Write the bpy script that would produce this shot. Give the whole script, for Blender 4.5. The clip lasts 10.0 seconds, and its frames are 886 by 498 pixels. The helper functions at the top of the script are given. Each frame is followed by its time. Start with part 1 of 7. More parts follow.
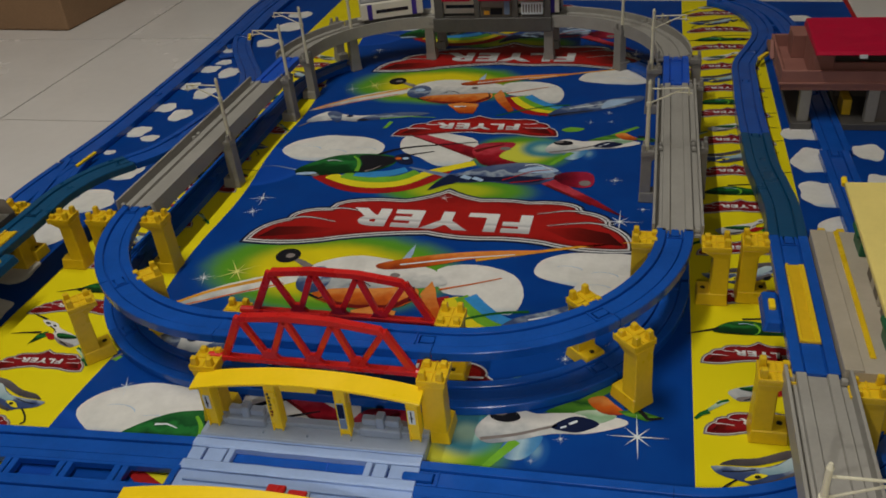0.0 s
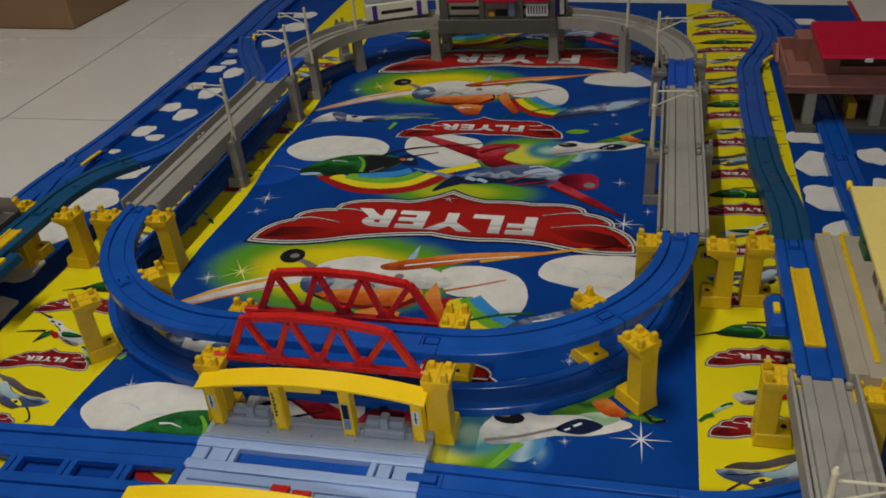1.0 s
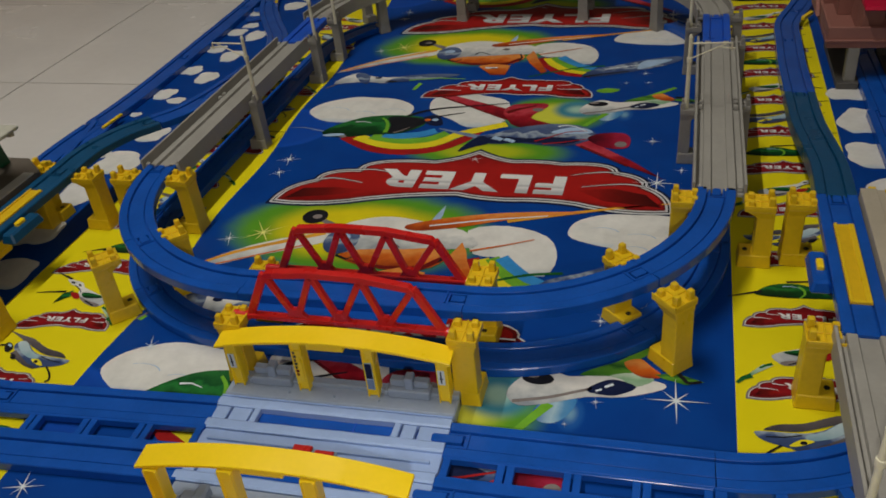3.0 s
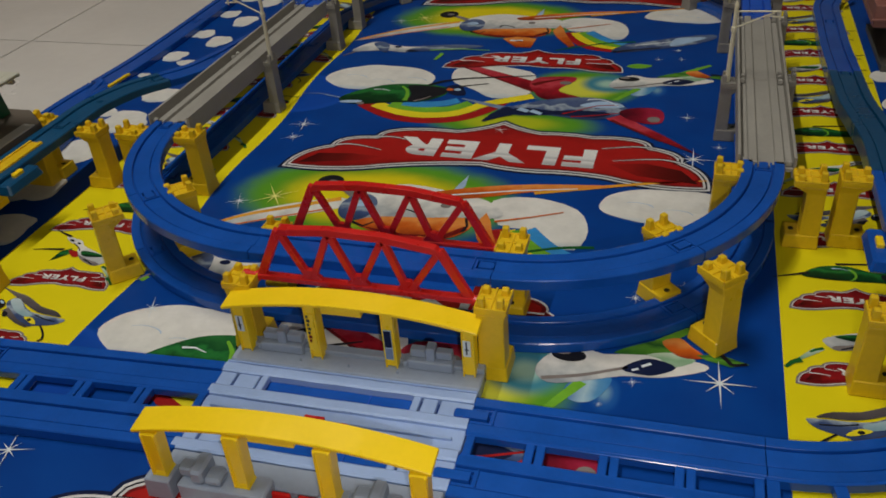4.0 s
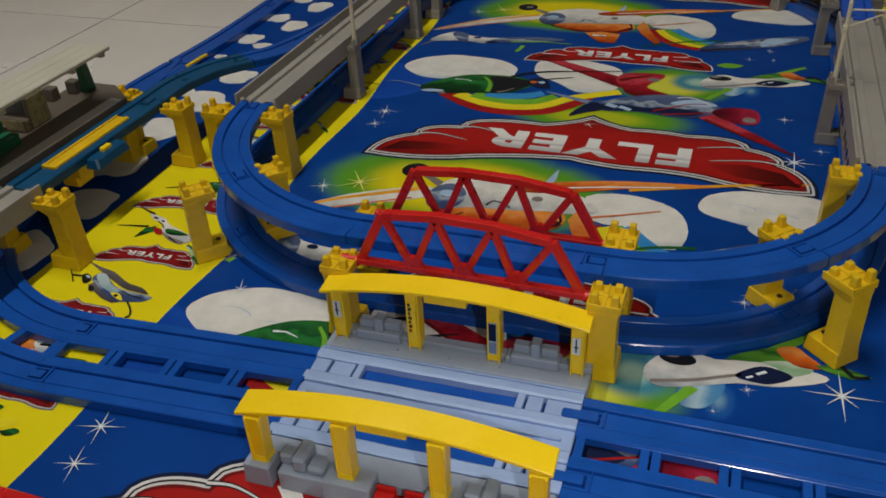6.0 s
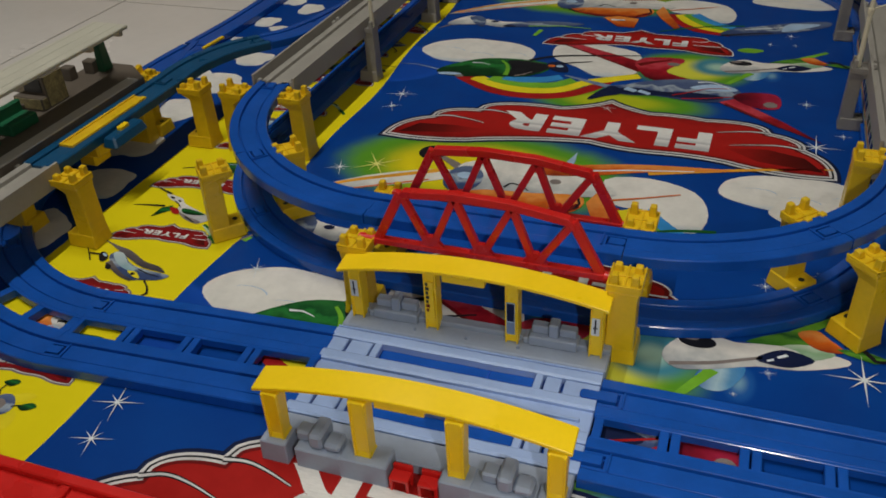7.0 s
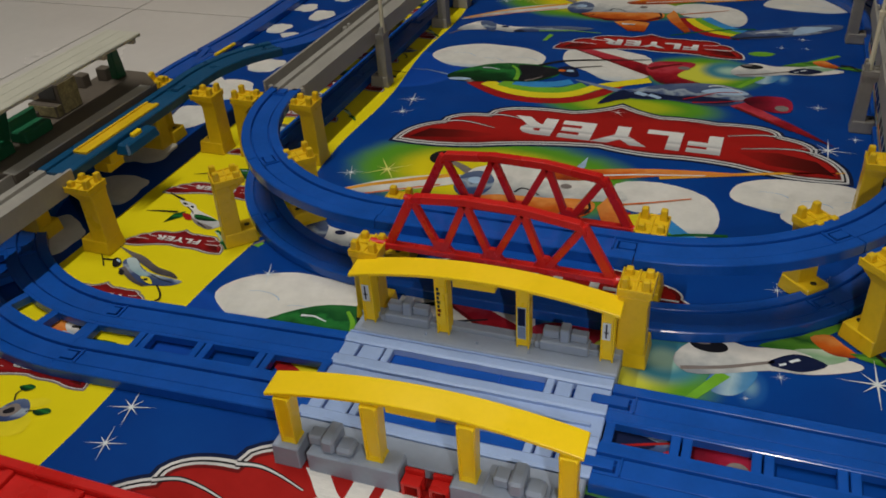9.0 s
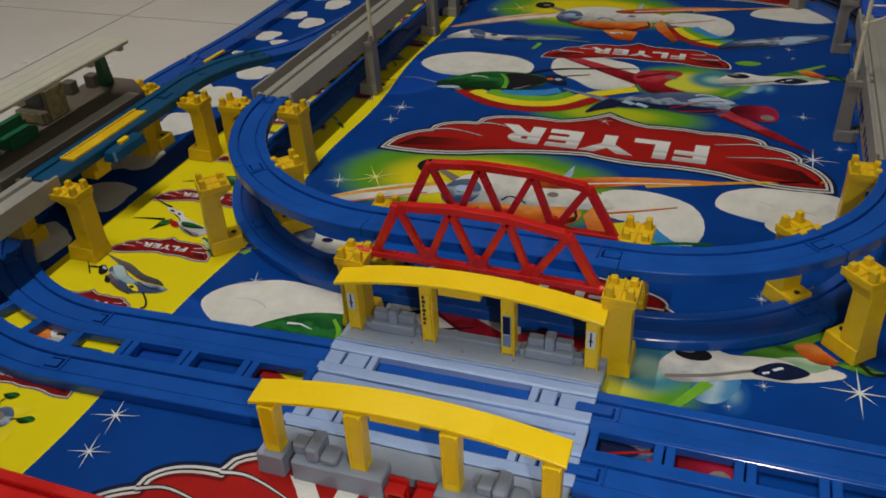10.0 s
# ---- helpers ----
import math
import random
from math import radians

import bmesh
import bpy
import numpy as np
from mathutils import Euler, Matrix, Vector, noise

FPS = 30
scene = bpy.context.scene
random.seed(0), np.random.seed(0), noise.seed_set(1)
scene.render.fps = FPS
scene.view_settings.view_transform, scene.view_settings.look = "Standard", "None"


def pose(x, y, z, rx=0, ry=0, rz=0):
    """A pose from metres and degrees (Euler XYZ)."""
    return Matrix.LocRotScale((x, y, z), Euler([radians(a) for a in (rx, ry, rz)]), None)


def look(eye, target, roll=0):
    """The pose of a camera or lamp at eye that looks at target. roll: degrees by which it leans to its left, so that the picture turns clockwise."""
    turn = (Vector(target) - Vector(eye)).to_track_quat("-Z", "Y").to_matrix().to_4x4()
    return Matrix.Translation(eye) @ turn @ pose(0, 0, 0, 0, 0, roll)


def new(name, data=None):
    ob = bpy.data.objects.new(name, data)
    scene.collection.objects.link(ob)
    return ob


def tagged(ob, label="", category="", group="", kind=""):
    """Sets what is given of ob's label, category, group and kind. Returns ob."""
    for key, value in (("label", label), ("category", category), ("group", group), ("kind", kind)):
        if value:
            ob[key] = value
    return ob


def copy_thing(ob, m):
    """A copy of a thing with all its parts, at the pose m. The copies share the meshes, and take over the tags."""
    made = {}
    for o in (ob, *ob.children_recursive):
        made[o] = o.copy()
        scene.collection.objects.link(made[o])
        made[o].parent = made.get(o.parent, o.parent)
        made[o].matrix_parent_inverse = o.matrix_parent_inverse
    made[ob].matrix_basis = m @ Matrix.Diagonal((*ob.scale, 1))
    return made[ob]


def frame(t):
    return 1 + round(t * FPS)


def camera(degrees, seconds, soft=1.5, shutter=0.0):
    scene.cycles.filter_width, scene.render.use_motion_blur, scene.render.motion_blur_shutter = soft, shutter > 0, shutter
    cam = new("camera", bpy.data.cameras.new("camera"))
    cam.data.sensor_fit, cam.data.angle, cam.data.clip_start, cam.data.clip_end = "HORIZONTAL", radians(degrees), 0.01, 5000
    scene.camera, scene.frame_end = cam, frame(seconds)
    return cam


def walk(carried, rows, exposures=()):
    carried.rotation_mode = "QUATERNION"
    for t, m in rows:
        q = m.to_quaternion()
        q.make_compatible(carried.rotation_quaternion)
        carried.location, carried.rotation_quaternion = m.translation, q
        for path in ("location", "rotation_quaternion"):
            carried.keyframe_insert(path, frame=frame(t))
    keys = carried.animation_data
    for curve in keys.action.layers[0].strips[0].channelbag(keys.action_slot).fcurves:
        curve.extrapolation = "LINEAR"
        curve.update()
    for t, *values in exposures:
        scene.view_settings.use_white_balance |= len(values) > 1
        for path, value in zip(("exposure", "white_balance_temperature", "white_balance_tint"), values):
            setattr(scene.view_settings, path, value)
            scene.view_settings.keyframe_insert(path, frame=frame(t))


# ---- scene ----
cam = camera(54.9, 10.0, soft=1.72)
PATH = [
    (0, (0.29, -0.591, 0.564), (-0.167, 1.036, -0.506), -5.6),
    (0.5, (0.291, -0.591, 0.563), (-0.168, 1.037, -0.502), -5.4),
    (1, (0.287, -0.592, 0.565), (-0.174, 1.035, -0.503), -5.3),
    (1.5, (0.288, -0.591, 0.564), (-0.173, 1.034, -0.506), -5.3),
    (2, (0.29, -0.591, 0.563), (-0.17, 1.033, -0.51), -5.5),
    (2.5, (0.29, -0.588, 0.556), (-0.189, 1.021, -0.53), -5.9),
    (3, (0.281, -0.579, 0.534), (-0.235, 1.002, -0.576), -6.6),
    (3.2, (0.272, -0.576, 0.522), (-0.25, 0.996, -0.598), -6.5),
    (4.3, (0.239, -0.553, 0.475), (-0.278, 1.030, -0.633), -3.7),
    (4.5, (0.233, -0.554, 0.475), (-0.288, 1.033, -0.625), -3.3),
    (5, (0.22, -0.556, 0.477), (-0.315, 1.039, -0.605), -3.1),
    (5.5, (0.205, -0.556, 0.47), (-0.351, 1.027, -0.618), -3.2),
    (6, (0.182, -0.558, 0.462), (-0.404, 0.998, -0.649), -3.3),
    (7.5, (0.177, -0.561, 0.45), (-0.442, 0.972, -0.676), -3.6),
    (8, (0.178, -0.561, 0.453), (-0.456, 0.969, -0.669), -4.0),
    (8.5, (0.177, -0.561, 0.453), (-0.46, 0.968, -0.667), -4.0),
    (9, (0.178, -0.562, 0.453), (-0.458, 0.971, -0.664), -4.0),
    (9.5, (0.181, -0.561, 0.454), (-0.449, 0.98, -0.653), -3.8),
    (10, (0.183, -0.561, 0.455), (-0.437, 0.986, -0.65), -3.5),
]
walk(cam, [(t, look(eye, target, roll)) for t, eye, target, roll in PATH])

# ---- world and light ----
world = bpy.data.worlds.new("world")
scene.world = world
world.use_nodes = True
world.node_tree.nodes["Background"].inputs[0].default_value = (0.9, 0.93, 1.0, 1)
world.node_tree.nodes["Background"].inputs[1].default_value = 0.06

# a fluorescent tube on the ceiling, running along the layout to its left
TUBE = (-0.46, -0.05, 2.315, 1.20)  # x, y, height and length
lamp = bpy.data.lights.new("tube_light", "AREA")
lamp.shape, lamp.size, lamp.size_y, lamp.energy, lamp.color = "RECTANGLE", 0.035, TUBE[3], 27.0, (1.0, 0.965, 0.885)
lamp_ob = new("tube_light", lamp)
lamp_ob.matrix_world = pose(*TUBE[:3])
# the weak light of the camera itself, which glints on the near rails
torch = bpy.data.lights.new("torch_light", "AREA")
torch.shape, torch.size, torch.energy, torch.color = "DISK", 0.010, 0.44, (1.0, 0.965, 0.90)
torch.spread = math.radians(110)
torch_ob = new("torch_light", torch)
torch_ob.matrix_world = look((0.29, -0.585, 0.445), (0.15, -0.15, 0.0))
# added fill light behind the camera, set in a made-up curtained window
FILL_WINDOW = (0.2, 1.8, 1.15, 2.28)  # x from, x to, z from, z to, in the south wall
south_fill = bpy.data.lights.new("south_fill_light", "AREA")
south_fill.shape, south_fill.size, south_fill.size_y, south_fill.energy, south_fill.color = "RECTANGLE", FILL_WINDOW[1] - FILL_WINDOW[0], FILL_WINDOW[3] - FILL_WINDOW[2], 5.5, (1.0, 0.97, 0.90)
south_fill_ob = new("south_fill_light", south_fill)
south_fill_ob.matrix_world = look(((FILL_WINDOW[0] + FILL_WINDOW[1]) / 2, -2.58, (FILL_WINDOW[2] + FILL_WINDOW[3]) / 2), ((FILL_WINDOW[0] + FILL_WINDOW[1]) / 2, 0, (FILL_WINDOW[2] + FILL_WINDOW[3]) / 2 - 0.5))
scene.view_settings.exposure = 0.0


# ---- materials ----
def material(name, color, rough=0.4, vary=0.12, scale=30.0, bump=0.04, metal=0.0, coat=0.0, fine=220.0, spec=0.5):
    m = bpy.data.materials.new(name)
    m.use_nodes = True
    nt = m.node_tree
    b = nt.nodes["Principled BSDF"]
    b.inputs["Metallic"].default_value = metal
    b.inputs["Coat Weight"].default_value = coat
    b.inputs["Specular IOR Level"].default_value = spec
    co = nt.nodes.new("ShaderNodeTexCoord")
    info = nt.nodes.new("ShaderNodeObjectInfo")
    add = nt.nodes.new("ShaderNodeVectorMath")
    nt.links.new(co.outputs["Object"], add.inputs[0])
    nt.links.new(info.outputs["Random"], add.inputs[1])
    big = nt.nodes.new("ShaderNodeTexNoise")
    big.inputs["Scale"].default_value = scale
    big.inputs["Detail"].default_value = 4
    small = nt.nodes.new("ShaderNodeTexNoise")
    small.inputs["Scale"].default_value = fine
    small.inputs["Detail"].default_value = 3
    for n in (big, small):
        nt.links.new(add.outputs[0], n.inputs["Vector"])
    mixf = nt.nodes.new("ShaderNodeMath")
    mixf.operation = "MULTIPLY_ADD"
    nt.links.new(small.outputs[0], mixf.inputs[0])
    mixf.inputs[1].default_value = 0.45
    nt.links.new(big.outputs[0], mixf.inputs[2])
    ramp = nt.nodes.new("ShaderNodeMapRange")
    ramp.inputs["From Min"].default_value, ramp.inputs["From Max"].default_value = 0.4, 1.05
    ramp.inputs["To Min"].default_value, ramp.inputs["To Max"].default_value = 1 - vary, 1 + vary
    nt.links.new(mixf.outputs[0], ramp.inputs["Value"])
    mul = nt.nodes.new("ShaderNodeVectorMath")
    mul.operation = "SCALE"
    mul.inputs[0].default_value = color[:3]
    nt.links.new(ramp.outputs[0], mul.inputs["Scale"])
    nt.links.new(mul.outputs[0], b.inputs["Base Color"])
    r2 = nt.nodes.new("ShaderNodeMapRange")
    r2.inputs["From Min"].default_value, r2.inputs["From Max"].default_value = 0.3, 0.7
    r2.inputs["To Min"].default_value, r2.inputs["To Max"].default_value = max(0.03, rough - 0.07), rough + 0.09
    nt.links.new(big.outputs[0], r2.inputs["Value"])
    nt.links.new(r2.outputs[0], b.inputs["Roughness"])
    if bump:
        bp = nt.nodes.new("ShaderNodeBump")
        bp.inputs["Strength"].default_value = bump
        bp.inputs["Distance"].default_value = 0.001
        nt.links.new(small.outputs[0], bp.inputs["Height"])
        nt.links.new(bp.outputs[0], b.inputs["Normal"])
    return m


BLUE = material("blue_plastic", (0.008, 0.082, 0.41), 0.17, 0.16, spec=0.35)
BLUE2 = material("bright_blue_plastic", (0.01, 0.09, 0.55), 0.34, 0.14)
TEAL = material("teal_plastic", (0.004, 0.068, 0.165), 0.32, 0.16)
LIGHTBLUE = material("pale_blue_plastic", (0.31, 0.43, 0.71), 0.38, 0.1)
SLATE = material("slate_grey_plastic", (0.29, 0.345, 0.45), 0.38, 0.10)
YELLOW = material("yellow_plastic", (0.76, 0.50, 0.012), 0.32, 0.12)
SUN = material("bright_yellow_plastic", (0.96, 0.66, 0.008), 0.33, 0.06)
AMBER = material("amber_plastic", (0.72, 0.45, 0.010), 0.36, 0.14)
PALEYELLOW = material("pale_yellow_plastic", (0.86, 0.70, 0.22), 0.4, 0.06)
GREY = material("grey_plastic", (0.33, 0.315, 0.285), 0.45, 0.12)
GREYSIDE = material("warm_grey_plastic", (0.26, 0.245, 0.22), 0.5, 0.14)
DARKGREY = material("dark_grey_plastic", (0.085, 0.08, 0.075), 0.5, 0.2)
RED = material("red_plastic", (0.60, 0.014, 0.012), 0.30, 0.12)
CRIMSON = material("crimson_plastic", (0.46, 0.003, 0.035), 0.45, 0.1, spec=0.25)
CREAM = material("cream_plastic", (0.70, 0.66, 0.50), 0.45, 0.08)
PINK = material("dusty_pink_plastic", (0.30, 0.125, 0.10), 0.5, 0.12)
BEIGE = material("beige_plastic", (0.42, 0.37, 0.29), 0.5, 0.1)
GREEN = material("green_plastic", (0.008, 0.11, 0.048), 0.45, 0.15)
PALEGREEN = material("pale_green_plastic", (0.50, 0.49, 0.41), 0.5, 0.08)
# grey of the left platform edge, lightened in place of light the canopy blocks
LIGHTENEDGREY = material("lightened_grey_plastic", (0.50, 0.49, 0.46), 0.45, 0.1)
BROWN = material("brown_grey_plastic", (0.115, 0.095, 0.075), 0.5, 0.15)
BLACK = material("black_plastic", (0.012, 0.012, 0.013), 0.35, 0.2)
WHITE = material("white_plastic", (0.74, 0.70, 0.60), 0.36, 0.06)
PURPLE = material("violet_stripe_paint", (0.045, 0.02, 0.28), 0.4, 0.1)
ROOFGREY = material("roof_grey_plastic", (0.21, 0.215, 0.215), 0.42, 0.12)
CARBROWN = material("car_brown_plastic", (0.10, 0.09, 0.085), 0.42, 0.15)
CARMAROON = material("maroon_band_paint", (0.11, 0.02, 0.025), 0.4, 0.12)
CARSILVER = material("silver_band_paint", (0.42, 0.42, 0.46), 0.3, 0.08, metal=0.4)
CARGREEN = material("green_line_paint", (0.10, 0.32, 0.12), 0.4, 0.1)
CARGREY = material("pale_grey_car_plastic", (0.34, 0.36, 0.33), 0.4, 0.1)
GLASSDARK = material("dark_window_plastic", (0.012, 0.013, 0.016), 0.18, 0.2)
METAL = material("steel", (0.55, 0.55, 0.55), 0.3, 0.1, metal=1.0)
CARD = material("cardboard", (0.27, 0.16, 0.085), 0.8, 0.18, scale=6, bump=0.1)
WALLPAINT = material("tan_wall_paint", (0.44, 0.40, 0.33), 0.8, 0.05, scale=2)
CEILPAINT = material("white_ceiling_paint", (0.62, 0.61, 0.58), 0.85, 0.04, scale=2)
TILE = material("white_glazed_tile", (0.68, 0.65, 0.62), 0.22, 0.05, scale=5, bump=0.02, fine=60)
GROUT = material("grey_grout", (0.085, 0.075, 0.065), 0.9, 0.2)


def ink(name, color, vary=0.1):
    return material(name, color, 0.42, vary, scale=40, bump=0.0, fine=150, spec=0.10)


INKRED = ink("print_red", (0.34, 0.012, 0.012), 0.25)
INKDARKRED = ink("print_dark_red", (0.15, 0.008, 0.008))
INKWHITE = ink("print_white", (0.69, 0.74, 0.77), 0.07)
INKSILVER = ink("print_silver", (0.60, 0.60, 0.60), 0.2)
INKBLACK = ink("print_black", (0.012, 0.012, 0.016))
INKNAVY = ink("print_navy", (0.008, 0.014, 0.05))
INKORANGE = ink("print_orange", (0.62, 0.135, 0.012), 0.25)
INKAMBER = ink("print_amber", (0.70, 0.33, 0.03), 0.2)
INKGREEN = ink("print_green", (0.012, 0.10, 0.022), 0.35)
INKLEAF = ink("print_leaf_green", (0.16, 0.40, 0.03), 0.2)
INKSKY = ink("print_sky_blue", (0.04, 0.26, 0.60), 0.2)
INKSTEEL = ink("print_steel_blue", (0.17, 0.23, 0.36), 0.35)
INKGREY = ink("print_grey", (0.21, 0.18, 0.17), 0.3)
INKYELLOW = ink("print_yellow", (0.76, 0.64, 0.02), 0.1)
INKLEMON = ink("print_lemon", (0.78, 0.76, 0.22), 0.1)
INKPALE = ink("print_pale_blue", (0.36, 0.50, 0.68), 0.2)



def shaded_ink(name, stops, along="Y", wave=0.75):
    """Printed ink whose tone runs across the printed area, as airbrushed artwork does."""
    m = ink(name, (1, 1, 1), 0.12)
    nt = m.node_tree
    co = nt.nodes.new("ShaderNodeTexCoord")
    sep = nt.nodes.new("ShaderNodeSeparateXYZ")
    nt.links.new(co.outputs["Generated"], sep.inputs[0])
    noise = nt.nodes.new("ShaderNodeTexNoise")
    noise.inputs["Scale"].default_value, noise.inputs["Detail"].default_value = 58.0, 4.0
    nt.links.new(co.outputs["Object"], noise.inputs["Vector"])
    add = nt.nodes.new("ShaderNodeMath")
    add.operation = "MULTIPLY_ADD"
    nt.links.new(noise.outputs[0], add.inputs[0])
    add.inputs[1].default_value = wave
    nt.links.new(sep.outputs[along], add.inputs[2])
    sub = nt.nodes.new("ShaderNodeMath")
    sub.operation = "SUBTRACT"
    nt.links.new(add.outputs[0], sub.inputs[0])
    sub.inputs[1].default_value = wave * 0.5
    ramp = nt.nodes.new("ShaderNodeValToRGB")
    els = ramp.color_ramp.elements
    for k, (p, c) in enumerate(stops):
        e = els[k] if k < 2 else els.new(p)
        e.position, e.color = p, (*c, 1)
    nt.links.new(sub.outputs[0], ramp.inputs[0])
    scale = [n for n in nt.nodes if n.type == "VECT_MATH" and n.operation == "SCALE"][0]
    nt.links.new(ramp.outputs[0], scale.inputs[0])
    return m


STEELART = shaded_ink("print_steel_art", [(0.0, (0.03, 0.05, 0.13)), (1.0, (0.12, 0.16, 0.26)), (0.34, (0.05, 0.08, 0.19)), (0.52, (0.32, 0.38, 0.44)), (0.64, (0.06, 0.09, 0.20))])
GREENART = shaded_ink("print_green_art", [(0.0, (0.004, 0.02, 0.008)), (1.0, (0.02, 0.13, 0.03)), (0.40, (0.006, 0.05, 0.012)), (0.62, (0.02, 0.17, 0.035)), (0.74, (0.008, 0.07, 0.018))])
REDART = shaded_ink("print_red_art", [(0.0, (0.09, 0.003, 0.008)), (1.0, (0.34, 0.012, 0.03)), (0.45, (0.32, 0.010, 0.02)), (0.70, (0.50, 0.05, 0.07))])
ORANGEART = shaded_ink("print_orange_art", [(0.0, (0.26, 0.035, 0.008)), (1.0, (0.70, 0.22, 0.03)), (0.45, (0.58, 0.115, 0.012)), (0.75, (0.72, 0.26, 0.06))])
WHITEART = shaded_ink("print_white_art", [(0.0, (0.26, 0.29, 0.33)), (1.0, (0.66, 0.65, 0.61)), (0.36, (0.50, 0.51, 0.50)), (0.62, (0.72, 0.70, 0.66))])
CLOUDART = shaded_ink("print_cloud", [(0.0, (0.46, 0.55, 0.62)), (1.0, (0.72, 0.70, 0.66)), (0.16, (0.68, 0.67, 0.63))], wave=0.12)
SILVERART = shaded_ink("print_silver_art", [(0.0, (0.74, 0.73, 0.71)), (1.0, (0.44, 0.44, 0.45)), (0.45, (0.66, 0.66, 0.65)), (0.60, (0.46, 0.46, 0.47)), (0.72, (0.68, 0.67, 0.66))], wave=0.1)
FIELDART = shaded_ink("print_banner_red", [(0.0, (0.20, 0.006, 0.006)), (1.0, (0.22, 0.008, 0.008)), (0.25, (0.36, 0.012, 0.010)), (0.75, (0.37, 0.013, 0.011))], wave=0.3)
DEEPART = shaded_ink("print_deep_red", [(0.0, (0.10, 0.004, 0.006)), (1.0, (0.14, 0.006, 0.010)), (0.25, (0.24, 0.009, 0.012)), (0.75, (0.22, 0.009, 0.012))], wave=0.3)
TIPLEFT = shaded_ink("print_wing_tip", [(0.0, (0.035, 0.003, 0.003)), (1.0, (0.35, 0.012, 0.010)), (0.45, (0.12, 0.006, 0.005))], along="X", wave=0.2)
TIPRIGHT = shaded_ink("print_wing_end", [(0.0, (0.35, 0.012, 0.010)), (1.0, (0.035, 0.003, 0.003)), (0.55, (0.12, 0.006, 0.005))], along="X", wave=0.2)
LEAFART = shaded_ink("print_leaf_art", [(0.0, (0.03, 0.14, 0.015)), (1.0, (0.15, 0.36, 0.03)), (0.5, (0.10, 0.28, 0.03)), (0.7, (0.02, 0.10, 0.02))])
MINTART = shaded_ink("print_mint_art", [(0.0, (0.30, 0.42, 0.30)), (1.0, (0.55, 0.64, 0.50)), (0.5, (0.22, 0.38, 0.22))])
CYANART = shaded_ink("print_cyan_art", [(0.0, (0.22, 0.36, 0.42)), (1.0, (0.52, 0.62, 0.64)), (0.5, (0.40, 0.52, 0.56))])
BROWNART = shaded_ink("print_brown_art", [(0.0, (0.05, 0.045, 0.05)), (1.0, (0.16, 0.14, 0.14)), (0.5, (0.10, 0.085, 0.09))])
DROPART = shaded_ink("print_drop", [(0.0, (0.02, 0.12, 0.40)), (1.0, (0.05, 0.22, 0.50)), (0.5, (0.36, 0.52, 0.60)), (0.72, (0.10, 0.28, 0.50))], along="X", wave=0.25)
NOSEART = shaded_ink("print_dark_nose", [(0.0, (0.05, 0.003, 0.01)), (1.0, (0.40, 0.02, 0.06)), (0.5, (0.20, 0.006, 0.02))], along="X")

PERIOD = 0.590


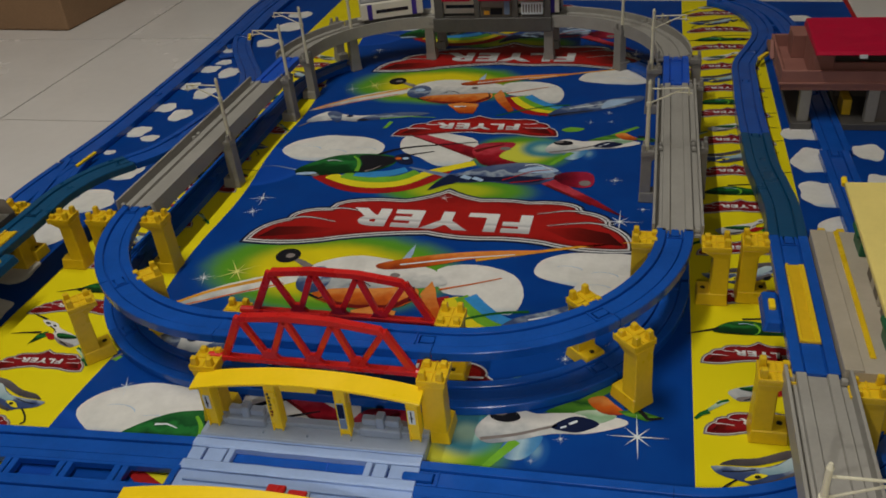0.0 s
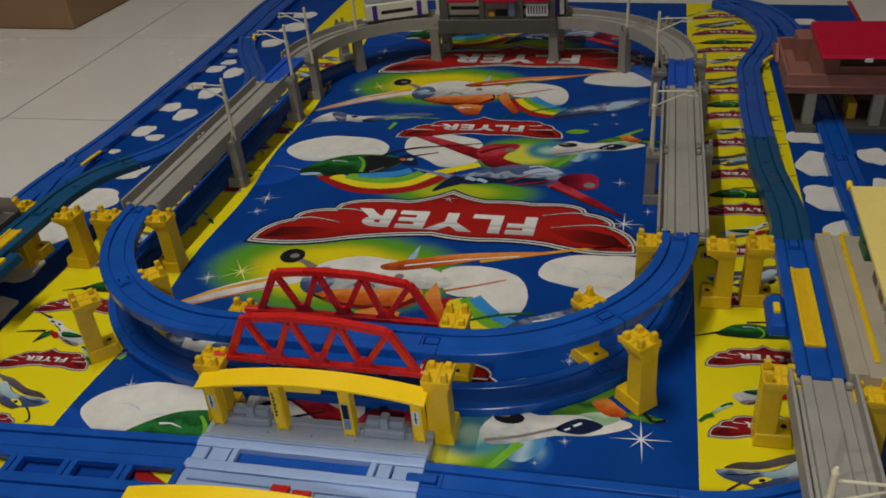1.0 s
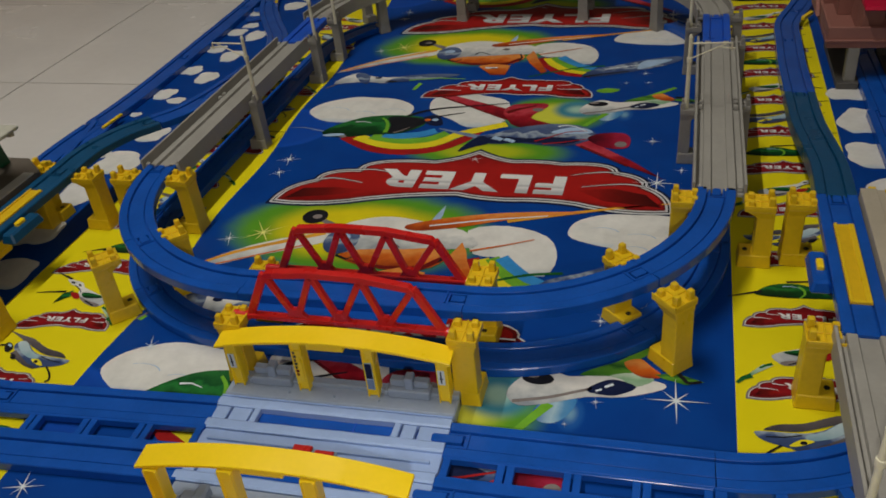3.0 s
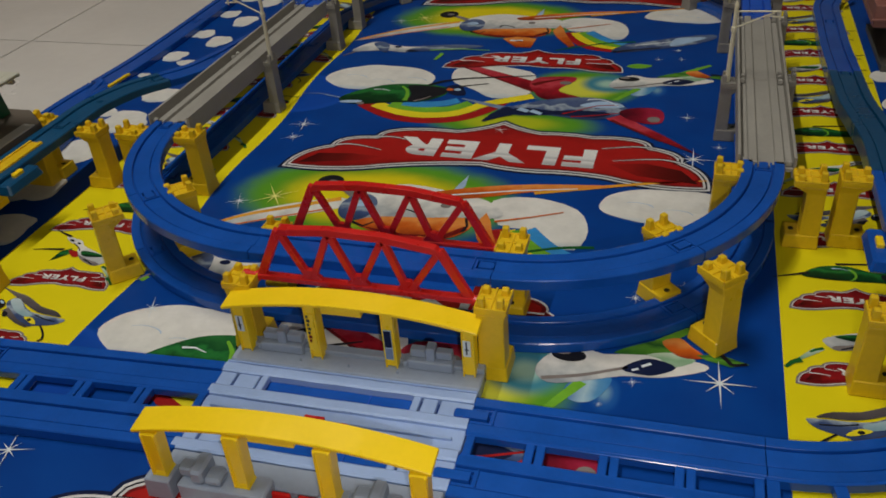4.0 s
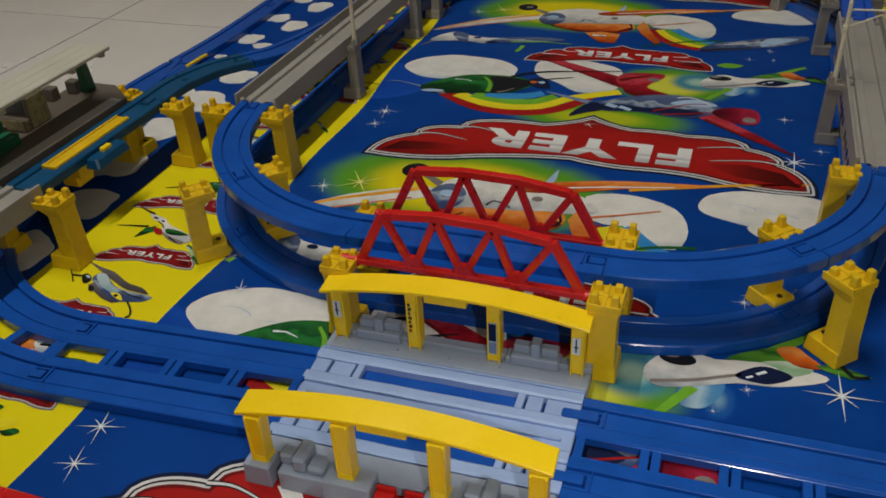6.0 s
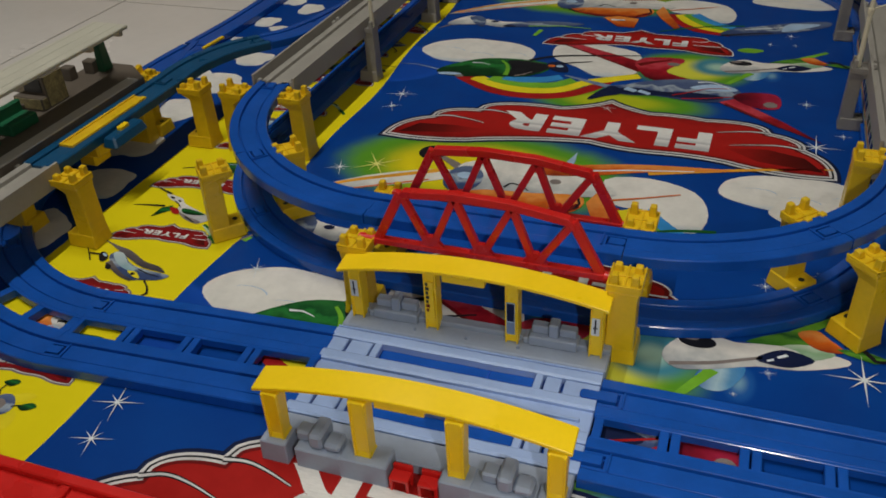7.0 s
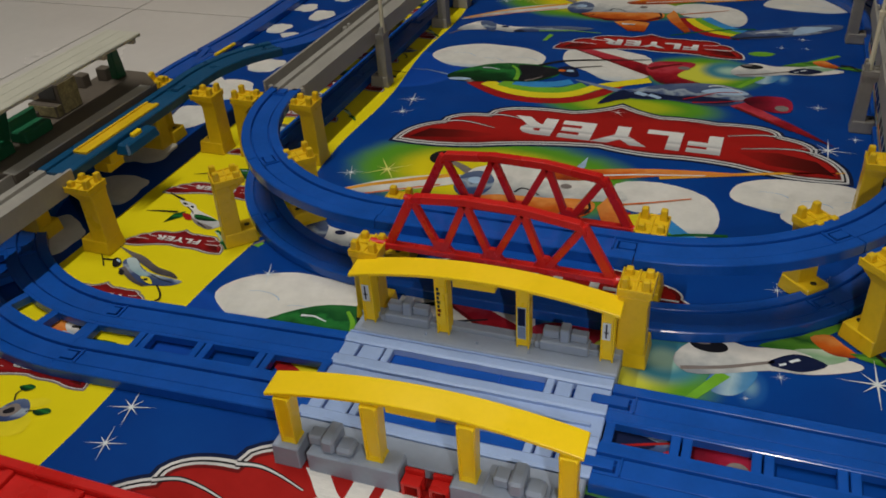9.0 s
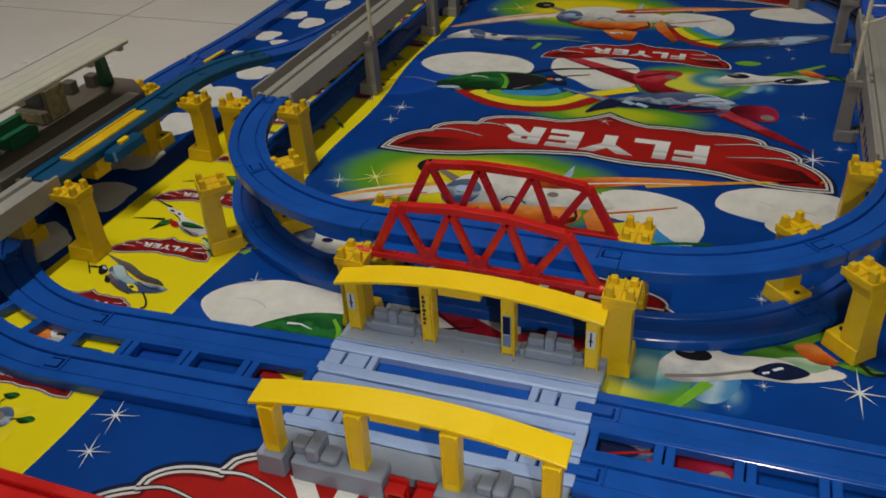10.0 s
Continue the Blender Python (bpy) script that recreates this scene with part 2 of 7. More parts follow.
def mat_material():
    """Printed vinyl: blue middle with yellow and green glows, a yellow stripe on either side, blue beyond."""
    m = bpy.data.materials.new("printed_vinyl")
    m.use_nodes = True
    nt = m.node_tree
    N, K = nt.nodes.new, nt.links.new
    b = nt.nodes["Principled BSDF"]
    co = N("ShaderNodeTexCoord")
    sep = N("ShaderNodeSeparateXYZ")
    K(co.outputs["Object"], sep.inputs[0])

    def op(kind, a, c=None, d=None, clamp=False):
        n = N("ShaderNodeMath")
        n.operation, n.use_clamp = kind, clamp
        for k, v in enumerate((a, c, d)):
            if v is None:
                continue
            if isinstance(v, (int, float)):
                n.inputs[k].default_value = v
            else:
                K(v, n.inputs[k])
        return n.outputs[0]

    def mix(f, a, c):
        n = N("ShaderNodeMix")
        n.data_type = "RGBA"
        K(f, n.inputs[0])
        for k, v in ((6, a), (7, c)):
            if isinstance(v, tuple):
                n.inputs[k].default_value = (*v, 1)
            else:
                K(v, n.inputs[k])
        return n.outputs[2]

    x, y = sep.outputs[0], sep.outputs[1]
    ym = op("FLOORED_MODULO", y, PERIOD)
    noise_t = N("ShaderNodeTexNoise")
    noise_t.inputs["Scale"].default_value = 14
    noise_t.inputs["Detail"].default_value = 5
    K(co.outputs["Object"], noise_t.inputs["Vector"])
    nz = op("SUBTRACT", noise_t.outputs[0], 0.5)

    def glow(cx, cy, rx, ry):
        best = None
        for shift in (-PERIOD, 0.0, PERIOD):
            dx = op("DIVIDE", op("SUBTRACT", x, cx), rx)
            dy = op("DIVIDE", op("SUBTRACT", ym, cy + shift), ry)
            d = op("SQRT", op("ADD", op("MULTIPLY", dx, dx), op("MULTIPLY", dy, dy)))
            best = d if best is None else op("MINIMUM", best, d)
        return op("ADD", best, op("MULTIPLY", nz, 0.25))

    blue = mix(noise_t.outputs[0], (0.0015, 0.030, 0.202), (0.003, 0.065, 0.332))

    def lay(base, d, inner, outer, r0, r1, r2):
        n = N("ShaderNodeMapRange")
        n.interpolation_type = "SMOOTHSTEP"
        n.inputs["From Min"].default_value, n.inputs["From Max"].default_value = r2, r1
        K(d, n.inputs["Value"])
        base = mix(n.outputs[0], base, outer)
        n = N("ShaderNodeMapRange")
        n.interpolation_type = "SMOOTHSTEP"
        n.inputs["From Min"].default_value, n.inputs["From Max"].default_value = r1, r0
        K(d, n.inputs["Value"])
        return mix(n.outputs[0], base, inner)

    c = blue
    yellow, leaf, white = (0.72, 0.60, 0.010), (0.10, 0.30, 0.02), (0.35, 0.55, 0.45)
    c = lay(c, glow(-0.29, 0.47, 0.085, 0.065), (0.006, 0.06, 0.36), (0.008, 0.07, 0.40), 0.75, 0.9, 1.0)
    c = lay(c, glow(-0.080, 0.208, 0.165, 0.090), yellow, leaf, 0.45, 0.80, 1.10)
    c = lay(c, glow(0.03, 0.415, 0.12, 0.045), (0.42, 0.48, 0.015), leaf, 0.3, 0.65, 1.1)
    c = lay(c, glow(0.105, 0.535, 0.085, 0.062), (0.62, 0.62, 0.06), leaf, 0.30, 0.7, 1.08)
    c = lay(c, glow(0.140, 0.552, 0.040, 0.034), white, (0.05, 0.22, 0.30), 0.1, 0.55, 1.05)
    c = lay(c, glow(0.206, 0.538, 0.013, 0.022), (0.16, 0.32, 0.46), (0.012, 0.09, 0.34), 0.05, 0.7, 1.1)
    # stripes
    wob = op("MULTIPLY", op("SINE", op("MULTIPLY", y, 21.0)), 0.004)
    slope = op("MULTIPLY", op("SUBTRACT", y, 0.1, clamp=True), -0.034)
    edge_l = op("ADD", op("ADD", wob, slope), -0.266)
    inside_l = op("MULTIPLY", op("LESS_THAN", x, edge_l), op("GREATER_THAN", x, -0.432))
    inside_r = op("MULTIPLY", op("GREATER_THAN", x, 0.342), op("LESS_THAN", x, 0.4785))
    stripe = op("MAXIMUM", inside_l, inside_r)
    yel = mix(noise_t.outputs[0], (0.70, 0.60, 0.005), (0.84, 0.70, 0.012))
    out_l = op("LESS_THAN", x, -0.432)
    out_r = op("GREATER_THAN", x, 0.4785)
    c = mix(op("MAXIMUM", out_l, out_r), c, blue)
    c = mix(stripe, c, yel)
    K(c, b.inputs["Base Color"])
    b.inputs["Roughness"].default_value = 0.42
    b.inputs["Specular IOR Level"].default_value = 0.09
    fine = N("ShaderNodeTexNoise")
    fine.inputs["Scale"].default_value = 3.5
    K(co.outputs["Object"], fine.inputs["Vector"])
    bp = N("ShaderNodeBump")
    bp.inputs["Strength"].default_value, bp.inputs["Distance"].default_value = 0.25, 0.004
    K(fine.outputs[0], bp.inputs["Height"])
    K(bp.outputs[0], b.inputs["Normal"])
    return m


MATPRINT = mat_material()


# ---- mesh tools ----
class Geo:
    """Collects vertices and faces of one mesh."""

    def __init__(self):
        self.v, self.f = [], []

    def add(self, verts, faces):
        n = len(self.v)
        self.v += [tuple(p) for p in verts]
        self.f += [tuple(i + n for i in f) for f in faces]
        return self

    def box(self, x0, x1, y0, y1, z0, z1, m=None):
        p = [Vector((x, y, z)) for z in (z0, z1) for y in (y0, y1) for x in (x0, x1)]
        if m is not None:
            p = [m @ q for q in p]
        return self.add(p, [(0, 2, 3, 1), (4, 5, 7, 6), (0, 1, 5, 4), (2, 6, 7, 3), (0, 4, 6, 2), (1, 3, 7, 5)])

    def taper(self, x0, x1, y0, y1, z0, z1, t):
        """A box whose top is smaller by t on every side."""
        p = [(x0, y0, z0), (x1, y0, z0), (x0, y1, z0), (x1, y1, z0),
             (x0 + t, y0 + t, z1), (x1 - t, y0 + t, z1), (x0 + t, y1 - t, z1), (x1 - t, y1 - t, z1)]
        return self.add(p, [(0, 2, 3, 1), (4, 5, 7, 6), (0, 1, 5, 4), (2, 6, 7, 3), (0, 4, 6, 2), (1, 3, 7, 5)])

    def prism(self, pts, z0, z1, m=None):
        n = len(pts)
        p = [Vector((x, y, z0)) for x, y in pts] + [Vector((x, y, z1)) for x, y in pts]
        if m is not None:
            p = [m @ q for q in p]
        return self.add(p, [tuple(range(n))[::-1], tuple(range(n, 2 * n))] + [(i, (i + 1) % n, n + (i + 1) % n, n + i) for i in range(n)])

    def rod(self, a, b, r, r2=None, n=10):
        a, b = Vector(a), Vector(b)
        r2 = r if r2 is None else r2
        q = (b - a).to_track_quat("Z", "Y")
        ring = [q @ Vector((math.cos(2 * math.pi * i / n), math.sin(2 * math.pi * i / n), 0)) for i in range(n)]
        p = [a + r * d for d in ring] + [b + r2 * d for d in ring]
        return self.add(p, [tuple(range(n))[::-1], tuple(range(n, 2 * n))] + [(i, (i + 1) % n, n + (i + 1) % n, n + i) for i in range(n)])

    def sweep(self, profile, path, caps=True):
        """A closed cross-section (across, up) carried along a path of points."""
        P, k = [Vector(p) for p in path], len(profile)
        verts, faces = [], []
        for i, p in enumerate(P):
            d = P[min(i + 1, len(P) - 1)] - P[max(i - 1, 0)]
            d.z = 0
            d.normalize()
            side = Vector((d.y, -d.x, 0))
            verts += [p + side * u + Vector((0, 0, w)) for u, w in profile]
        for i in range(len(P) - 1):
            for j in range(k):
                a, c = i * k + j, i * k + (j + 1) % k
                faces.append((a, a + k, c + k, c))
        if caps:
            faces += [tuple(range(k)), tuple(range((len(P) - 1) * k, len(P) * k))[::-1]]
        return self.add(verts, faces)

    def mesh(self, name, mat, bevel=0.0, smooth=False, segments=1):
        me = bpy.data.meshes.new(name)
        me.from_pydata(self.v, [], self.f)
        bm = bmesh.new()
        bm.from_mesh(me)
        bmesh.ops.recalc_face_normals(bm, faces=bm.faces)
        if bevel:
            sharp = [e for e in bm.edges if len(e.link_faces) == 2 and e.calc_face_angle(0) > 0.5]
            bmesh.ops.bevel(bm, geom=sharp, offset=bevel, segments=segments, affect="EDGES", clamp_overlap=True)
        if smooth:
            for f in bm.faces:
                f.smooth = True
        bm.to_mesh(me)
        bm.free()
        me.materials.append(mat)
        return me


def thing(name, label, category, group="", kind="", at=None):
    ob = new(name)
    ob.empty_display_size = 0.02
    if at is not None:
        ob.matrix_world = at
    return tagged(ob, label, category, group, kind)


def part(name, geo, mat, parent, label="", bevel=0.0005, smooth=False, at=None):
    ob = new(name, geo.mesh(name, mat, bevel, smooth))
    ob.parent = parent
    if at is not None:
        ob.matrix_basis = at
    return tagged(ob, label)


def solid(name, geo, mat, label, category, group="", kind="", bevel=0.0005, at=None, smooth=False):
    ob = new(name, geo.mesh(name, mat, bevel, smooth))
    if at is not None:
        ob.matrix_world = at
    return tagged(ob, label, category, group, kind)


# ---- room ----
def room():
    x0, x1, y0, y1, h = -3.0, 2.8, -2.6, 3.8, 2.40
    floor = solid("floor", Geo().box(x0, x1, y0, y1, -0.12, -0.008), GROUT, "grey grouted bed under white floor tiles", "floor", kind="structure", bevel=0)
    size, gap = 0.434, 0.0022
    g = Geo().taper(-size / 2 + gap / 2, size / 2 - gap / 2, -size / 2 + gap / 2, size / 2 - gap / 2, -0.008, -0.0015, 0.0006)
    tile = g.mesh("tile", TILE)
    nx0, nx1 = math.floor((x0 + 0.86) / size), math.ceil((x1 + 0.86) / size)
    ny0, ny1 = math.floor((y0 - 0.622) / size), math.ceil((y1 - 0.622) / size)
    for i in range(nx0 + 1, nx1 - 1):
        for j in range(ny0 + 1, ny1 - 1):
            ob = new("tile", tile)
            ob.parent = floor
            ob.location = (-0.862 + (i + 0.5) * size, 0.622 + (j + 0.5) * size, 0)
    t = 0.12
    for name, b in (("wall_west", (x0 - t, x0, y0 - t, y1 + t)), ("wall_east", (x1, x1 + t, y0 - t, y1 + t)), ("wall_north", (x0, x1, y1, y1 + t))):
        solid(name, Geo().box(*b, -0.12, h), WALLPAINT, "plain tan painted wall", "wall", kind="structure", bevel=0)
    wx0, wx1, wz0, wz1 = FILL_WINDOW
    g = Geo().box(x0, wx0, y0 - t, y0, -0.12, h).box(wx1, x1, y0 - t, y0, -0.12, h).box(wx0, wx1, y0 - t, y0, -0.12, wz0).box(wx0, wx1, y0 - t, y0, wz1, h)
    solid("wall_south", g, WALLPAINT, "plain tan painted wall with an opening for the added window", "wall", kind="structure", bevel=0)
    # unseen window, added only to house the fill light
    win = thing("window_1", "added unseen window, white frame and curtain around the fill light", "window", kind="structure")
    for b in ((wx0, wx1, wz0, wz0 + 0.05), (wx0, wx1, wz1 - 0.05, wz1), (wx0, wx0 + 0.05, wz0 + 0.05, wz1 - 0.05), (wx1 - 0.05, wx1, wz0 + 0.05, wz1 - 0.05)):
        part("window_frame", Geo().box(b[0], b[1], y0 - 0.09, y0 - 0.05, b[2], b[3]), CEILPAINT, win, bevel=0.003)
    part("curtain", Geo().box(wx0 + 0.05, wx1 - 0.05, y0 - 0.082, y0 - 0.078, wz0 + 0.05, wz1 - 0.05), WALLPAINT, win, bevel=0)
    solid("ceiling", Geo().box(x0 - t, x1 + t, y0 - t, y1 + t, h, h + 0.1), CEILPAINT, "plain white ceiling", "ceiling", kind="structure", bevel=0)
    glow = material("lamp_diffuser", (0.8, 0.78, 0.72), 0.5, 0.03)
    e = glow.node_tree.nodes["Principled BSDF"]
    e.inputs["Emission Color"].default_value = (1.0, 0.95, 0.86, 1)
    e.inputs["Emission Strength"].default_value = 6.0
    tx, ty, _, tl = TUBE
    fix = thing("ceiling_lamp", "white ceiling fitting with one glowing fluorescent tube", "lamp", at=pose(tx, ty, h))
    part("housing", Geo().taper(-0.045, 0.045, -tl / 2 - 0.03, tl / 2 + 0.03, -0.035, 0.0, -0.006), CEILPAINT, fix, "white metal housing", bevel=0.004)
    part("tube", Geo().rod((0, -tl / 2, -0.055), (0, tl / 2, -0.055), 0.013, 0.013, 20), glow, fix, "glowing glass tube", bevel=0)
    for e in (-1, 1):
        part("tube_holder", Geo().box(-0.016, 0.016, e * (tl / 2 + 0.011) - 0.010, e * (tl / 2 + 0.011) + 0.010, -0.074, -0.034), CEILPAINT, fix, bevel=0.002)


room()


def cardboard_box():
    box = thing("cardboard_box", "closed brown cardboard box standing on the tiled floor", "box", at=pose(-1.04, 1.112, -0.0015, 0, 0, -3.0))
    part("carton", Geo().box(-0.62, 0, 0.0, 0.5, 0, 0.34), CARD, box, bevel=0.004)
    part("flap", Geo().box(-0.62, 0, 0.002, 0.249, 0.341, 0.344), CARD, box, bevel=0.001)
    part("flap", Geo().box(-0.62, 0, 0.251, 0.498, 0.341, 0.344), CARD, box, bevel=0.001)
    part("packing_tape", Geo().box(-0.615, -0.005, 0.225, 0.275, 0.3444, 0.3448), material("brown_tape", (0.30, 0.19, 0.09), 0.25, 0.1), box, "glossy brown packing tape", bevel=0)


cardboard_box()

# ---- printed play mat ----
MX0, MX1, MY0, MY1 = -0.585, 0.66, -0.75, 1.27


def play_mat():
    g = Geo()
    nx, ny = 40, 64
    verts, faces = [], []
    for j in range(ny + 1):
        for i in range(nx + 1):
            u, w = i / nx, j / ny
            x, y = MX0 + (MX1 - MX0) * u, MY0 + (MY1 - MY0) * w
            if i == 0:
                x = -0.592 + 0.012 * math.sin(y * 5.0 + 2.2) - 0.035 * max(0.0, min(1.0, (0.50 - y) / 0.25))
            if i == 0 and y > 0.9:
                x -= 0.10 * (y - 0.9)
            if j == ny:
                y += 0.022 - 0.075 * x
            verts.append((x, y, 0.0))
    for j in range(ny):
        for i in range(nx):
            a = j * (nx + 1) + i
            faces.append((a, a + 1, a + nx + 2, a + nx + 1))
    g.add(verts, faces)
    ob = solid("play_mat", g, MATPRINT, "blue vinyl mat printed with aeroplanes, clouds and red banners", "play mat", bevel=0)
    part("hem", Geo().box(MX1 - 0.004, MX1 + 0.004, MY0, MY1, -0.0012, 0.0006), INKRED, ob, "red edge of the mat", bevel=0)
    return ob


MAT = play_mat()


def inset(pts, d):
    n, out = len(pts), []
    area = sum(pts[i][0] * pts[(i + 1) % n][1] - pts[(i + 1) % n][0] * pts[i][1] for i in range(n))
    sgn = 1 if area > 0 else -1
    for i in range(n):
        a, p, c = Vector(pts[i - 1]), Vector(pts[i]), Vector(pts[(i + 1) % n])
        e1, e2 = (p - a).normalized(), (c - p).normalized()
        n1, n2 = Vector((-e1.y, e1.x)), Vector((-e2.y, e2.x))
        m = (n1 + n2)
        m = m.normalized() if m.length > 1e-6 else n1
        k = min(1.6, 1 / max(0.4, m.dot(n1)))
        q = p + m * (sgn * d * k)
        out.append((q.x, q.y))
    return out


def smooth_ring(pts, per=3):
    """A closed Catmull-Rom ring through the points."""
    n, out = len(pts), []
    for i in range(n):
        p0, p1, p2, p3 = (Vector(pts[(i + k) % n]) for k in (-1, 0, 1, 2))
        for s in range(per):
            t = s / per
            q = 0.5 * (2 * p1 + (p2 - p0) * t + (2 * p0 - 5 * p1 + 4 * p2 - p3) * t * t + (3 * p1 - p0 - 3 * p2 + p3) * t ** 3)
            out.append((q.x, q.y))
    return out


def flat(name, shapes, ink_mat, level, parent, label="", at=None):
    """Printed areas a hair above the mat, each a polygon of its own."""
    for pts in shapes:
        me = bpy.data.meshes.new(name)
        me.from_pydata([(x, y, 0.00012 * level) for x, y in pts], [], [tuple(range(len(pts)))])
        bm = bmesh.new()
        bm.from_mesh(me)
        for q in bm.faces:
            q.normal_update()
            if q.normal.z < 0:
                q.normal_flip()
        bmesh.ops.triangulate(bm, faces=bm.faces)
        bm.to_mesh(me)
        bm.free()
        me.materials.append(ink_mat)
        ob = new(name, me)
        ob.parent = parent
        if at is not None:
            ob.matrix_basis = at
        tagged(ob, label)
    return ob


def oval(cx, cy, rx, ry, turn=0.0, wob=0.0, n=28, seed=0):
    rnd = random.Random(seed * 7 + 3)
    ph = [rnd.uniform(0, 6.28) for _ in range(3)]
    c, s = math.cos(radians(turn)), math.sin(radians(turn))
    pts = []
    for i in range(n):
        a = 2 * math.pi * i / n
        r = 1 + wob * (math.sin(3 * a + ph[0]) + 0.6 * math.sin(5 * a + ph[1]) + 0.35 * math.sin(8 * a + ph[2]))
        x, y = rx * r * math.cos(a), ry * r * math.sin(a)
        pts.append((cx + x * c - y * s, cy + x * s + y * c))
    return pts


def strip(path, w0, w1=None):
    """A ribbon along a path, from width w0 to w1."""
    w1 = w0 if w1 is None else w1
    if 3 < len(path) < 9:
        P, path = [Vector(p) for p in path], []
        for i in range(len(P) - 1):
            p0, p1, p2, p3 = P[max(i - 1, 0)], P[i], P[i + 1], P[min(i + 2, len(P) - 1)]
            for k in range(4):
                t = k / 4
                path.append(tuple(0.5 * (2 * p1 + (p2 - p0) * t + (2 * p0 - 5 * p1 + 4 * p2 - p3) * t * t + (3 * p1 - p0 - 3 * p2 + p3) * t ** 3)))
        path.append(tuple(P[-1]))
    L, R, n = [], [], len(path)
    for i in range(n):
        a, b = Vector(path[max(0, i - 1)]), Vector(path[min(n - 1, i + 1)])
        d = (b - a).normalized()
        w = (w0 + (w1 - w0) * i / (n - 1)) / 2
        p = Vector(path[i])
        L.append((p.x - d.y * w, p.y + d.x * w))
        R.append((p.x + d.y * w, p.y - d.x * w))
    return L + R[::-1]


def arc(cx, cy, rx, ry, a0, a1, n=16):
    return [(cx + rx * math.cos(radians(a0 + (a1 - a0) * i / n)), cy + ry * math.sin(radians(a0 + (a1 - a0) * i / n))) for i in range(n + 1)]


def sparkle(cx, cy, r, turn=0.0, points=8):
    pts = []
    for i in range(points * 2):
        a = math.pi * i / points + radians(turn)
        q = 0.075 * r if i % 2 else (r if i % 4 == 0 else 0.55 * r)
        pts.append((cx + q * math.cos(a), cy + q * math.sin(a)))
    return pts


WORD = None


def lettering():
    """FLYER as a flat mesh, one unit wide and one unit high, its middle at the origin."""
    global WORD
    if WORD is None:
        cu = bpy.data.curves.new("word", "FONT")
        cu.body, cu.align_x, cu.align_y, cu.offset, cu.shear, cu.fill_mode = "FLYER", "CENTER", "CENTER", 0.048, 0.0, "FRONT"
        cu.space_character = 1.16
        tmp = new("word", cu)
        bpy.context.view_layer.update()
        me = bpy.data.meshes.new_from_object(tmp.evaluated_get(bpy.context.evaluated_depsgraph_get()))
        bpy.data.objects.remove(tmp)
        co = np.array([v.co[:] for v in me.vertices])
        lo, hi = co.min(0), co.max(0)
        for v in me.vertices:
            v.co = ((v.co.x - (lo[0] + hi[0]) / 2) / (hi[0] - lo[0]), (v.co.y - (lo[1] + hi[1]) / 2) / (hi[1] - lo[1]), 0)
        me.materials.append(SILVERART)
        WORD = me
    return WORD


# outline of the banner, width about one half metre, the middle at the origin
def bulge(a, c, k, n=9, lean=1.0):
    """Points from a towards c along a curve that swells to the left by k, soonest where lean is small."""
    a, c = Vector(a), Vector(c)
    side = Vector((-(c - a).y, (c - a).x)).normalized()
    out = []
    for i in range(n):
        u = (i / n) ** lean if lean <= 1 else 1 - (1 - i / n) ** (1 / lean)
        out.append(tuple(a + (c - a) * (i / n) + side * (k * 4 * u * (1 - u))))
    return out


LEFT = [(-0.246, -0.071), (-0.206, -0.013), (-0.157, 0.018), (-0.060, 0.048)]
RIGHT = [(0.110, 0.055), (0.180, 0.036), (0.216, 0.004), (0.247, -0.053)]
BANNER = bulge(LEFT[0], LEFT[1], 0.011) + bulge(LEFT[1], LEFT[2], 0.012, 9, 0.7) + bulge(LEFT[2], LEFT[3], 0.0165, 14, 0.6)
BANNER += bulge((-0.060, 0.048), (-0.005, 0.080), -0.004, 6) + bulge((-0.005, 0.080), (0.045, 0.057), -0.003, 4) + bulge((0.045, 0.057), RIGHT[0], 0.003, 3)
BANNER += bulge(RIGHT[0], RIGHT[1], 0.013, 12, 1.6) + bulge(RIGHT[1], RIGHT[2], 0.010, 9, 1.4) + bulge(RIGHT[2], RIGHT[3], 0.010)
BANNER += bulge((0.247, -0.053), (0.139, -0.044), 0.007) + bulge((0.139, -0.044), (0.061, -0.041), -0.003) + bulge((0.061, -0.041), (-0.010, -0.033), 0.003)
BANNER += bulge((-0.010, -0.033), (-0.121, -0.054), -0.003, 5) + bulge((-0.121, -0.054), (-0.246, -0.071), 0.008, 5)


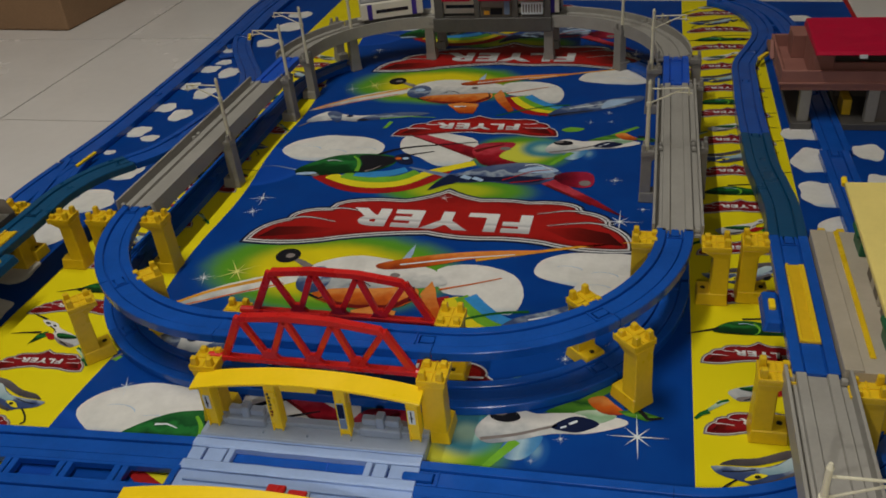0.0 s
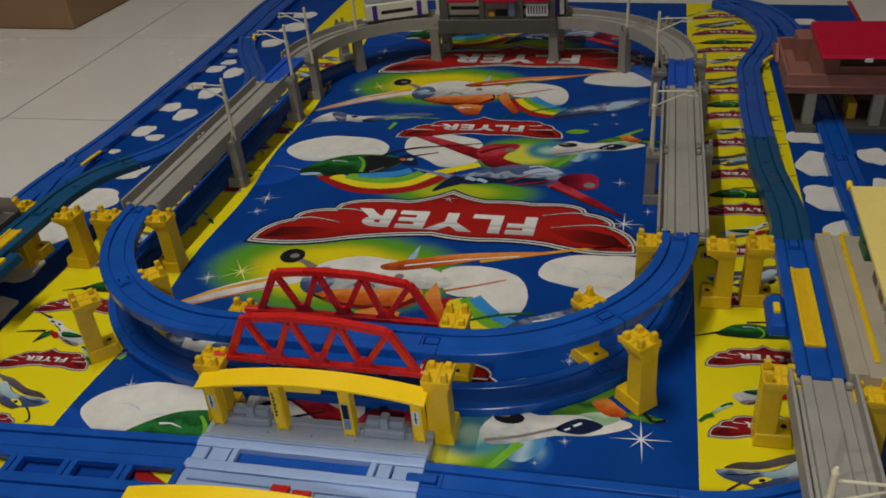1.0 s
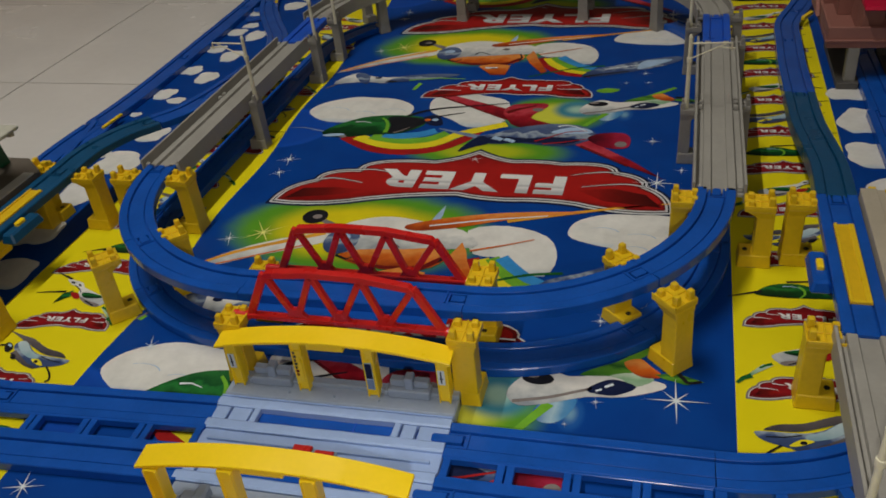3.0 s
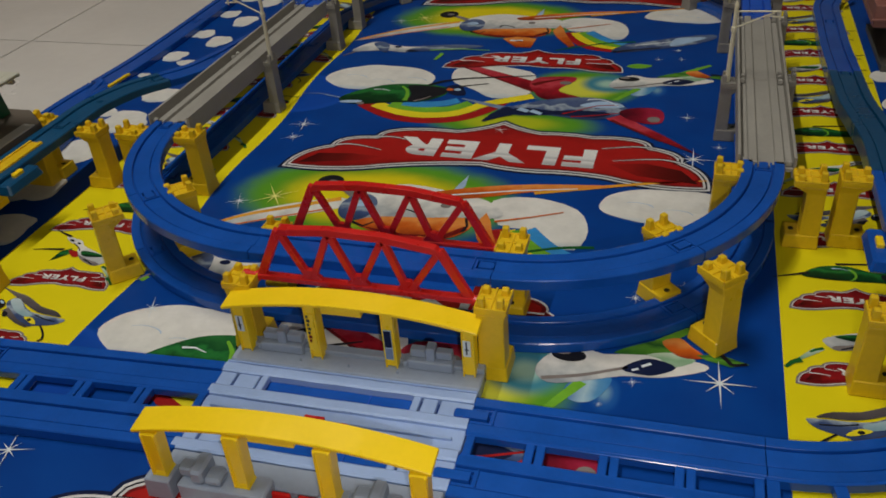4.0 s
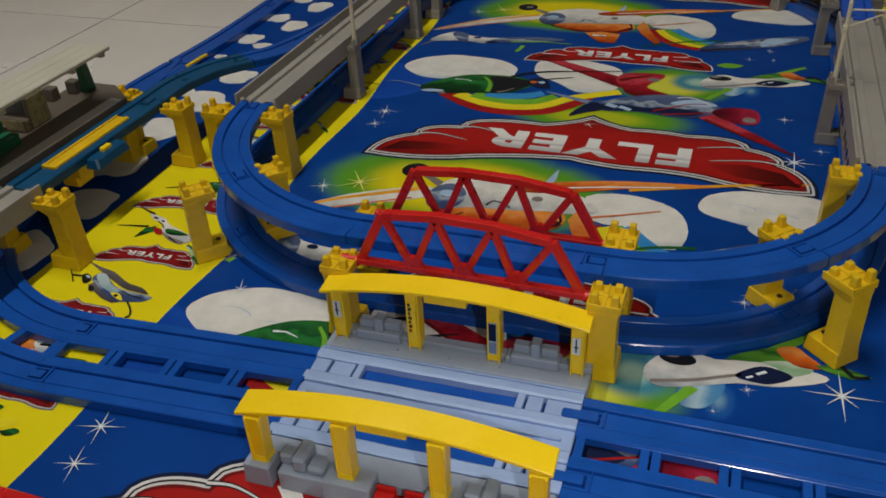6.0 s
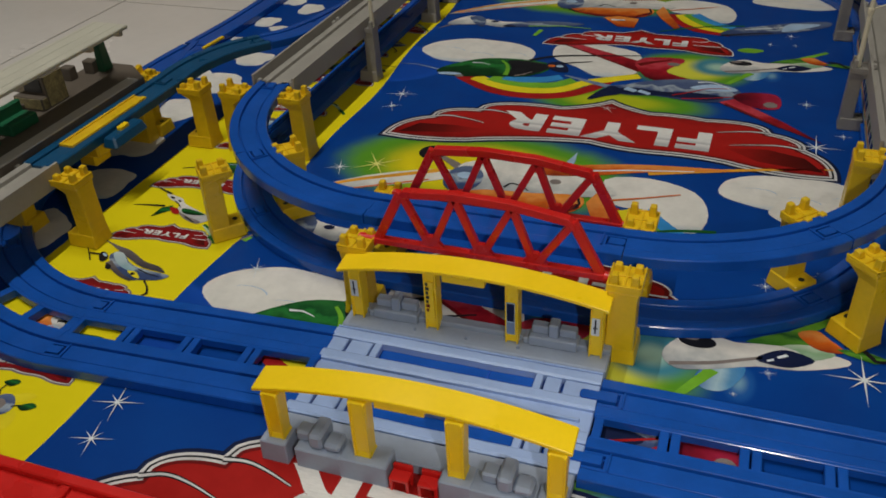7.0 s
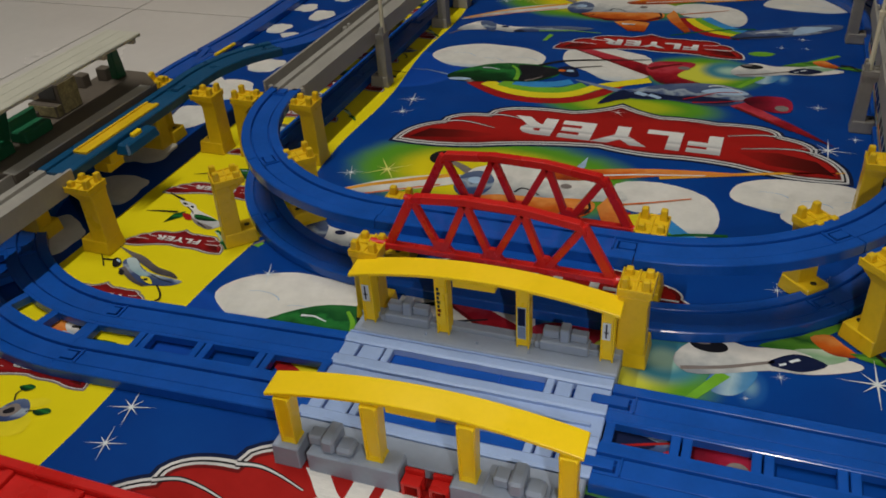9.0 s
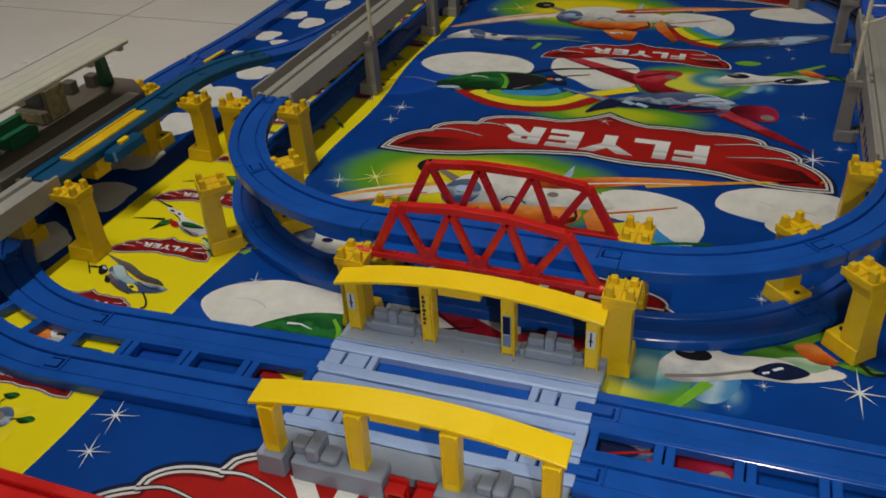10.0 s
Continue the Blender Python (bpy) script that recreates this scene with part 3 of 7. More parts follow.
def big_banner(y, dx=0.0, dy=0.0):
    ob = new("printed_banner")
    ob.parent = MAT
    ob.location = (0.03, y, 0)
    ring = BANNER
    flat("shadow", [inset(ring, -0.0062)], INKNAVY, 1, ob)
    flat("silver_outline", [inset(ring, -0.0022)], INKSILVER, 3, ob)
    flat("black_outline", [inset(ring, 0.0006)], INKBLACK, 4, ob)
    flat("white_outline", [inset(ring, 0.0026)], INKSILVER, 5, ob)
    flat("dark_rim", [inset(ring, 0.0052)], INKDARKRED, 6, ob)
    flat("red_field", [inset(ring, 0.0085)], FIELDART, 6.5, ob)
    dark = [[(-0.232, -0.062), (-0.215, -0.035), (-0.17, -0.030), (-0.13, -0.033), (-0.16, -0.047)],
            [(0.237, -0.043), (0.218, -0.015), (0.18, -0.004), (0.135, -0.01), (0.17, -0.034)]]
    flat("dark_wing", dark[:1], TIPLEFT, 7, ob)
    flat("dark_wing", dark[1:], TIPRIGHT, 7, ob)
    rays = [[(-0.206, -0.014), (-0.188, -0.007), (-0.166, -0.009), (-0.140, -0.016)], [(-0.157, 0.017), (-0.140, 0.020), (-0.122, 0.017), (-0.100, 0.010)],
            [(0.216, 0.003), (0.196, 0.008), (0.172, 0.005), (0.140, -0.003)], [(0.180, 0.035), (0.163, 0.036), (0.146, 0.032), (0.124, 0.025)]]
    flat("feather_edge", [strip(r, 0.0060, 0.0022) for r in rays], INKBLACK, 7.5, ob)
    flat("feather_line", [strip(r, 0.0028, 0.0008) for r in rays], INKSILVER, 8, ob)
    flat("star", [sparkle(-0.007, 0.058, 0.013, 18, 5)], INKSILVER, 8, ob)
    w = new("lettering", lettering())
    w.parent = ob
    w.matrix_basis = Matrix.Translation((dx - 0.002, dy - 0.001, 0.0011)) @ Matrix.Rotation(math.pi - 0.012, 4, "Z") @ Matrix.Diagonal((0.244, 0.0450, 1, 1))


def small_banner(x, y, k, turn=0.0):
    ob = new("printed_banner")
    ob.parent = MAT
    ob.matrix_basis = pose(x, y, 0, 0, 0, turn) @ Matrix.Diagonal((k, k, 1, 1))
    ring = BANNER
    if k < 0.3:
        flat("grey_border", [inset(ring, -0.013)], INKGREY, 2.5, ob)
    flat("silver_outline", [inset(ring, -0.005)], INKSILVER, 3, ob)
    flat("dark_rim", [inset(ring, -0.001)], INKDARKRED, 4.5, ob)
    flat("red_field", [inset(ring, 0.007)], DEEPART if k < 0.3 else FIELDART, 5, ob)
    flat("dark_wing", [[(-0.226, -0.060), (-0.206, -0.028), (-0.165, -0.022), (-0.125, -0.030), (-0.16, -0.046)]], TIPLEFT, 5.5, ob)
    flat("dark_wing", [[(0.232, -0.042), (0.214, -0.010), (0.18, 0.004), (0.130, -0.006), (0.17, -0.034)]], TIPRIGHT, 5.5, ob)
    rays = [strip([(-0.212, -0.020), (-0.18, -0.018), (-0.140, -0.022)], 0.005, 0.002), strip([(-0.160, 0.012), (-0.140, 0.010), (-0.110, 0.009)], 0.005, 0.002), strip([(0.216, -0.002), (0.18, -0.003), (0.145, -0.002)], 0.005, 0.002), strip([(0.181, 0.030), (0.165, 0.025), (0.14, 0.024)], 0.005, 0.002)]
    flat("feather_line", rays, INKWHITE, 6, ob)
    w = new("lettering", lettering())
    w.parent = ob
    w.matrix_basis = Matrix.Translation((0.0, 0.002, 0.0011)) @ Matrix.Rotation(math.pi, 4, "Z") @ Matrix.Diagonal((0.235 if k < 0.3 else 0.26, 0.037 if k < 0.3 else 0.043, 1, 1))


def cloud(x, y, rx, ry, seed, wob=0.05, turn=0.0, lines=True):
    full = [(px, y + (py - y) * (1 + 0.16 * abs((px - x) / rx))) for px, py in oval(x, y, rx, ry, turn, wob, 40, seed)]
    ob = flat("printed_cloud", [full], CLOUDART, 1.2 + 0.15 * (seed % 5), MAT)
    if lines and rx > 0.045:
        for k in range(3):
            cx, cy = x - rx * 0.5 + rx * 0.55 * k, y - ry * (0.15 + 0.25 * (k % 2))
            flat("cloud_line", [strip(arc(cx, cy, rx * 0.26, ry * 0.30, 20, 130, 8), 0.0012, 0.0004)], INKPALE, 2.4, MAT)
    return ob


def orange_plane(dy, dx=0.0):
    ob = new("printed_aeroplane")
    ob.parent = MAT
    ob.location = (dx, dy, 0)
    flat("cloud", [smooth_ring([(0.039, 0.202), (0.083, 0.216), (0.131, 0.199), (0.148, 0.159), (0.139, 0.123), (0.108, 0.13), (0.092, 0.151), (0.055, 0.156)], 3)], CLOUDART, 1.1, ob)
    flat("rainbow_band", [strip([(0.056, 0.147), (0.071, 0.114), (0.099, 0.085), (0.144, 0.076)], 0.016, 0.013)], INKRED, 2, ob)
    flat("rainbow_band", [strip([(0.067, 0.147), (0.082, 0.119), (0.108, 0.096), (0.146, 0.085)], 0.016, 0.013)], INKYELLOW, 2.1, ob)
    flat("rainbow_band", [strip([(0.078, 0.15), (0.093, 0.128), (0.115, 0.106), (0.147, 0.095)], 0.016, 0.013)], INKLEAF, 2.2, ob)
    flat("rainbow_band", [strip([(0.088, 0.152), (0.104, 0.134), (0.123, 0.117), (0.148, 0.104)], 0.016, 0.013)], INKSKY, 2.3, ob)
    flat("wing", [smooth_ring([(-0.276, 0.084), (-0.21, 0.145), (-0.13, 0.181), (-0.124, 0.16), (-0.202, 0.12), (-0.262, 0.085)], 3)], WHITEART, 3, ob)
    flat("wing_stripe", [strip([(-0.274, 0.085), (-0.228, 0.126), (-0.178, 0.154), (-0.13, 0.179)], 0.004, 0.008)], INKAMBER, 4, ob)
    flat("wing_edge", [strip([(-0.267, 0.086), (-0.214, 0.115), (-0.169, 0.139), (-0.14, 0.154)], 0.002, 0.003)], INKORANGE, 5, ob)
    flat("fuselage", [smooth_ring([(-0.119, 0.189), (-0.097, 0.211), (-0.06, 0.222), (-0.01, 0.213), (0.034, 0.2), (0.057, 0.173), (0.027, 0.161), (-0.027, 0.153), (-0.076, 0.147), (-0.103, 0.142)], 3)], WHITEART, 5, ob)
    flat("belly", [smooth_ring([(-0.098, 0.133), (-0.077, 0.149), (-0.027, 0.155), (0.02, 0.162), (0.027, 0.141), (0.003, 0.118), (-0.055, 0.116)], 3)], ORANGEART, 6, ob)
    flat("belly_shade", [[(-0.086, 0.128), (-0.038, 0.121), (0.002, 0.125), (0.021, 0.146), (0.026, 0.139), (0.004, 0.117), (-0.055, 0.115)]], INKDARKRED, 6.5, ob)
    flat("wheel_bay", [[(-0.042, 0.11), (-0.02, 0.12), (0.011, 0.114), (0.009, 0.075), (-0.015, 0.075)]], ORANGEART, 7, ob)
    flat("belly_wheel", [strip([(-0.019 - 0.010, 0.102 + 0.001), (-0.019, 0.102), (-0.019 + 0.010, 0.102 + 0.002)], 0.006, 0.004)], INKWHITE, 8, ob)
    flat("wheel_dark", [strip([(-0.015 - 0.004, 0.1 - 0.001), (-0.015, 0.1 + 0.001), (-0.015 + 0.006, 0.1)], 0.003, 0.002)], INKBLACK, 9, ob)
    flat("tail", [[(0.030, 0.150), (0.038, 0.176), (0.046, 0.160), (0.052, 0.140), (0.074, 0.090), (0.066, 0.082), (0.040, 0.124)]], ORANGEART, 7, ob)
    flat("tail_line", [strip([(0.019, 0.162), (0.024, 0.146), (0.021, 0.134)], 0.003, 0.003)], INKBLACK, 8, ob)
    flat("far_wing", [smooth_ring([(-0.037, 0.205), (0.011, 0.226), (0.079, 0.244), (0.166, 0.253), (0.081, 0.228), (0.02, 0.204), (-0.025, 0.194)], 3)], ORANGEART, 7, ob)
    flat("wing_shine", [strip([(-0.009, 0.206), (0.058, 0.226), (0.126, 0.241)], 0.003, 0.002)], INKWHITE, 8, ob)
    flat("fin", [[(-0.012, 0.206), (-0.007, 0.232), (-0.001, 0.253), (0.001, 0.232), (-0.001, 0.208)]], INKPALE, 4, ob)
    flat("exhaust_line", [strip([(0.05, 0.16), (0.084, 0.174), (0.118, 0.19)], 0.003, 0.0015)], INKORANGE, 8, ob)
    flat("nose_cone", [oval(-0.105, 0.165, 0.021, 0.028)], STEELART, 8, ob)
    flat("nose_shine", [oval(-0.105, 0.172, 0.009, 0.007)], INKPALE, 9, ob)
    flat("propeller", [oval(-0.157, 0.213, 0.016, 0.016)], INKBLACK, 5, ob)
    flat("propeller_hub", [oval(-0.154, 0.213, 0.006, 0.005)], INKGREY, 6, ob)
    flat("propeller_leg", [strip([(-0.146, 0.207), (-0.132, 0.199), (-0.114, 0.186)], 0.006, 0.012)], INKGREY, 4, ob)
    flat("canopy_line", [strip([(-0.058, 0.158), (-0.053, 0.168), (-0.041, 0.165), (-0.032, 0.158)], 0.0025, 0.0015)], INKBLACK, 8, ob)
    flat("nose_line", [strip([(-0.101, 0.135), (-0.086, 0.128), (-0.077, 0.138)], 0.004, 0.002)], INKBLACK, 8.5, ob)
    flat("side_mark", [oval(-0.009, 0.183, 0.006, 0.005)], INKGREY, 8, ob)
    flat("wing_tip", [strip([(0.08, 0.226), (0.14, 0.246), (0.20, 0.265), (0.262, 0.281)], 0.009, 0.002)], INKAMBER, 6.5, ob)


def grey_plane(dy, dx=0.0, near=0.0):
    ob = new("printed_aeroplane")
    ob.parent = MAT
    ob.location = (dx, dy - near, 0)
    flat("fuselage", [smooth_ring([(-0.267, 0.033), (-0.256, 0.063), (-0.236, 0.078), (-0.213, 0.066), (-0.181, 0.061), (-0.147, 0.064), (-0.18, 0.038), (-0.204, 0.041), (-0.227, 0.04)], 3)], WHITEART, 5, ob)
    flat("wing", [smooth_ring([(-0.181, 0.04), (-0.161, 0.064), (-0.109, 0.077), (-0.064, 0.075), (-0.092, 0.06), (-0.138, 0.048)], 3)], STEELART, 5.5, ob)
    flat("wing_edge", [strip([(-0.143, 0.05), (-0.096, 0.06), (-0.051, 0.058)], 0.004, 0.002)], INKLEAF, 6, ob)
    flat("engine", [smooth_ring([(-0.242, 0.069), (-0.231, 0.078), (-0.214, 0.064), (-0.209, 0.034), (-0.223, 0.041)], 3)], STEELART, 6, ob)
    flat("tail_boom", [strip([(-0.274, 0.014), (-0.261, 0.032), (-0.238, 0.045)], 0.002, 0.005)], INKGREY, 4, ob)
    flat("dark_mark", [oval(-0.171, 0.044, 0.009, 0.003)], INKBLACK, 7, ob)
    flat("dark_mark", [oval(-0.198, 0.058, 0.006, 0.004)], INKNAVY, 7, ob)
    flat("green_tip", [[(-0.128, 0.013), (-0.124, 0.04), (-0.117, 0.038), (-0.122, 0.013)]], INKLEAF, 6, ob)
    ob = new("printed_aeroplane")
    ob.parent = MAT
    ob.location = (dx, dy, 0)
    flat("fuselage", [smooth_ring([(0.13, 0.072), (0.146, 0.1), (0.178, 0.116), (0.215, 0.137), (0.273, 0.156), (0.274, 0.135), (0.226, 0.102), (0.165, 0.076)], 3)], STEELART, 5, ob)
    flat("glass", [smooth_ring([(0.213, 0.102), (0.22, 0.134), (0.244, 0.142), (0.265, 0.141), (0.233, 0.113)], 3)], INKPALE, 6, ob)
    flat("tail_boom", [strip([(0.048, 0.069), (0.083, 0.089), (0.126, 0.108), (0.162, 0.115)], 0.003, 0.005)], INKGREEN, 4, ob)
    flat("belly_line", [strip([(0.133, 0.07), (0.161, 0.082), (0.201, 0.094)], 0.005, 0.003)], INKBLACK, 7, ob)
    flat("side_line", [strip([(0.163, 0.1), (0.192, 0.111), (0.216, 0.12)], 0.003, 0.002)], INKWHITE, 7, ob)


def green_helicopter(dy, dx=0.0):
    ob = new("printed_helicopter")
    ob.parent = MAT
    ob.location = (dx, dy, 0)
    flat("rainbow_band", [strip([(-0.181, 0.447), (-0.134, 0.416), (-0.088, 0.407), (-0.041, 0.417), (-0.009, 0.445), (0.013, 0.483)], 0.019, 0.016)], INKRED, 2, ob)
    flat("rainbow_band", [strip([(-0.163, 0.448), (-0.122, 0.428), (-0.085, 0.423), (-0.045, 0.434), (-0.014, 0.465), (0.045, 0.499)], 0.019, 0.016)], INKYELLOW, 2.1, ob)
    flat("rainbow_band", [strip([(-0.142, 0.451), (-0.115, 0.442), (-0.086, 0.439), (-0.056, 0.446), (-0.034, 0.467)], 0.019, 0.016)], INKLEAF, 2.2, ob)
    flat("rainbow_band", [strip([(-0.125, 0.457), (-0.098, 0.454), (-0.072, 0.46), (-0.052, 0.473)], 0.019, 0.016)], INKSKY, 2.3, ob)
    flat("fuselage", [smooth_ring([(-0.221, 0.458), (-0.207, 0.482), (-0.174, 0.509), (-0.139, 0.518), (-0.101, 0.518), (-0.079, 0.511), (-0.075, 0.488), (-0.101, 0.462), (-0.139, 0.455), (-0.18, 0.444), (-0.206, 0.445)], 3)], GREENART, 5, ob)
    flat("dark_belly", [smooth_ring([(-0.135, 0.512), (-0.104, 0.514), (-0.079, 0.507), (-0.077, 0.489), (-0.102, 0.466), (-0.121, 0.461), (-0.124, 0.486)], 3)], INKBLACK, 5.5, ob)
    flat("highlight", [strip([(-0.144, 0.509), (-0.133, 0.496), (-0.127, 0.477), (-0.126, 0.462)], 0.003, 0.007)], INKLEAF, 6, ob)
    flat("body_shine", [strip([(-0.181, 0.493), (-0.169, 0.495), (-0.156, 0.491)], 0.003, 0.001)], INKWHITE, 7, ob)
    flat("nose", [oval(-0.2, 0.45, 0.016, 0.0045, 8)], INKPALE, 6, ob)
    flat("nose_mark", [oval(-0.185, 0.446, 0.006, 0.004)], INKGREY, 6.5, ob)
    flat("belly_mark", [strip([(-0.113, 0.462), (-0.103, 0.469), (-0.094, 0.48)], 0.004, 0.002)], INKGREY, 6.5, ob)
    flat("cockpit", [smooth_ring([(-0.081, 0.513), (-0.062, 0.522), (-0.047, 0.493), (-0.057, 0.487), (-0.071, 0.493)], 3)], INKNAVY, 6, ob)
    flat("cockpit_shine", [oval(-0.062, 0.506, 0.005, 0.004)], INKPALE, 8, ob)
    flat("red_mark", [oval(-0.073, 0.505, 0.005, 0.004)], INKORANGE, 8, ob)
    flat("rotor_blade", [strip([(-0.107, 0.517), (-0.085, 0.535), (-0.055, 0.547), (-0.003, 0.558), (0.036, 0.567)], 0.007, 0.002)], INKBLACK, 7, ob)
    flat("rotor_blade", [strip([(-0.063, 0.516), (-0.045, 0.524), (-0.024, 0.532)], 0.004, 0.002)], INKBLACK, 7.1, ob)
    flat("tail_boom", [strip([(-0.22, 0.461), (-0.254, 0.471), (-0.279, 0.469)], 0.003, 0.001)], INKSTEEL, 4, ob)


def red_plane(dy, dx=0.0):
    ob = new("printed_aeroplane")
    ob.parent = MAT
    ob.location = (dx, dy, 0)
    flat("cloud", [smooth_ring([(-0.083, 0.551), (-0.081, 0.584), (-0.047, 0.601), (-0.002, 0.592), (0.035, 0.572), (0.041, 0.513), (0.019, 0.492), (-0.011, 0.487), (-0.041, 0.511), (-0.07, 0.528)], 3)], CLOUDART, 1.4, ob)
    flat("wing", [[(-0.103, 0.608), (-0.082, 0.605), (0.035, 0.549), (0.043, 0.513), (-0.019, 0.555), (-0.073, 0.588)]], REDART, 4, ob)
    flat("wing_edge", [strip([(-0.099, 0.602), (-0.019, 0.553), (0.042, 0.514)], 0.002, 0.005)], INKDARKRED, 4.5, ob)
    flat("engine", [smooth_ring([(0.033, 0.54), (0.045, 0.563), (0.089, 0.569), (0.094, 0.556), (0.08, 0.534), (0.079, 0.517), (0.116, 0.497), (0.09, 0.487), (0.058, 0.493), (0.042, 0.516)], 3)], REDART, 5, ob)
    flat("engine_shade", [strip([(0.038, 0.536), (0.056, 0.549), (0.078, 0.561)], 0.01, 0.004)], INKDARKRED, 5.5, ob)
    flat("engine_shine", [oval(0.082, 0.547, 0.008, 0.006)], INKGREY, 6, ob)
    flat("fuselage", [smooth_ring([(0.011, 0.458), (0.032, 0.467), (0.059, 0.486), (0.107, 0.502), (0.149, 0.498), (0.173, 0.476), (0.172, 0.458), (0.149, 0.441), (0.117, 0.436), (0.075, 0.442), (0.038, 0.437), (0.018, 0.444)], 3)], STEELART, 6, ob)
    flat("cockpit", [smooth_ring([(0.111, 0.476), (0.135, 0.492), (0.159, 0.489), (0.168, 0.478), (0.141, 0.472)], 3)], INKPALE, 7, ob)
    flat("lower_side", [smooth_ring([(0.017, 0.447), (0.041, 0.46), (0.08, 0.456), (0.116, 0.462), (0.154, 0.457), (0.134, 0.442), (0.082, 0.444), (0.038, 0.439)], 3)], INKNAVY, 6.5, ob)
    flat("glass_line", [strip([(0.093, 0.448), (0.113, 0.462), (0.133, 0.477), (0.16, 0.483)], 0.003, 0.002)], INKRED, 8, ob)
    flat("glass_line", [strip([(0.105, 0.441), (0.133, 0.448), (0.163, 0.459)], 0.003, 0.002)], INKRED, 8, ob)
    flat("glass_line", [strip([(0.119, 0.494), (0.132, 0.498), (0.146, 0.493), (0.161, 0.479)], 0.003, 0.0015)], INKWHITE, 8.2, ob)
    flat("side_bar", [strip([(0.034, 0.456), (0.041, 0.453), (0.048, 0.449)], 0.01, 0.008)], INKPALE, 8, ob)
    flat("side_bar", [strip([(0.051, 0.452), (0.058, 0.449), (0.066, 0.444)], 0.008, 0.007)], INKPALE, 8, ob)
    flat("tail", [smooth_ring([(-0.006, 0.412), (0.005, 0.444), (0.02, 0.46), (0.032, 0.44), (0.013, 0.426)], 3)], INKNAVY, 7, ob)
    flat("tail_boom", [strip([(-0.049, 0.479), (-0.019, 0.468), (0.015, 0.456)], 0.003, 0.011)], INKSTEEL, 5, ob)
    flat("wing", [[(0.149, 0.441), (0.17, 0.458), (0.189, 0.434), (0.225, 0.402), (0.266, 0.358), (0.220, 0.389), (0.172, 0.424)]], REDART, 7, ob)
    flat("wing_edge", [strip([(0.156, 0.438), (0.187, 0.414), (0.221, 0.388)], 0.005, 0.003)], INKDARKRED, 7.5, ob)
    flat("nose", [smooth_ring([(0.163, 0.461), (0.178, 0.476), (0.207, 0.479), (0.219, 0.466), (0.218, 0.439), (0.2, 0.433), (0.178, 0.442)], 3)], NOSEART, 8, ob)
    flat("spinner", [oval(0.208, 0.446, 0.008, 0.008)], INKGREY, 9, ob)


def white_plane(dy, dx=0.0):
    ob = new("printed_aeroplane")
    ob.parent = MAT
    ob.location = (dx, dy, 0)
    flat("wing", [[(0.150, 0.498), (0.176, 0.542), (0.185, 0.538), (0.158, 0.499)]], INKLEAF, 3, ob)
    flat("wing", [strip([(0.218, 0.58), (0.243, 0.605), (0.273, 0.632)], 0.012, 0.006)], INKLEAF, 3, ob)
    flat("green_tip", [smooth_ring([(0.158, 0.617), (0.172, 0.627), (0.193, 0.623), (0.184, 0.612), (0.168, 0.610)], 3)], INKLEAF, 3, ob)
    flat("fuselage", [smooth_ring([(0.141, 0.547), (0.15, 0.569), (0.17, 0.584), (0.194, 0.577), (0.225, 0.583), (0.271, 0.581), (0.276, 0.572), (0.242, 0.557), (0.212, 0.553), (0.179, 0.54), (0.154, 0.534)], 3)], WHITEART, 5, ob)
    flat("light_drop", [smooth_ring([(0.196, 0.556), (0.204, 0.547), (0.198, 0.529), (0.188, 0.518), (0.174, 0.518), (0.168, 0.530), (0.178, 0.546)], 3)], DROPART, 2.6, ob)
    flat("intake", [oval(0.166, 0.57, 0.0145, 0.008)], INKBLACK, 7, ob)
    flat("intake_shine", [oval(0.16, 0.573, 0.007, 0.003)], INKGREY, 7.5, ob)
    flat("body_line", [strip([(0.148, 0.538), (0.178, 0.547), (0.2, 0.557), (0.215, 0.564)], 0.004, 0.003)], INKGREY, 7, ob)
    flat("canopy", [smooth_ring([(0.210, 0.561), (0.224, 0.575), (0.237, 0.578), (0.253, 0.571), (0.240, 0.560), (0.228, 0.557)], 3)], INKNAVY, 7, ob)
    flat("canopy_shine", [[(0.225, 0.568), (0.232, 0.573), (0.234, 0.571), (0.227, 0.566)], [(0.218, 0.562), (0.223, 0.565), (0.224, 0.563), (0.219, 0.560)]], INKWHITE, 8, ob)
    flat("green_flash", [smooth_ring([(0.202, 0.580), (0.220, 0.594), (0.241, 0.604), (0.255, 0.592), (0.243, 0.584), (0.226, 0.582)], 3)], LEAFART, 6, ob)
    flat("mint_side", [smooth_ring([(0.229, 0.583), (0.249, 0.589), (0.268, 0.583), (0.251, 0.571), (0.240, 0.579)], 3)], MINTART, 6.5, ob)
    flat("orange_patch", [smooth_ring([(0.240, 0.602), (0.254, 0.609), (0.264, 0.600), (0.275, 0.588), (0.261, 0.584), (0.249, 0.589)], 3)], ORANGEART, 7, ob)
    flat("tail", [[(0.268, 0.590), (0.287, 0.594), (0.310, 0.586), (0.295, 0.580), (0.276, 0.585)]], LEAFART, 7.2, ob)
    flat("dark_tip", [strip([(0.274, 0.597), (0.286, 0.595), (0.293, 0.587), (0.297, 0.583), (0.308, 0.586)], 0.005, 0.003)], INKBLACK, 8, ob)


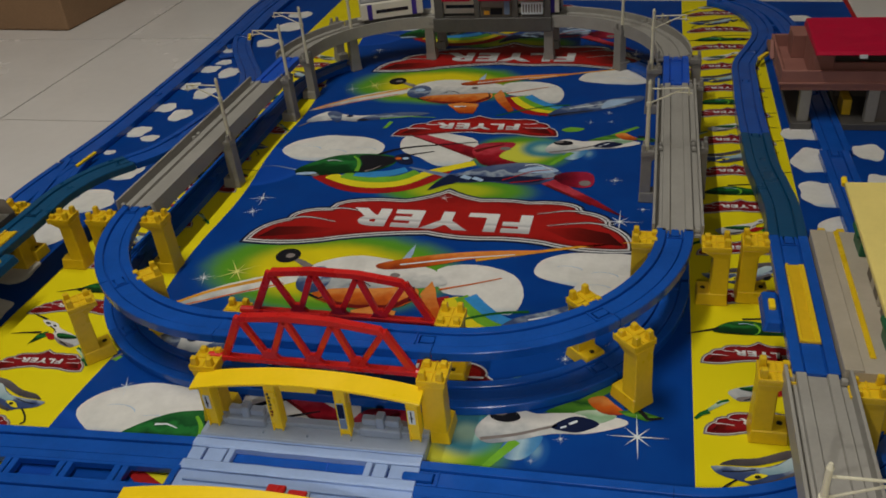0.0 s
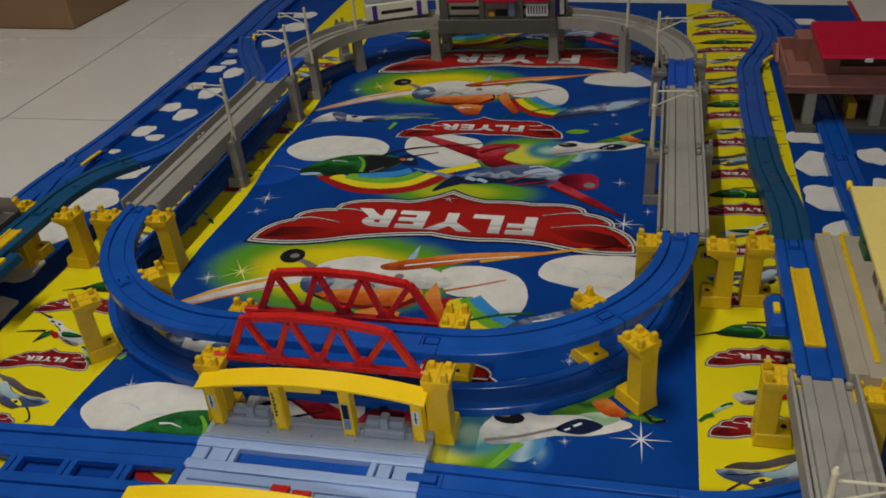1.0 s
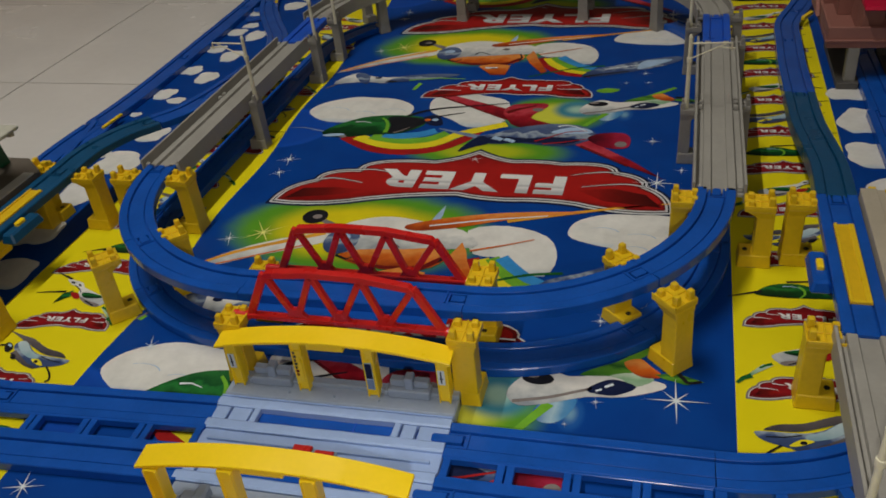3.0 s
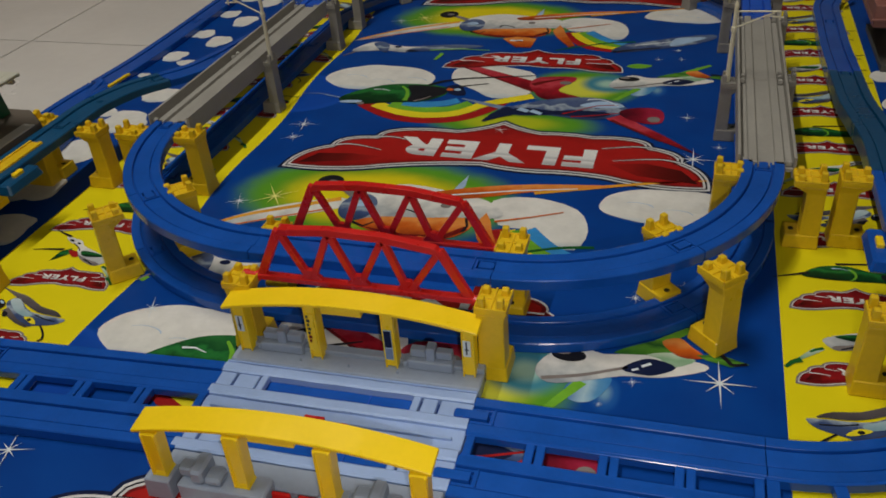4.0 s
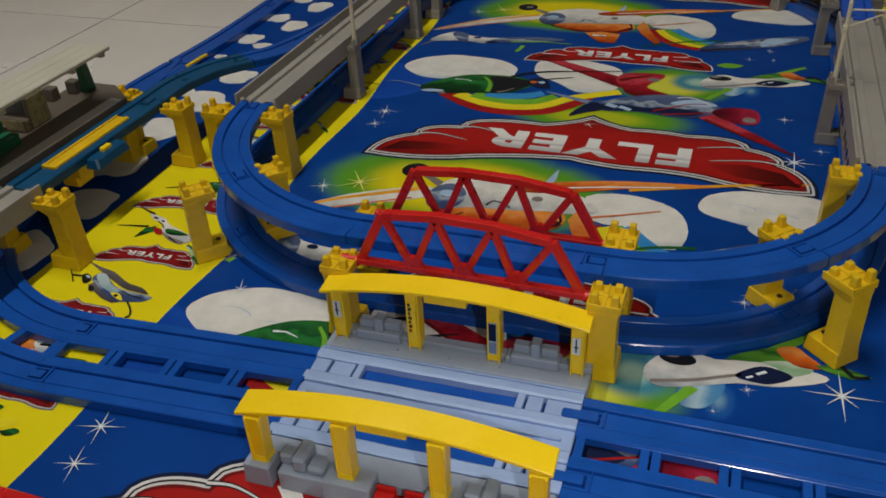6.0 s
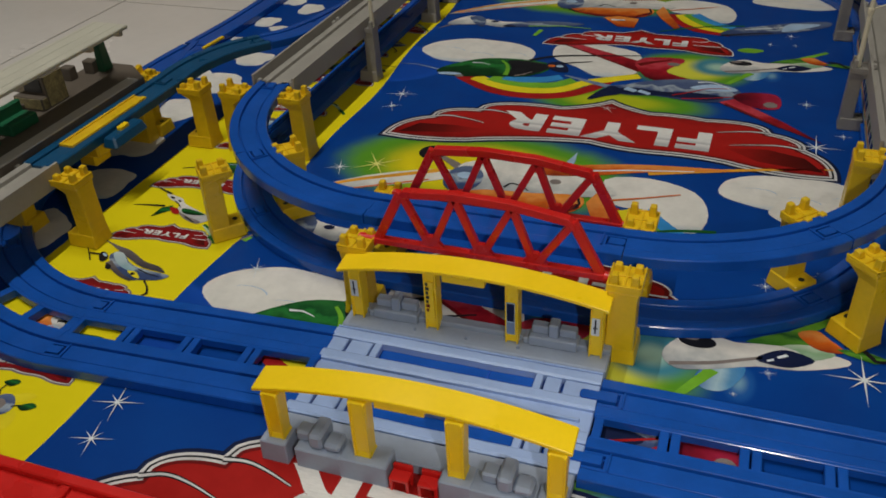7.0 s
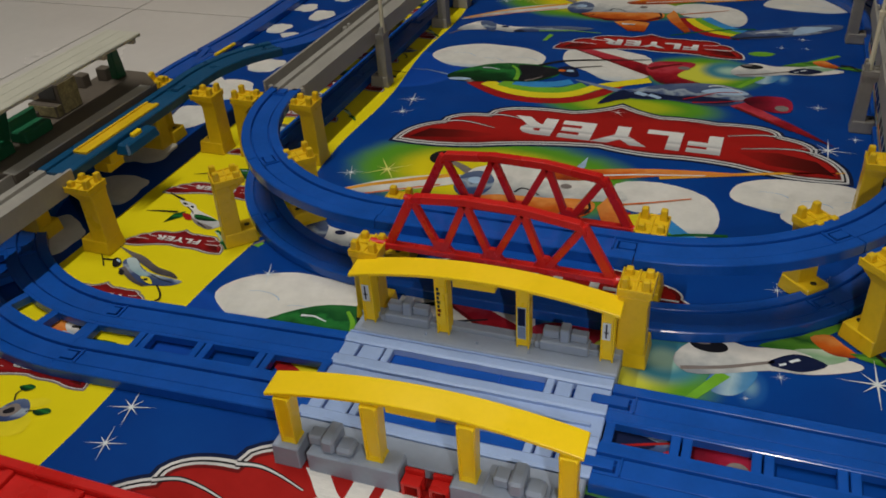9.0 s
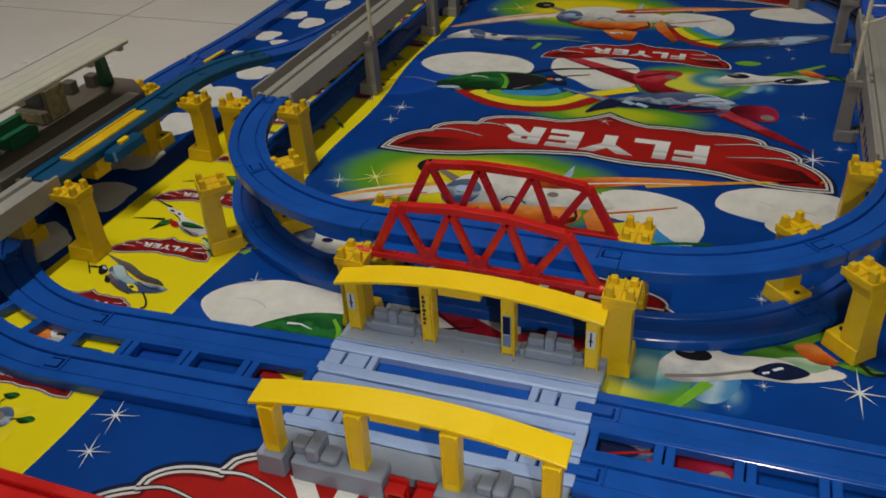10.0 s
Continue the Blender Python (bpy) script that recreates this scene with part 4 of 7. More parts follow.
def stripe_plane(x, y, kind, k=1.0, flip=1):
    ob = new("printed_aeroplane" if kind else "printed_helicopter")
    ob.parent = MAT
    ob.matrix_basis = pose(x, y + (0.018 if kind == 2 else -0.004), 0) @ Matrix.Diagonal((k * flip, k, 1, 1))
    if kind == 0:
        flat("fuselage", [smooth_ring([(-0.040, -0.004), (-0.024, 0.010), (0.000, 0.014), (0.020, 0.008), (0.045, 0.009), (0.058, 0.002), (0.050, -0.006), (0.020, -0.008), (-0.010, -0.010), (-0.036, -0.009)], 3)], GREENART, 4, ob)
        flat("cockpit", [smooth_ring([(0.028, 0.005), (0.046, 0.006), (0.056, 0.000), (0.044, -0.005), (0.030, -0.004)], 3)], INKBLACK, 5, ob)
        flat("cockpit_shine", [oval(0.040, 0.001, 0.004, 0.0015, 10)], INKPALE, 6, ob)
        flat("red_mark", [oval(0.053, -0.001, 0.004, 0.002, 0)], INKRED, 6, ob)
        flat("body_shine", [strip([(-0.014, 0.008), (-0.006, 0.009), (0.002, 0.007)], 0.0016, 0.0006)], INKPALE, 6, ob)
        flat("highlight", [strip(arc(-0.010, 0.000, 0.016, 0.012, -50, 50, 6), 0.001, 0.0035)], INKLEAF, 5, ob)
        flat("rotor_blade", [strip([(-0.066, -0.014), (-0.050, -0.008), (-0.034, -0.002)], 0.001, 0.004), strip([(-0.010, 0.016), (0.030, 0.022), (0.066, 0.020)], 0.003, 0.0015)], INKBLACK, 5, ob)
    elif kind == 1:
        flat("fuselage", [smooth_ring([(-0.048, 0.033), (-0.036, 0.032), (-0.023, 0.028), (-0.015, 0.020), (0.005, 0.012), (0.024, 0.004), (0.030, -0.003), (0.019, -0.013), (0.000, -0.006), (-0.015, 0.005), (-0.021, 0.018), (-0.035, 0.023)], 3)], WHITEART, 4, ob)
        flat("belly", [smooth_ring([(-0.012, 0.003), (0.004, -0.003), (0.022, -0.008), (0.020, -0.013), (0.002, -0.008)], 3)], INKGREY, 4.6, ob)
        flat("wing", [[(-0.037, -0.014), (-0.036, 0.005), (-0.026, 0.013), (-0.022, 0.003)]], GREENART, 5, ob)
        flat("wing_edge", [strip([(-0.071, 0.003), (-0.055, 0.0063), (-0.034, 0.0095)], 0.001, 0.004), strip([(-0.068, 0.044), (-0.056, 0.039), (-0.042, 0.034)], 0.0012, 0.0034)], INKBLACK, 6, ob)
        flat("red_patch", [smooth_ring([(-0.027, 0.0085), (-0.016, 0.0078), (-0.0095, -0.001), (-0.017, -0.0015)], 3)], INKRED, 7, ob)
        flat("canopy", [smooth_ring([(-0.0115, 0.010), (0.004, 0.010), (0.020, 0.005), (0.010, 0.0015), (-0.005, 0.0015)], 3)], GREENART, 6, ob)
        flat("tail", [[(0.0285, -0.0135), (0.038, -0.0137), (0.0600, -0.0389), (0.0526, -0.0337)]], MINTART, 5, ob)
        flat("tail_edge", [strip([(0.048, -0.030), (0.055, -0.034), (0.0605, -0.041)], 0.006, 0.003), strip([(0.030, -0.0125), (0.036, -0.0150), (0.041, -0.0190)], 0.0035, 0.002)], INKGREEN, 6, ob)
        flat("body_mark", [strip([(0.001, -0.0045), (0.0084, -0.0074), (0.0165, -0.0118)], 0.0022, 0.0014), strip([(-0.030, 0.022), (-0.020, 0.016), (-0.014, 0.010)], 0.0012), oval(-0.036, 0.027, 0.004, 0.0016, -20), oval(-0.024, 0.023, 0.003, 0.0014, -30)], INKBLACK, 7, ob)
    else:
        flat("fuselage", [smooth_ring([(-0.032, -0.005), (-0.023, 0.002), (-0.007, -0.011), (0.010, -0.018), (0.044, -0.0205), (0.0484, -0.0237), (0.041, -0.031), (0.022, -0.036), (0.014, -0.038), (-0.008, -0.029), (-0.028, -0.014)], 3)], STEELART, 4, ob)
        flat("far_wing", [smooth_ring([(-0.057, 0.0155), (-0.033, 0.009), (-0.015, 0.005), (0.0095, -0.007), (0.0295, -0.011), (0.0415, -0.0185), (0.033, -0.0185), (0.0126, -0.0165), (-0.012, -0.006), (-0.044, 0.0095)], 3)], BROWNART, 5, ob)
        flat("back", [smooth_ring([(-0.0305, -0.004), (-0.021, -0.0005), (-0.005, -0.014), (0.009, -0.0205), (0.006, -0.026), (-0.0126, -0.0195)], 3)], CYANART, 5.5, ob)
        flat("underside", [strip([(-0.026, -0.018), (-0.012, -0.027), (0.002, -0.0345), (0.016, -0.0385)], 0.007, 0.003)], BROWNART, 6, ob)
        flat("engine", [smooth_ring([(-0.0442, -0.008), (-0.040, -0.0045), (-0.0312, -0.011), (-0.0312, -0.0185), (-0.0368, -0.0185)], 3), smooth_ring([(-0.0256, -0.021), (-0.0185, -0.0235), (-0.0165, -0.029), (-0.0222, -0.0282)], 3)], INKBLACK, 7, ob)
        flat("propeller", [strip([(-0.064, -0.002), (-0.054, -0.012), (-0.046, -0.021)], 0.0010, 0.0016), strip([(-0.055, -0.0105), (-0.048, -0.0098), (-0.041, -0.009)], 0.002, 0.003)], INKBLACK, 8, ob)
        flat("engine_shine", [oval(-0.037, -0.009, 0.004, 0.0015, -30)], INKPALE, 8, ob)
        flat("badge", [smooth_ring([(0.003, -0.0265), (0.0126, -0.0255), (0.0225, -0.0335), (0.0158, -0.0335)], 3)], INKYELLOW, 8, ob)
        flat("badge_mark", [oval(0.0115, -0.0292, 0.0028, 0.0020, -20)], INKBLACK, 8.4, ob)
        flat("wing_edge", [strip([(0.0285, -0.0345), (0.0389, -0.0437), (0.0442, -0.0521), (0.0415, -0.0558)], 0.0018, 0.0022), strip([(0.012, -0.021), (0.026, -0.025), (0.040, -0.0265)], 0.0012)], INKBLACK, 8, ob)


def prints():
    for k in (-1, 0, 1):
        dy = (-0.585, 0.0, 0.597)[k + 1]
        big_banner(0.334 + dy, *((0.016, 0.006) if k < 0 else (0.0, 0.0)))
        orange_plane(dy + 0.020 if k == 0 else dy, 0.014 if k == 0 else 0.0)
        if dy > -0.5:
            small_banner(0.024, 0.622 + dy, 0.52)
        if k < 1:
            green_helicopter(dy if k == 0 else -0.563, 0.0 if k == 0 else 0.018)
            red_plane(dy, 0.0 if k == 0 else -0.005)
            white_plane(dy if k >= 0 else -0.583, 0.0 if k >= 0 else 0.006)
            cloud(-0.185 if k == 0 else -0.172, 0.535 if k == 0 else -0.054, 0.082, 0.044 if k == 0 else 0.039, 2, 0.03)
            cloud(0.242, 0.238 + dy, 0.074, 0.036, 5, 0.03)
            cloud(0.27, 0.205 + dy, 0.055, 0.026, 6, 0.05)
        else:
            cloud(0.235, 0.238 + dy, 0.066, 0.033, 5, 0.05)
        if k == 1:
            green_helicopter(dy)
            red_plane(dy)
            cloud(-0.185, 0.535 + dy, 0.082, 0.044, 2, 0.03)
        grey_plane(dy + 0.035 if k == 0 else dy, 0.010 if k == 0 else 0.0, 0.034 if k == 0 else 0.0)
        stars = [(0.259, 0.348, 0.030, 0), (-0.237, 0.372, 0.022, 10), (-0.236, 0.335, 0.016, 25), (-0.231, 0.174, 0.018, 20),
                 (0.248, 0.457, 0.014, 0), (0.287, 0.381, 0.011, 0), (0.20, 0.645, 0.010, 0), (0.232, 0.648, 0.008, 0), (0.226, 0.085, 0.012, 0)]
        if k >= 0:
            flat("printed_sparkle", [sparkle(-0.194, 0.191 + dy, 0.031, 35)], INKLEMON, 9, MAT)
        flat("printed_sparkle", [sparkle(x, y + dy, r, t) for x, y, r, t in stars if MY0 < y + dy < 1.2 and not (k < 0 and y > 0.3)], INKWHITE, 9, MAT)
    small_banner(0.030, 0.038, 0.52)
    flat("printed_sparkle", [sparkle(0.293, -0.024, 0.029, 3), sparkle(0.226, -0.036, 0.008, 10), sparkle(0.203, -0.066, 0.005, 10), sparkle(-0.222, -0.024, 0.018, 20), sparkle(0.219, 0.075, 0.011, 5), sparkle(0.261, 0.101, 0.008, 5)], INKWHITE, 9, MAT)
    flat("printed_sparkle", [sparkle(-0.236, -0.209, 0.021, 14), sparkle(-0.231, -0.246, 0.018, 14)], INKWHITE, 9, MAT)
    for k in range(-3, 13):
        small_banner(0.4085, 0.0075 + 0.0975 * k, 0.225)
        stripe_plane(0.404, 0.052 + 0.0975 * k, (1, 0, 2)[k % 3], 1.0, -1 if k % 3 != 1 else 1)
    for k in range(-3, 10):
        small_banner(-0.342 - (0.02 if k % 2 else 0.0), 0.003 + 0.0985 * k, 0.215, 3)
        if k == -3:
            continue
        stripe_plane(-0.342, 0.045 + 0.0985 * k, (1, 0, 2)[k % 3], 0.95)
    flat("stripe_tick", [strip([(0.456, 0.300 + 0.0975 * k), (0.468, 0.300 + 0.0975 * k), (0.4780, 0.302 + 0.0975 * k)], 0.0022, 0.0016) for k in range(8)], INKBLACK, 3, MAT)
    flat("printed_chip", [[(-0.263, 0.016), (-0.256, 0.014), (-0.253, 0.022), (-0.259, 0.024)]], INKLEAF, 3, MAT)
    flat("printed_patch", [smooth_ring([(-0.386, -0.150), (-0.372, -0.136), (-0.352, -0.139), (-0.346, -0.152), (-0.366, -0.160)], 3)], ORANGEART, 4.6, MAT)
    flat("printed_patch", [smooth_ring([(-0.360, -0.138), (-0.347, -0.136), (-0.340, -0.150), (-0.350, -0.148)], 3)], WHITEART, 5, MAT)
    leafy = new("printed_aeroplane")
    leafy.parent = MAT
    leafy.location = (-0.322, -0.238, 0)
    flat("cloud", [oval(0.006, -0.014, 0.016, 0.012, 20, 0.05, 24, 3), oval(0.010, 0.012, 0.010, 0.005, 20, 0.05, 24, 4)], INKYELLOW, 2, leafy)
    flat("fuselage", [smooth_ring([(-0.016, -0.010), (-0.010, 0.008), (0.000, 0.012), (0.009, 0.004), (0.009, -0.006), (-0.004, -0.014)], 3)], STEELART, 4, leafy)
    flat("engine", [smooth_ring([(-0.014, -0.004), (-0.006, 0.006), (0.002, 0.002), (0.000, -0.006), (-0.008, -0.009)], 3)], INKGREY, 5, leafy)
    flat("engine_hole", [smooth_ring([(-0.010, -0.004), (-0.005, 0.002), (-0.001, -0.002), (-0.006, -0.006)], 3)], INKBLACK, 6, leafy)
    flat("leaf_wing", [smooth_ring([(-0.018, 0.022), (-0.010, 0.027), (-0.004, 0.025), (-0.009, 0.019)], 3), smooth_ring([(0.013, 0.003), (0.022, 0.009), (0.028, 0.006), (0.020, 0.000)], 3)], GREENART, 5, leafy)
    flat("wing_stem", [strip([(-0.010, 0.008), (-0.014, 0.014), (-0.013, 0.021)], 0.0012), strip([(0.008, 0.001), (0.012, 0.003), (0.015, 0.004)], 0.0012)], INKBLACK, 6, leafy)
    flat("wing_edge", [strip([(-0.010, -0.018), (0.000, -0.026), (0.004, -0.034)], 0.004, 0.002)], INKBLACK, 6, leafy)
    left_clouds = [(-0.553, 0.58, 0.02, 0.021), (-0.518, 0.556, 0.016, 0.012), (-0.555, 0.68, 0.02, 0.019), (-0.511, 0.65, 0.02, 0.024), (-0.558, 0.78, 0.02, 0.018),
                   (-0.512, 0.748, 0.02, 0.026), (-0.494, 0.436, 0.028, 0.024), (-0.539, 0.369, 0.018, 0.014), (-0.496, 0.345, 0.034, 0.034), (-0.56, 0.501, 0.01, 0.008),
                   (-0.502, 0.255, 0.03, 0.036), (-0.548, 0.262, 0.016, 0.012), (-0.496, 0.165, 0.032, 0.034), (-0.478, -0.027, 0.034, 0.036), (-0.477, 0.074, 0.038, 0.03),
                   (-0.56, 0.868, 0.022, 0.018), (-0.51, 0.85, 0.02, 0.026), (-0.56, 0.98, 0.022, 0.02), (-0.5, 1.02, 0.024, 0.024), (-0.49, 1.12, 0.03, 0.03),
                   (-0.495, 1.205, 0.028, 0.022), (-0.545, 0.905, 0.016, 0.014)]
    right_clouds = [(0.512, 0.533, 0.03, 0.036), (0.514, 0.44, 0.034, 0.032), (0.585, 0.563, 0.02, 0.024), (0.53, 0.352, 0.034, 0.036), (0.506, 0.62, 0.03, 0.022),
                    (0.59, 0.47, 0.024, 0.026), (0.53, 0.255, 0.03, 0.03), (0.56, 1.14, 0.026, 0.018), (0.53, 1.02, 0.022, 0.02)]
    for i, (x, y, rx, ry) in enumerate(left_clouds + right_clouds):
        cloud(x, y, rx, ry, 20 + i, 0.085)


prints()

# ---- toy railway: rails ----
ZT = 0.076
RAIL = [(-0.019, -0.0010), (-0.0182, 0.0), (-0.0100, 0.0), (-0.0095, -0.0006), (-0.0093, -0.0036), (-0.0081, -0.0036), (-0.0079, -0.0018), (-0.0074, -0.0014), (0.0074, -0.0014), (0.0079, -0.0018), (0.0081, -0.0036),
        (0.0093, -0.0036), (0.0095, -0.0006), (0.0100, 0.0), (0.0182, 0.0), (0.019, -0.0010), (0.019, -0.0095), (0.0165, -0.0095), (0.0165, -0.0060), (-0.0165, -0.0060), (-0.0165, -0.0095), (-0.019, -0.0095)]
DEEP = [(u, w if w > -0.007 else -0.016) for u, w in RAIL]


def bend(cx, cy, r, a0, a1, z=0.0, n=14, trim=0.0002):
    e = math.degrees(trim / r) * (1 if a1 > a0 else -1)
    a0, a1 = a0 + e, a1 - e
    return [(cx + r * math.cos(radians(a0 + (a1 - a0) * i / n)), cy + r * math.sin(radians(a0 + (a1 - a0) * i / n)), z) for i in range(n + 1)]


def line(x0, y0, x1, y1, z0=0.0, z1=None, trim=0.0002):
    z1 = z0 if z1 is None else z1
    d = Vector((x1 - x0, y1 - y0)).normalized() * trim
    return [(x0 + d.x, y0 + d.y, z0), (x1 - d.x, y1 - d.y, z1)]


def spline(pts, per=6):
    out, n = [], len(pts)
    for i in range(n - 1):
        p0, p1, p2, p3 = (Vector(pts[min(max(i + k, 0), n - 1)]) for k in (-1, 0, 1, 2))
        for s in range(per):
            t = s / per
            out.append(tuple(0.5 * (2 * p1 + (p2 - p0) * t + (2 * p0 - 5 * p1 + 4 * p2 - p3) * t * t + (3 * p1 - p0 - 3 * p2 + p3) * t ** 3)))
    return out + [tuple(pts[-1])]


HALF = RAIL[:8] + [(-0.0058, -0.0014), (-0.0058, -0.0060), (-0.0165, -0.0060), (-0.0165, -0.0095), (-0.019, -0.0095)]
SLOT = 0.0150


def split(path, d):
    """The path cut in two, d before its end."""
    P, left = [Vector(p) for p in path], d
    for i in range(len(P) - 1, 0, -1):
        step = (P[i] - P[i - 1]).length
        if step > left:
            q = P[i] + (P[i - 1] - P[i]) * (left / step)
            return [tuple(p) for p in P[:i]] + [tuple(q)], [tuple(q)] + [tuple(p) for p in P[i:]]
        left -= step
    return path, path


def jointed(g, profile, path):
    """Carries a rail's cross-section along the path, leaving an open slot for the tongue at its end."""
    body, end = split(path, SLOT)
    low = min(w for _, w in profile)
    half = [(u, w if w > -0.007 else low) for u, w in HALF]
    g.sweep(profile, body)
    g.sweep(half, end).sweep([(-u, w) for u, w in half[::-1]], end)
    return g.sweep([(-0.0058, -0.0050), (0.0058, -0.0050), (0.0058, -0.0060), (-0.0058, -0.0060)], end)


def tongue(path, rail, mat, reach=-0.0004):
    """The joint at the end of a rail: a tongue lying in its slot, with a stop bar behind it."""
    a, b = Vector(path[-1]), Vector(path[-2])
    d = (a - b)
    d.z = 0
    d.normalize()
    m = Matrix.Translation(a) @ Matrix(((d.x, -d.y, 0, 0), (d.y, d.x, 0, 0), (0, 0, 1, 0), (0, 0, 0, 1)))
    ring = [(-0.0132, -0.0042), (reach - 0.0016, -0.0042), (reach, -0.0026), (reach, 0.0026), (reach - 0.0016, 0.0042), (-0.0132, 0.0042)]
    part("joint_tongue", Geo().prism(ring, -0.0050, -0.0008 if reach < 0 else 0.0004), mat, rail, bevel=0.0003, at=m)
    part("stop_bar", Geo().box(-0.0186, -0.0172, -0.0078, 0.0078, -0.0012, 0.0002), mat, rail, bevel=0.0002, at=m)


WALL = [(-0.0014, 0.007), (0.0014, 0.007), (0.0014, -0.015), (-0.0014, -0.015)]
GIRDER = [(-0.0238, -0.0052), (-0.0166, -0.0052), (-0.0163, -0.0005), (-0.0158, 0.0), (-0.0086, 0.0), (-0.0081, -0.0005), (-0.0078, -0.0040), (0.0078, -0.0040), (0.0081, -0.0005), (0.0086, 0.0), (0.0158, 0.0),
          (0.0163, -0.0005), (0.0166, -0.0052), (0.0238, -0.0052), (0.0238, -0.0085), (-0.0238, -0.0085)]


def aside(path, d):
    """The path, moved sideways by d."""
    P, out = [Vector(p) for p in path], []
    for i, p in enumerate(P):
        e = P[min(i + 1, len(P) - 1)] - P[max(i - 1, 0)]
        e.z = 0
        e.normalize()
        out.append((p.x + e.y * d, p.y - e.x * d, p.z))
    return out


def rail(path, profile, mat, label, group, name="rail", joint=True):
    g = jointed(Geo(), profile, path) if joint and profile is not GIRDER else Geo().sweep(profile, path)
    if profile is GIRDER:
        ob = solid(name, g, mat, label, "toy rail", group, bevel=0.0)
        for s in (-1, 1):
            part("side_wall", Geo().sweep(WALL, aside(path, s * 0.0252)), mat, ob, bevel=0.0003)
        for e, k in ((0, 1), (-1, -2)):
            a, b = Vector(path[e]), Vector(path[k])
            d = (b - a).normalized()
            for u in (-0.0205, 0.0205):
                c = a + d * 0.006 + Vector((d.y, -d.x, 0)) * u
                part("end_clip", Geo().taper(-0.003, 0.003, -0.0030, 0.0030, -0.004, 0.0006, 0.0006), mat, ob, at=Matrix.Translation(c) @ Matrix.Rotation(math.atan2(d.y, d.x), 4, "Z"))
        return ob
    ob = solid(name, g, mat, label, "toy rail", group, bevel=0.0)
    if joint:
        tongue(path, ob, mat)
    return ob


# the raised oval
R, XE, CY = 0.214, 0.108, 0.214
OVAL = "rails of the raised oval"
YS = (0.210, 0.416, 0.622, 0.732)
blue_curve = "blue plastic curved toy rail resting on yellow piers"
for sx in (-1, 1):
    c = sx * XE
    if sx > 0:
        a = (-90, -45, 0)
    else:
        a = (-90, -135, -180)
    rail(bend(c, CY, R, a[0], a[1], ZT), RAIL, BLUE, blue_curve, OVAL, "curved_rail")
    rail(bend(c, CY, R, a[1], a[2], ZT), RAIL, BLUE, blue_curve, OVAL, "curved_rail")
    x = sx * (XE + R)
    for k in (0, 1):
        x = sx * (XE + R) + (0.0025 if sx > 0 else 0.0)
        rail(line(x, YS[k], x, YS[k + 1], ZT), GIRDER, GREY, "grey plastic girder rail with raised side walls on piers", OVAL, "girder_rail", False)
    rail(line(x, YS[2], x, YS[3], ZT), RAIL, BLUE2, "short bright blue adapter rail between grey girders", OVAL, "short_rail")
    b = (0, 45, 90) if sx > 0 else (180, 135, 90)
    for k in (0, 1):
        rail(bend(c, YS[3], R, b[k], b[k + 1], ZT), GIRDER, GREY, "grey plastic curved girder rail on tall grey piers", OVAL, "curved_girder_rail", False)
rail(line(-XE, 0, XE, 0, ZT), RAIL, BLUE, "blue straight toy rail carried through the red truss bridge", OVAL, "straight_rail")
YF = YS[3] + R
rail(line(-XE, YF, XE, YF, ZT), GIRDER, GREYSIDE, "dark grey girder rail under the toy station", OVAL, "girder_rail", False)

# the oval on the mat
LOW = "rails of the lower oval"
ZL = 0.0105
YLOW = (0.210, 0.426, 0.642, 0.732)
low_label = "blue plastic toy rail lying on the mat under the raised oval"
for sx in (-1, 1):
    c = sx * XE - (0.0 if sx > 0 else 0.0100)
    x = c + sx * R
    a = (-90, -45, 0) if sx > 0 else (-90, -135, -180)
    for k in (0, 1):
        rail(bend(c, CY, R, a[k], a[k + 1], ZL), RAIL, BLUE, low_label, LOW, "curved_rail")
        rail(line(x, YLOW[k], x, YLOW[k + 1], ZL), RAIL, BLUE, low_label, LOW, "straight_rail")
    rail(line(x, YLOW[2], x, YLOW[3], ZL), RAIL, BLUE, low_label, LOW, "short_rail", joint=False)
    b = (0, 45) if sx > 0 else (180, 135)
    rail(bend(c, YLOW[3], R, b[0], b[1], ZL), RAIL, BLUE, low_label, LOW, "curved_rail", joint=False)
rail(line(-XE - 0.0100, 0, XE, 0, ZL), RAIL, BLUE, low_label, LOW, "straight_rail")

# ladder-like double track along the near side
DBL = "double track round the outside"
W2 = 0.030


def ladder(n, length):
    """Cross ties between two rails, with a rim round every window; along x, its middle at the origin."""
    g = Geo()
    for i in range(n + 1):
        x = -length / 2 + length * i / n
        for a, c in ((-0.0072, -0.0007), (0.0007, 0.0072)):
            if -length / 2 <= x + (a + c) / 2 <= length / 2:
                g.box(x + a, x + c, -0.0125, 0.0125, -0.008, -0.001)
    for s in (-1, 1):
        g.box(-length / 2, length / 2, s * 0.0108 - 0.0019, s * 0.0108 + 0.0019, -0.008, -0.0005)
    return g


def double_straight(x0, y0, x1, y1, z=ZL):
    d = Vector((x1 - x0, y1 - y0))
    n = Vector((d.y, -d.x)).normalized() * W2
    ob = thing("double_rail", "blue plastic double toy rail with ladder-like ties on the mat", "toy rail", DBL)
    part("tie_frame", ladder(4, d.length - 0.002), BLUE, ob, bevel=0.0006, at=pose((x0 + x1) / 2, (y0 + y1) / 2, z, 0, 0, math.degrees(math.atan2(d.y, d.x))))
    for s in (-1, 1):
        way = line(x1 + s * n.x, y1 + s * n.y, x0 + s * n.x, y0 + s * n.y, z)
        single = part("single_rail", jointed(Geo(), RAIL, way), BLUE, ob, bevel=0)
        tongue(way, single, BLUE, 0.0135 if x0 > 0 else -0.0004)


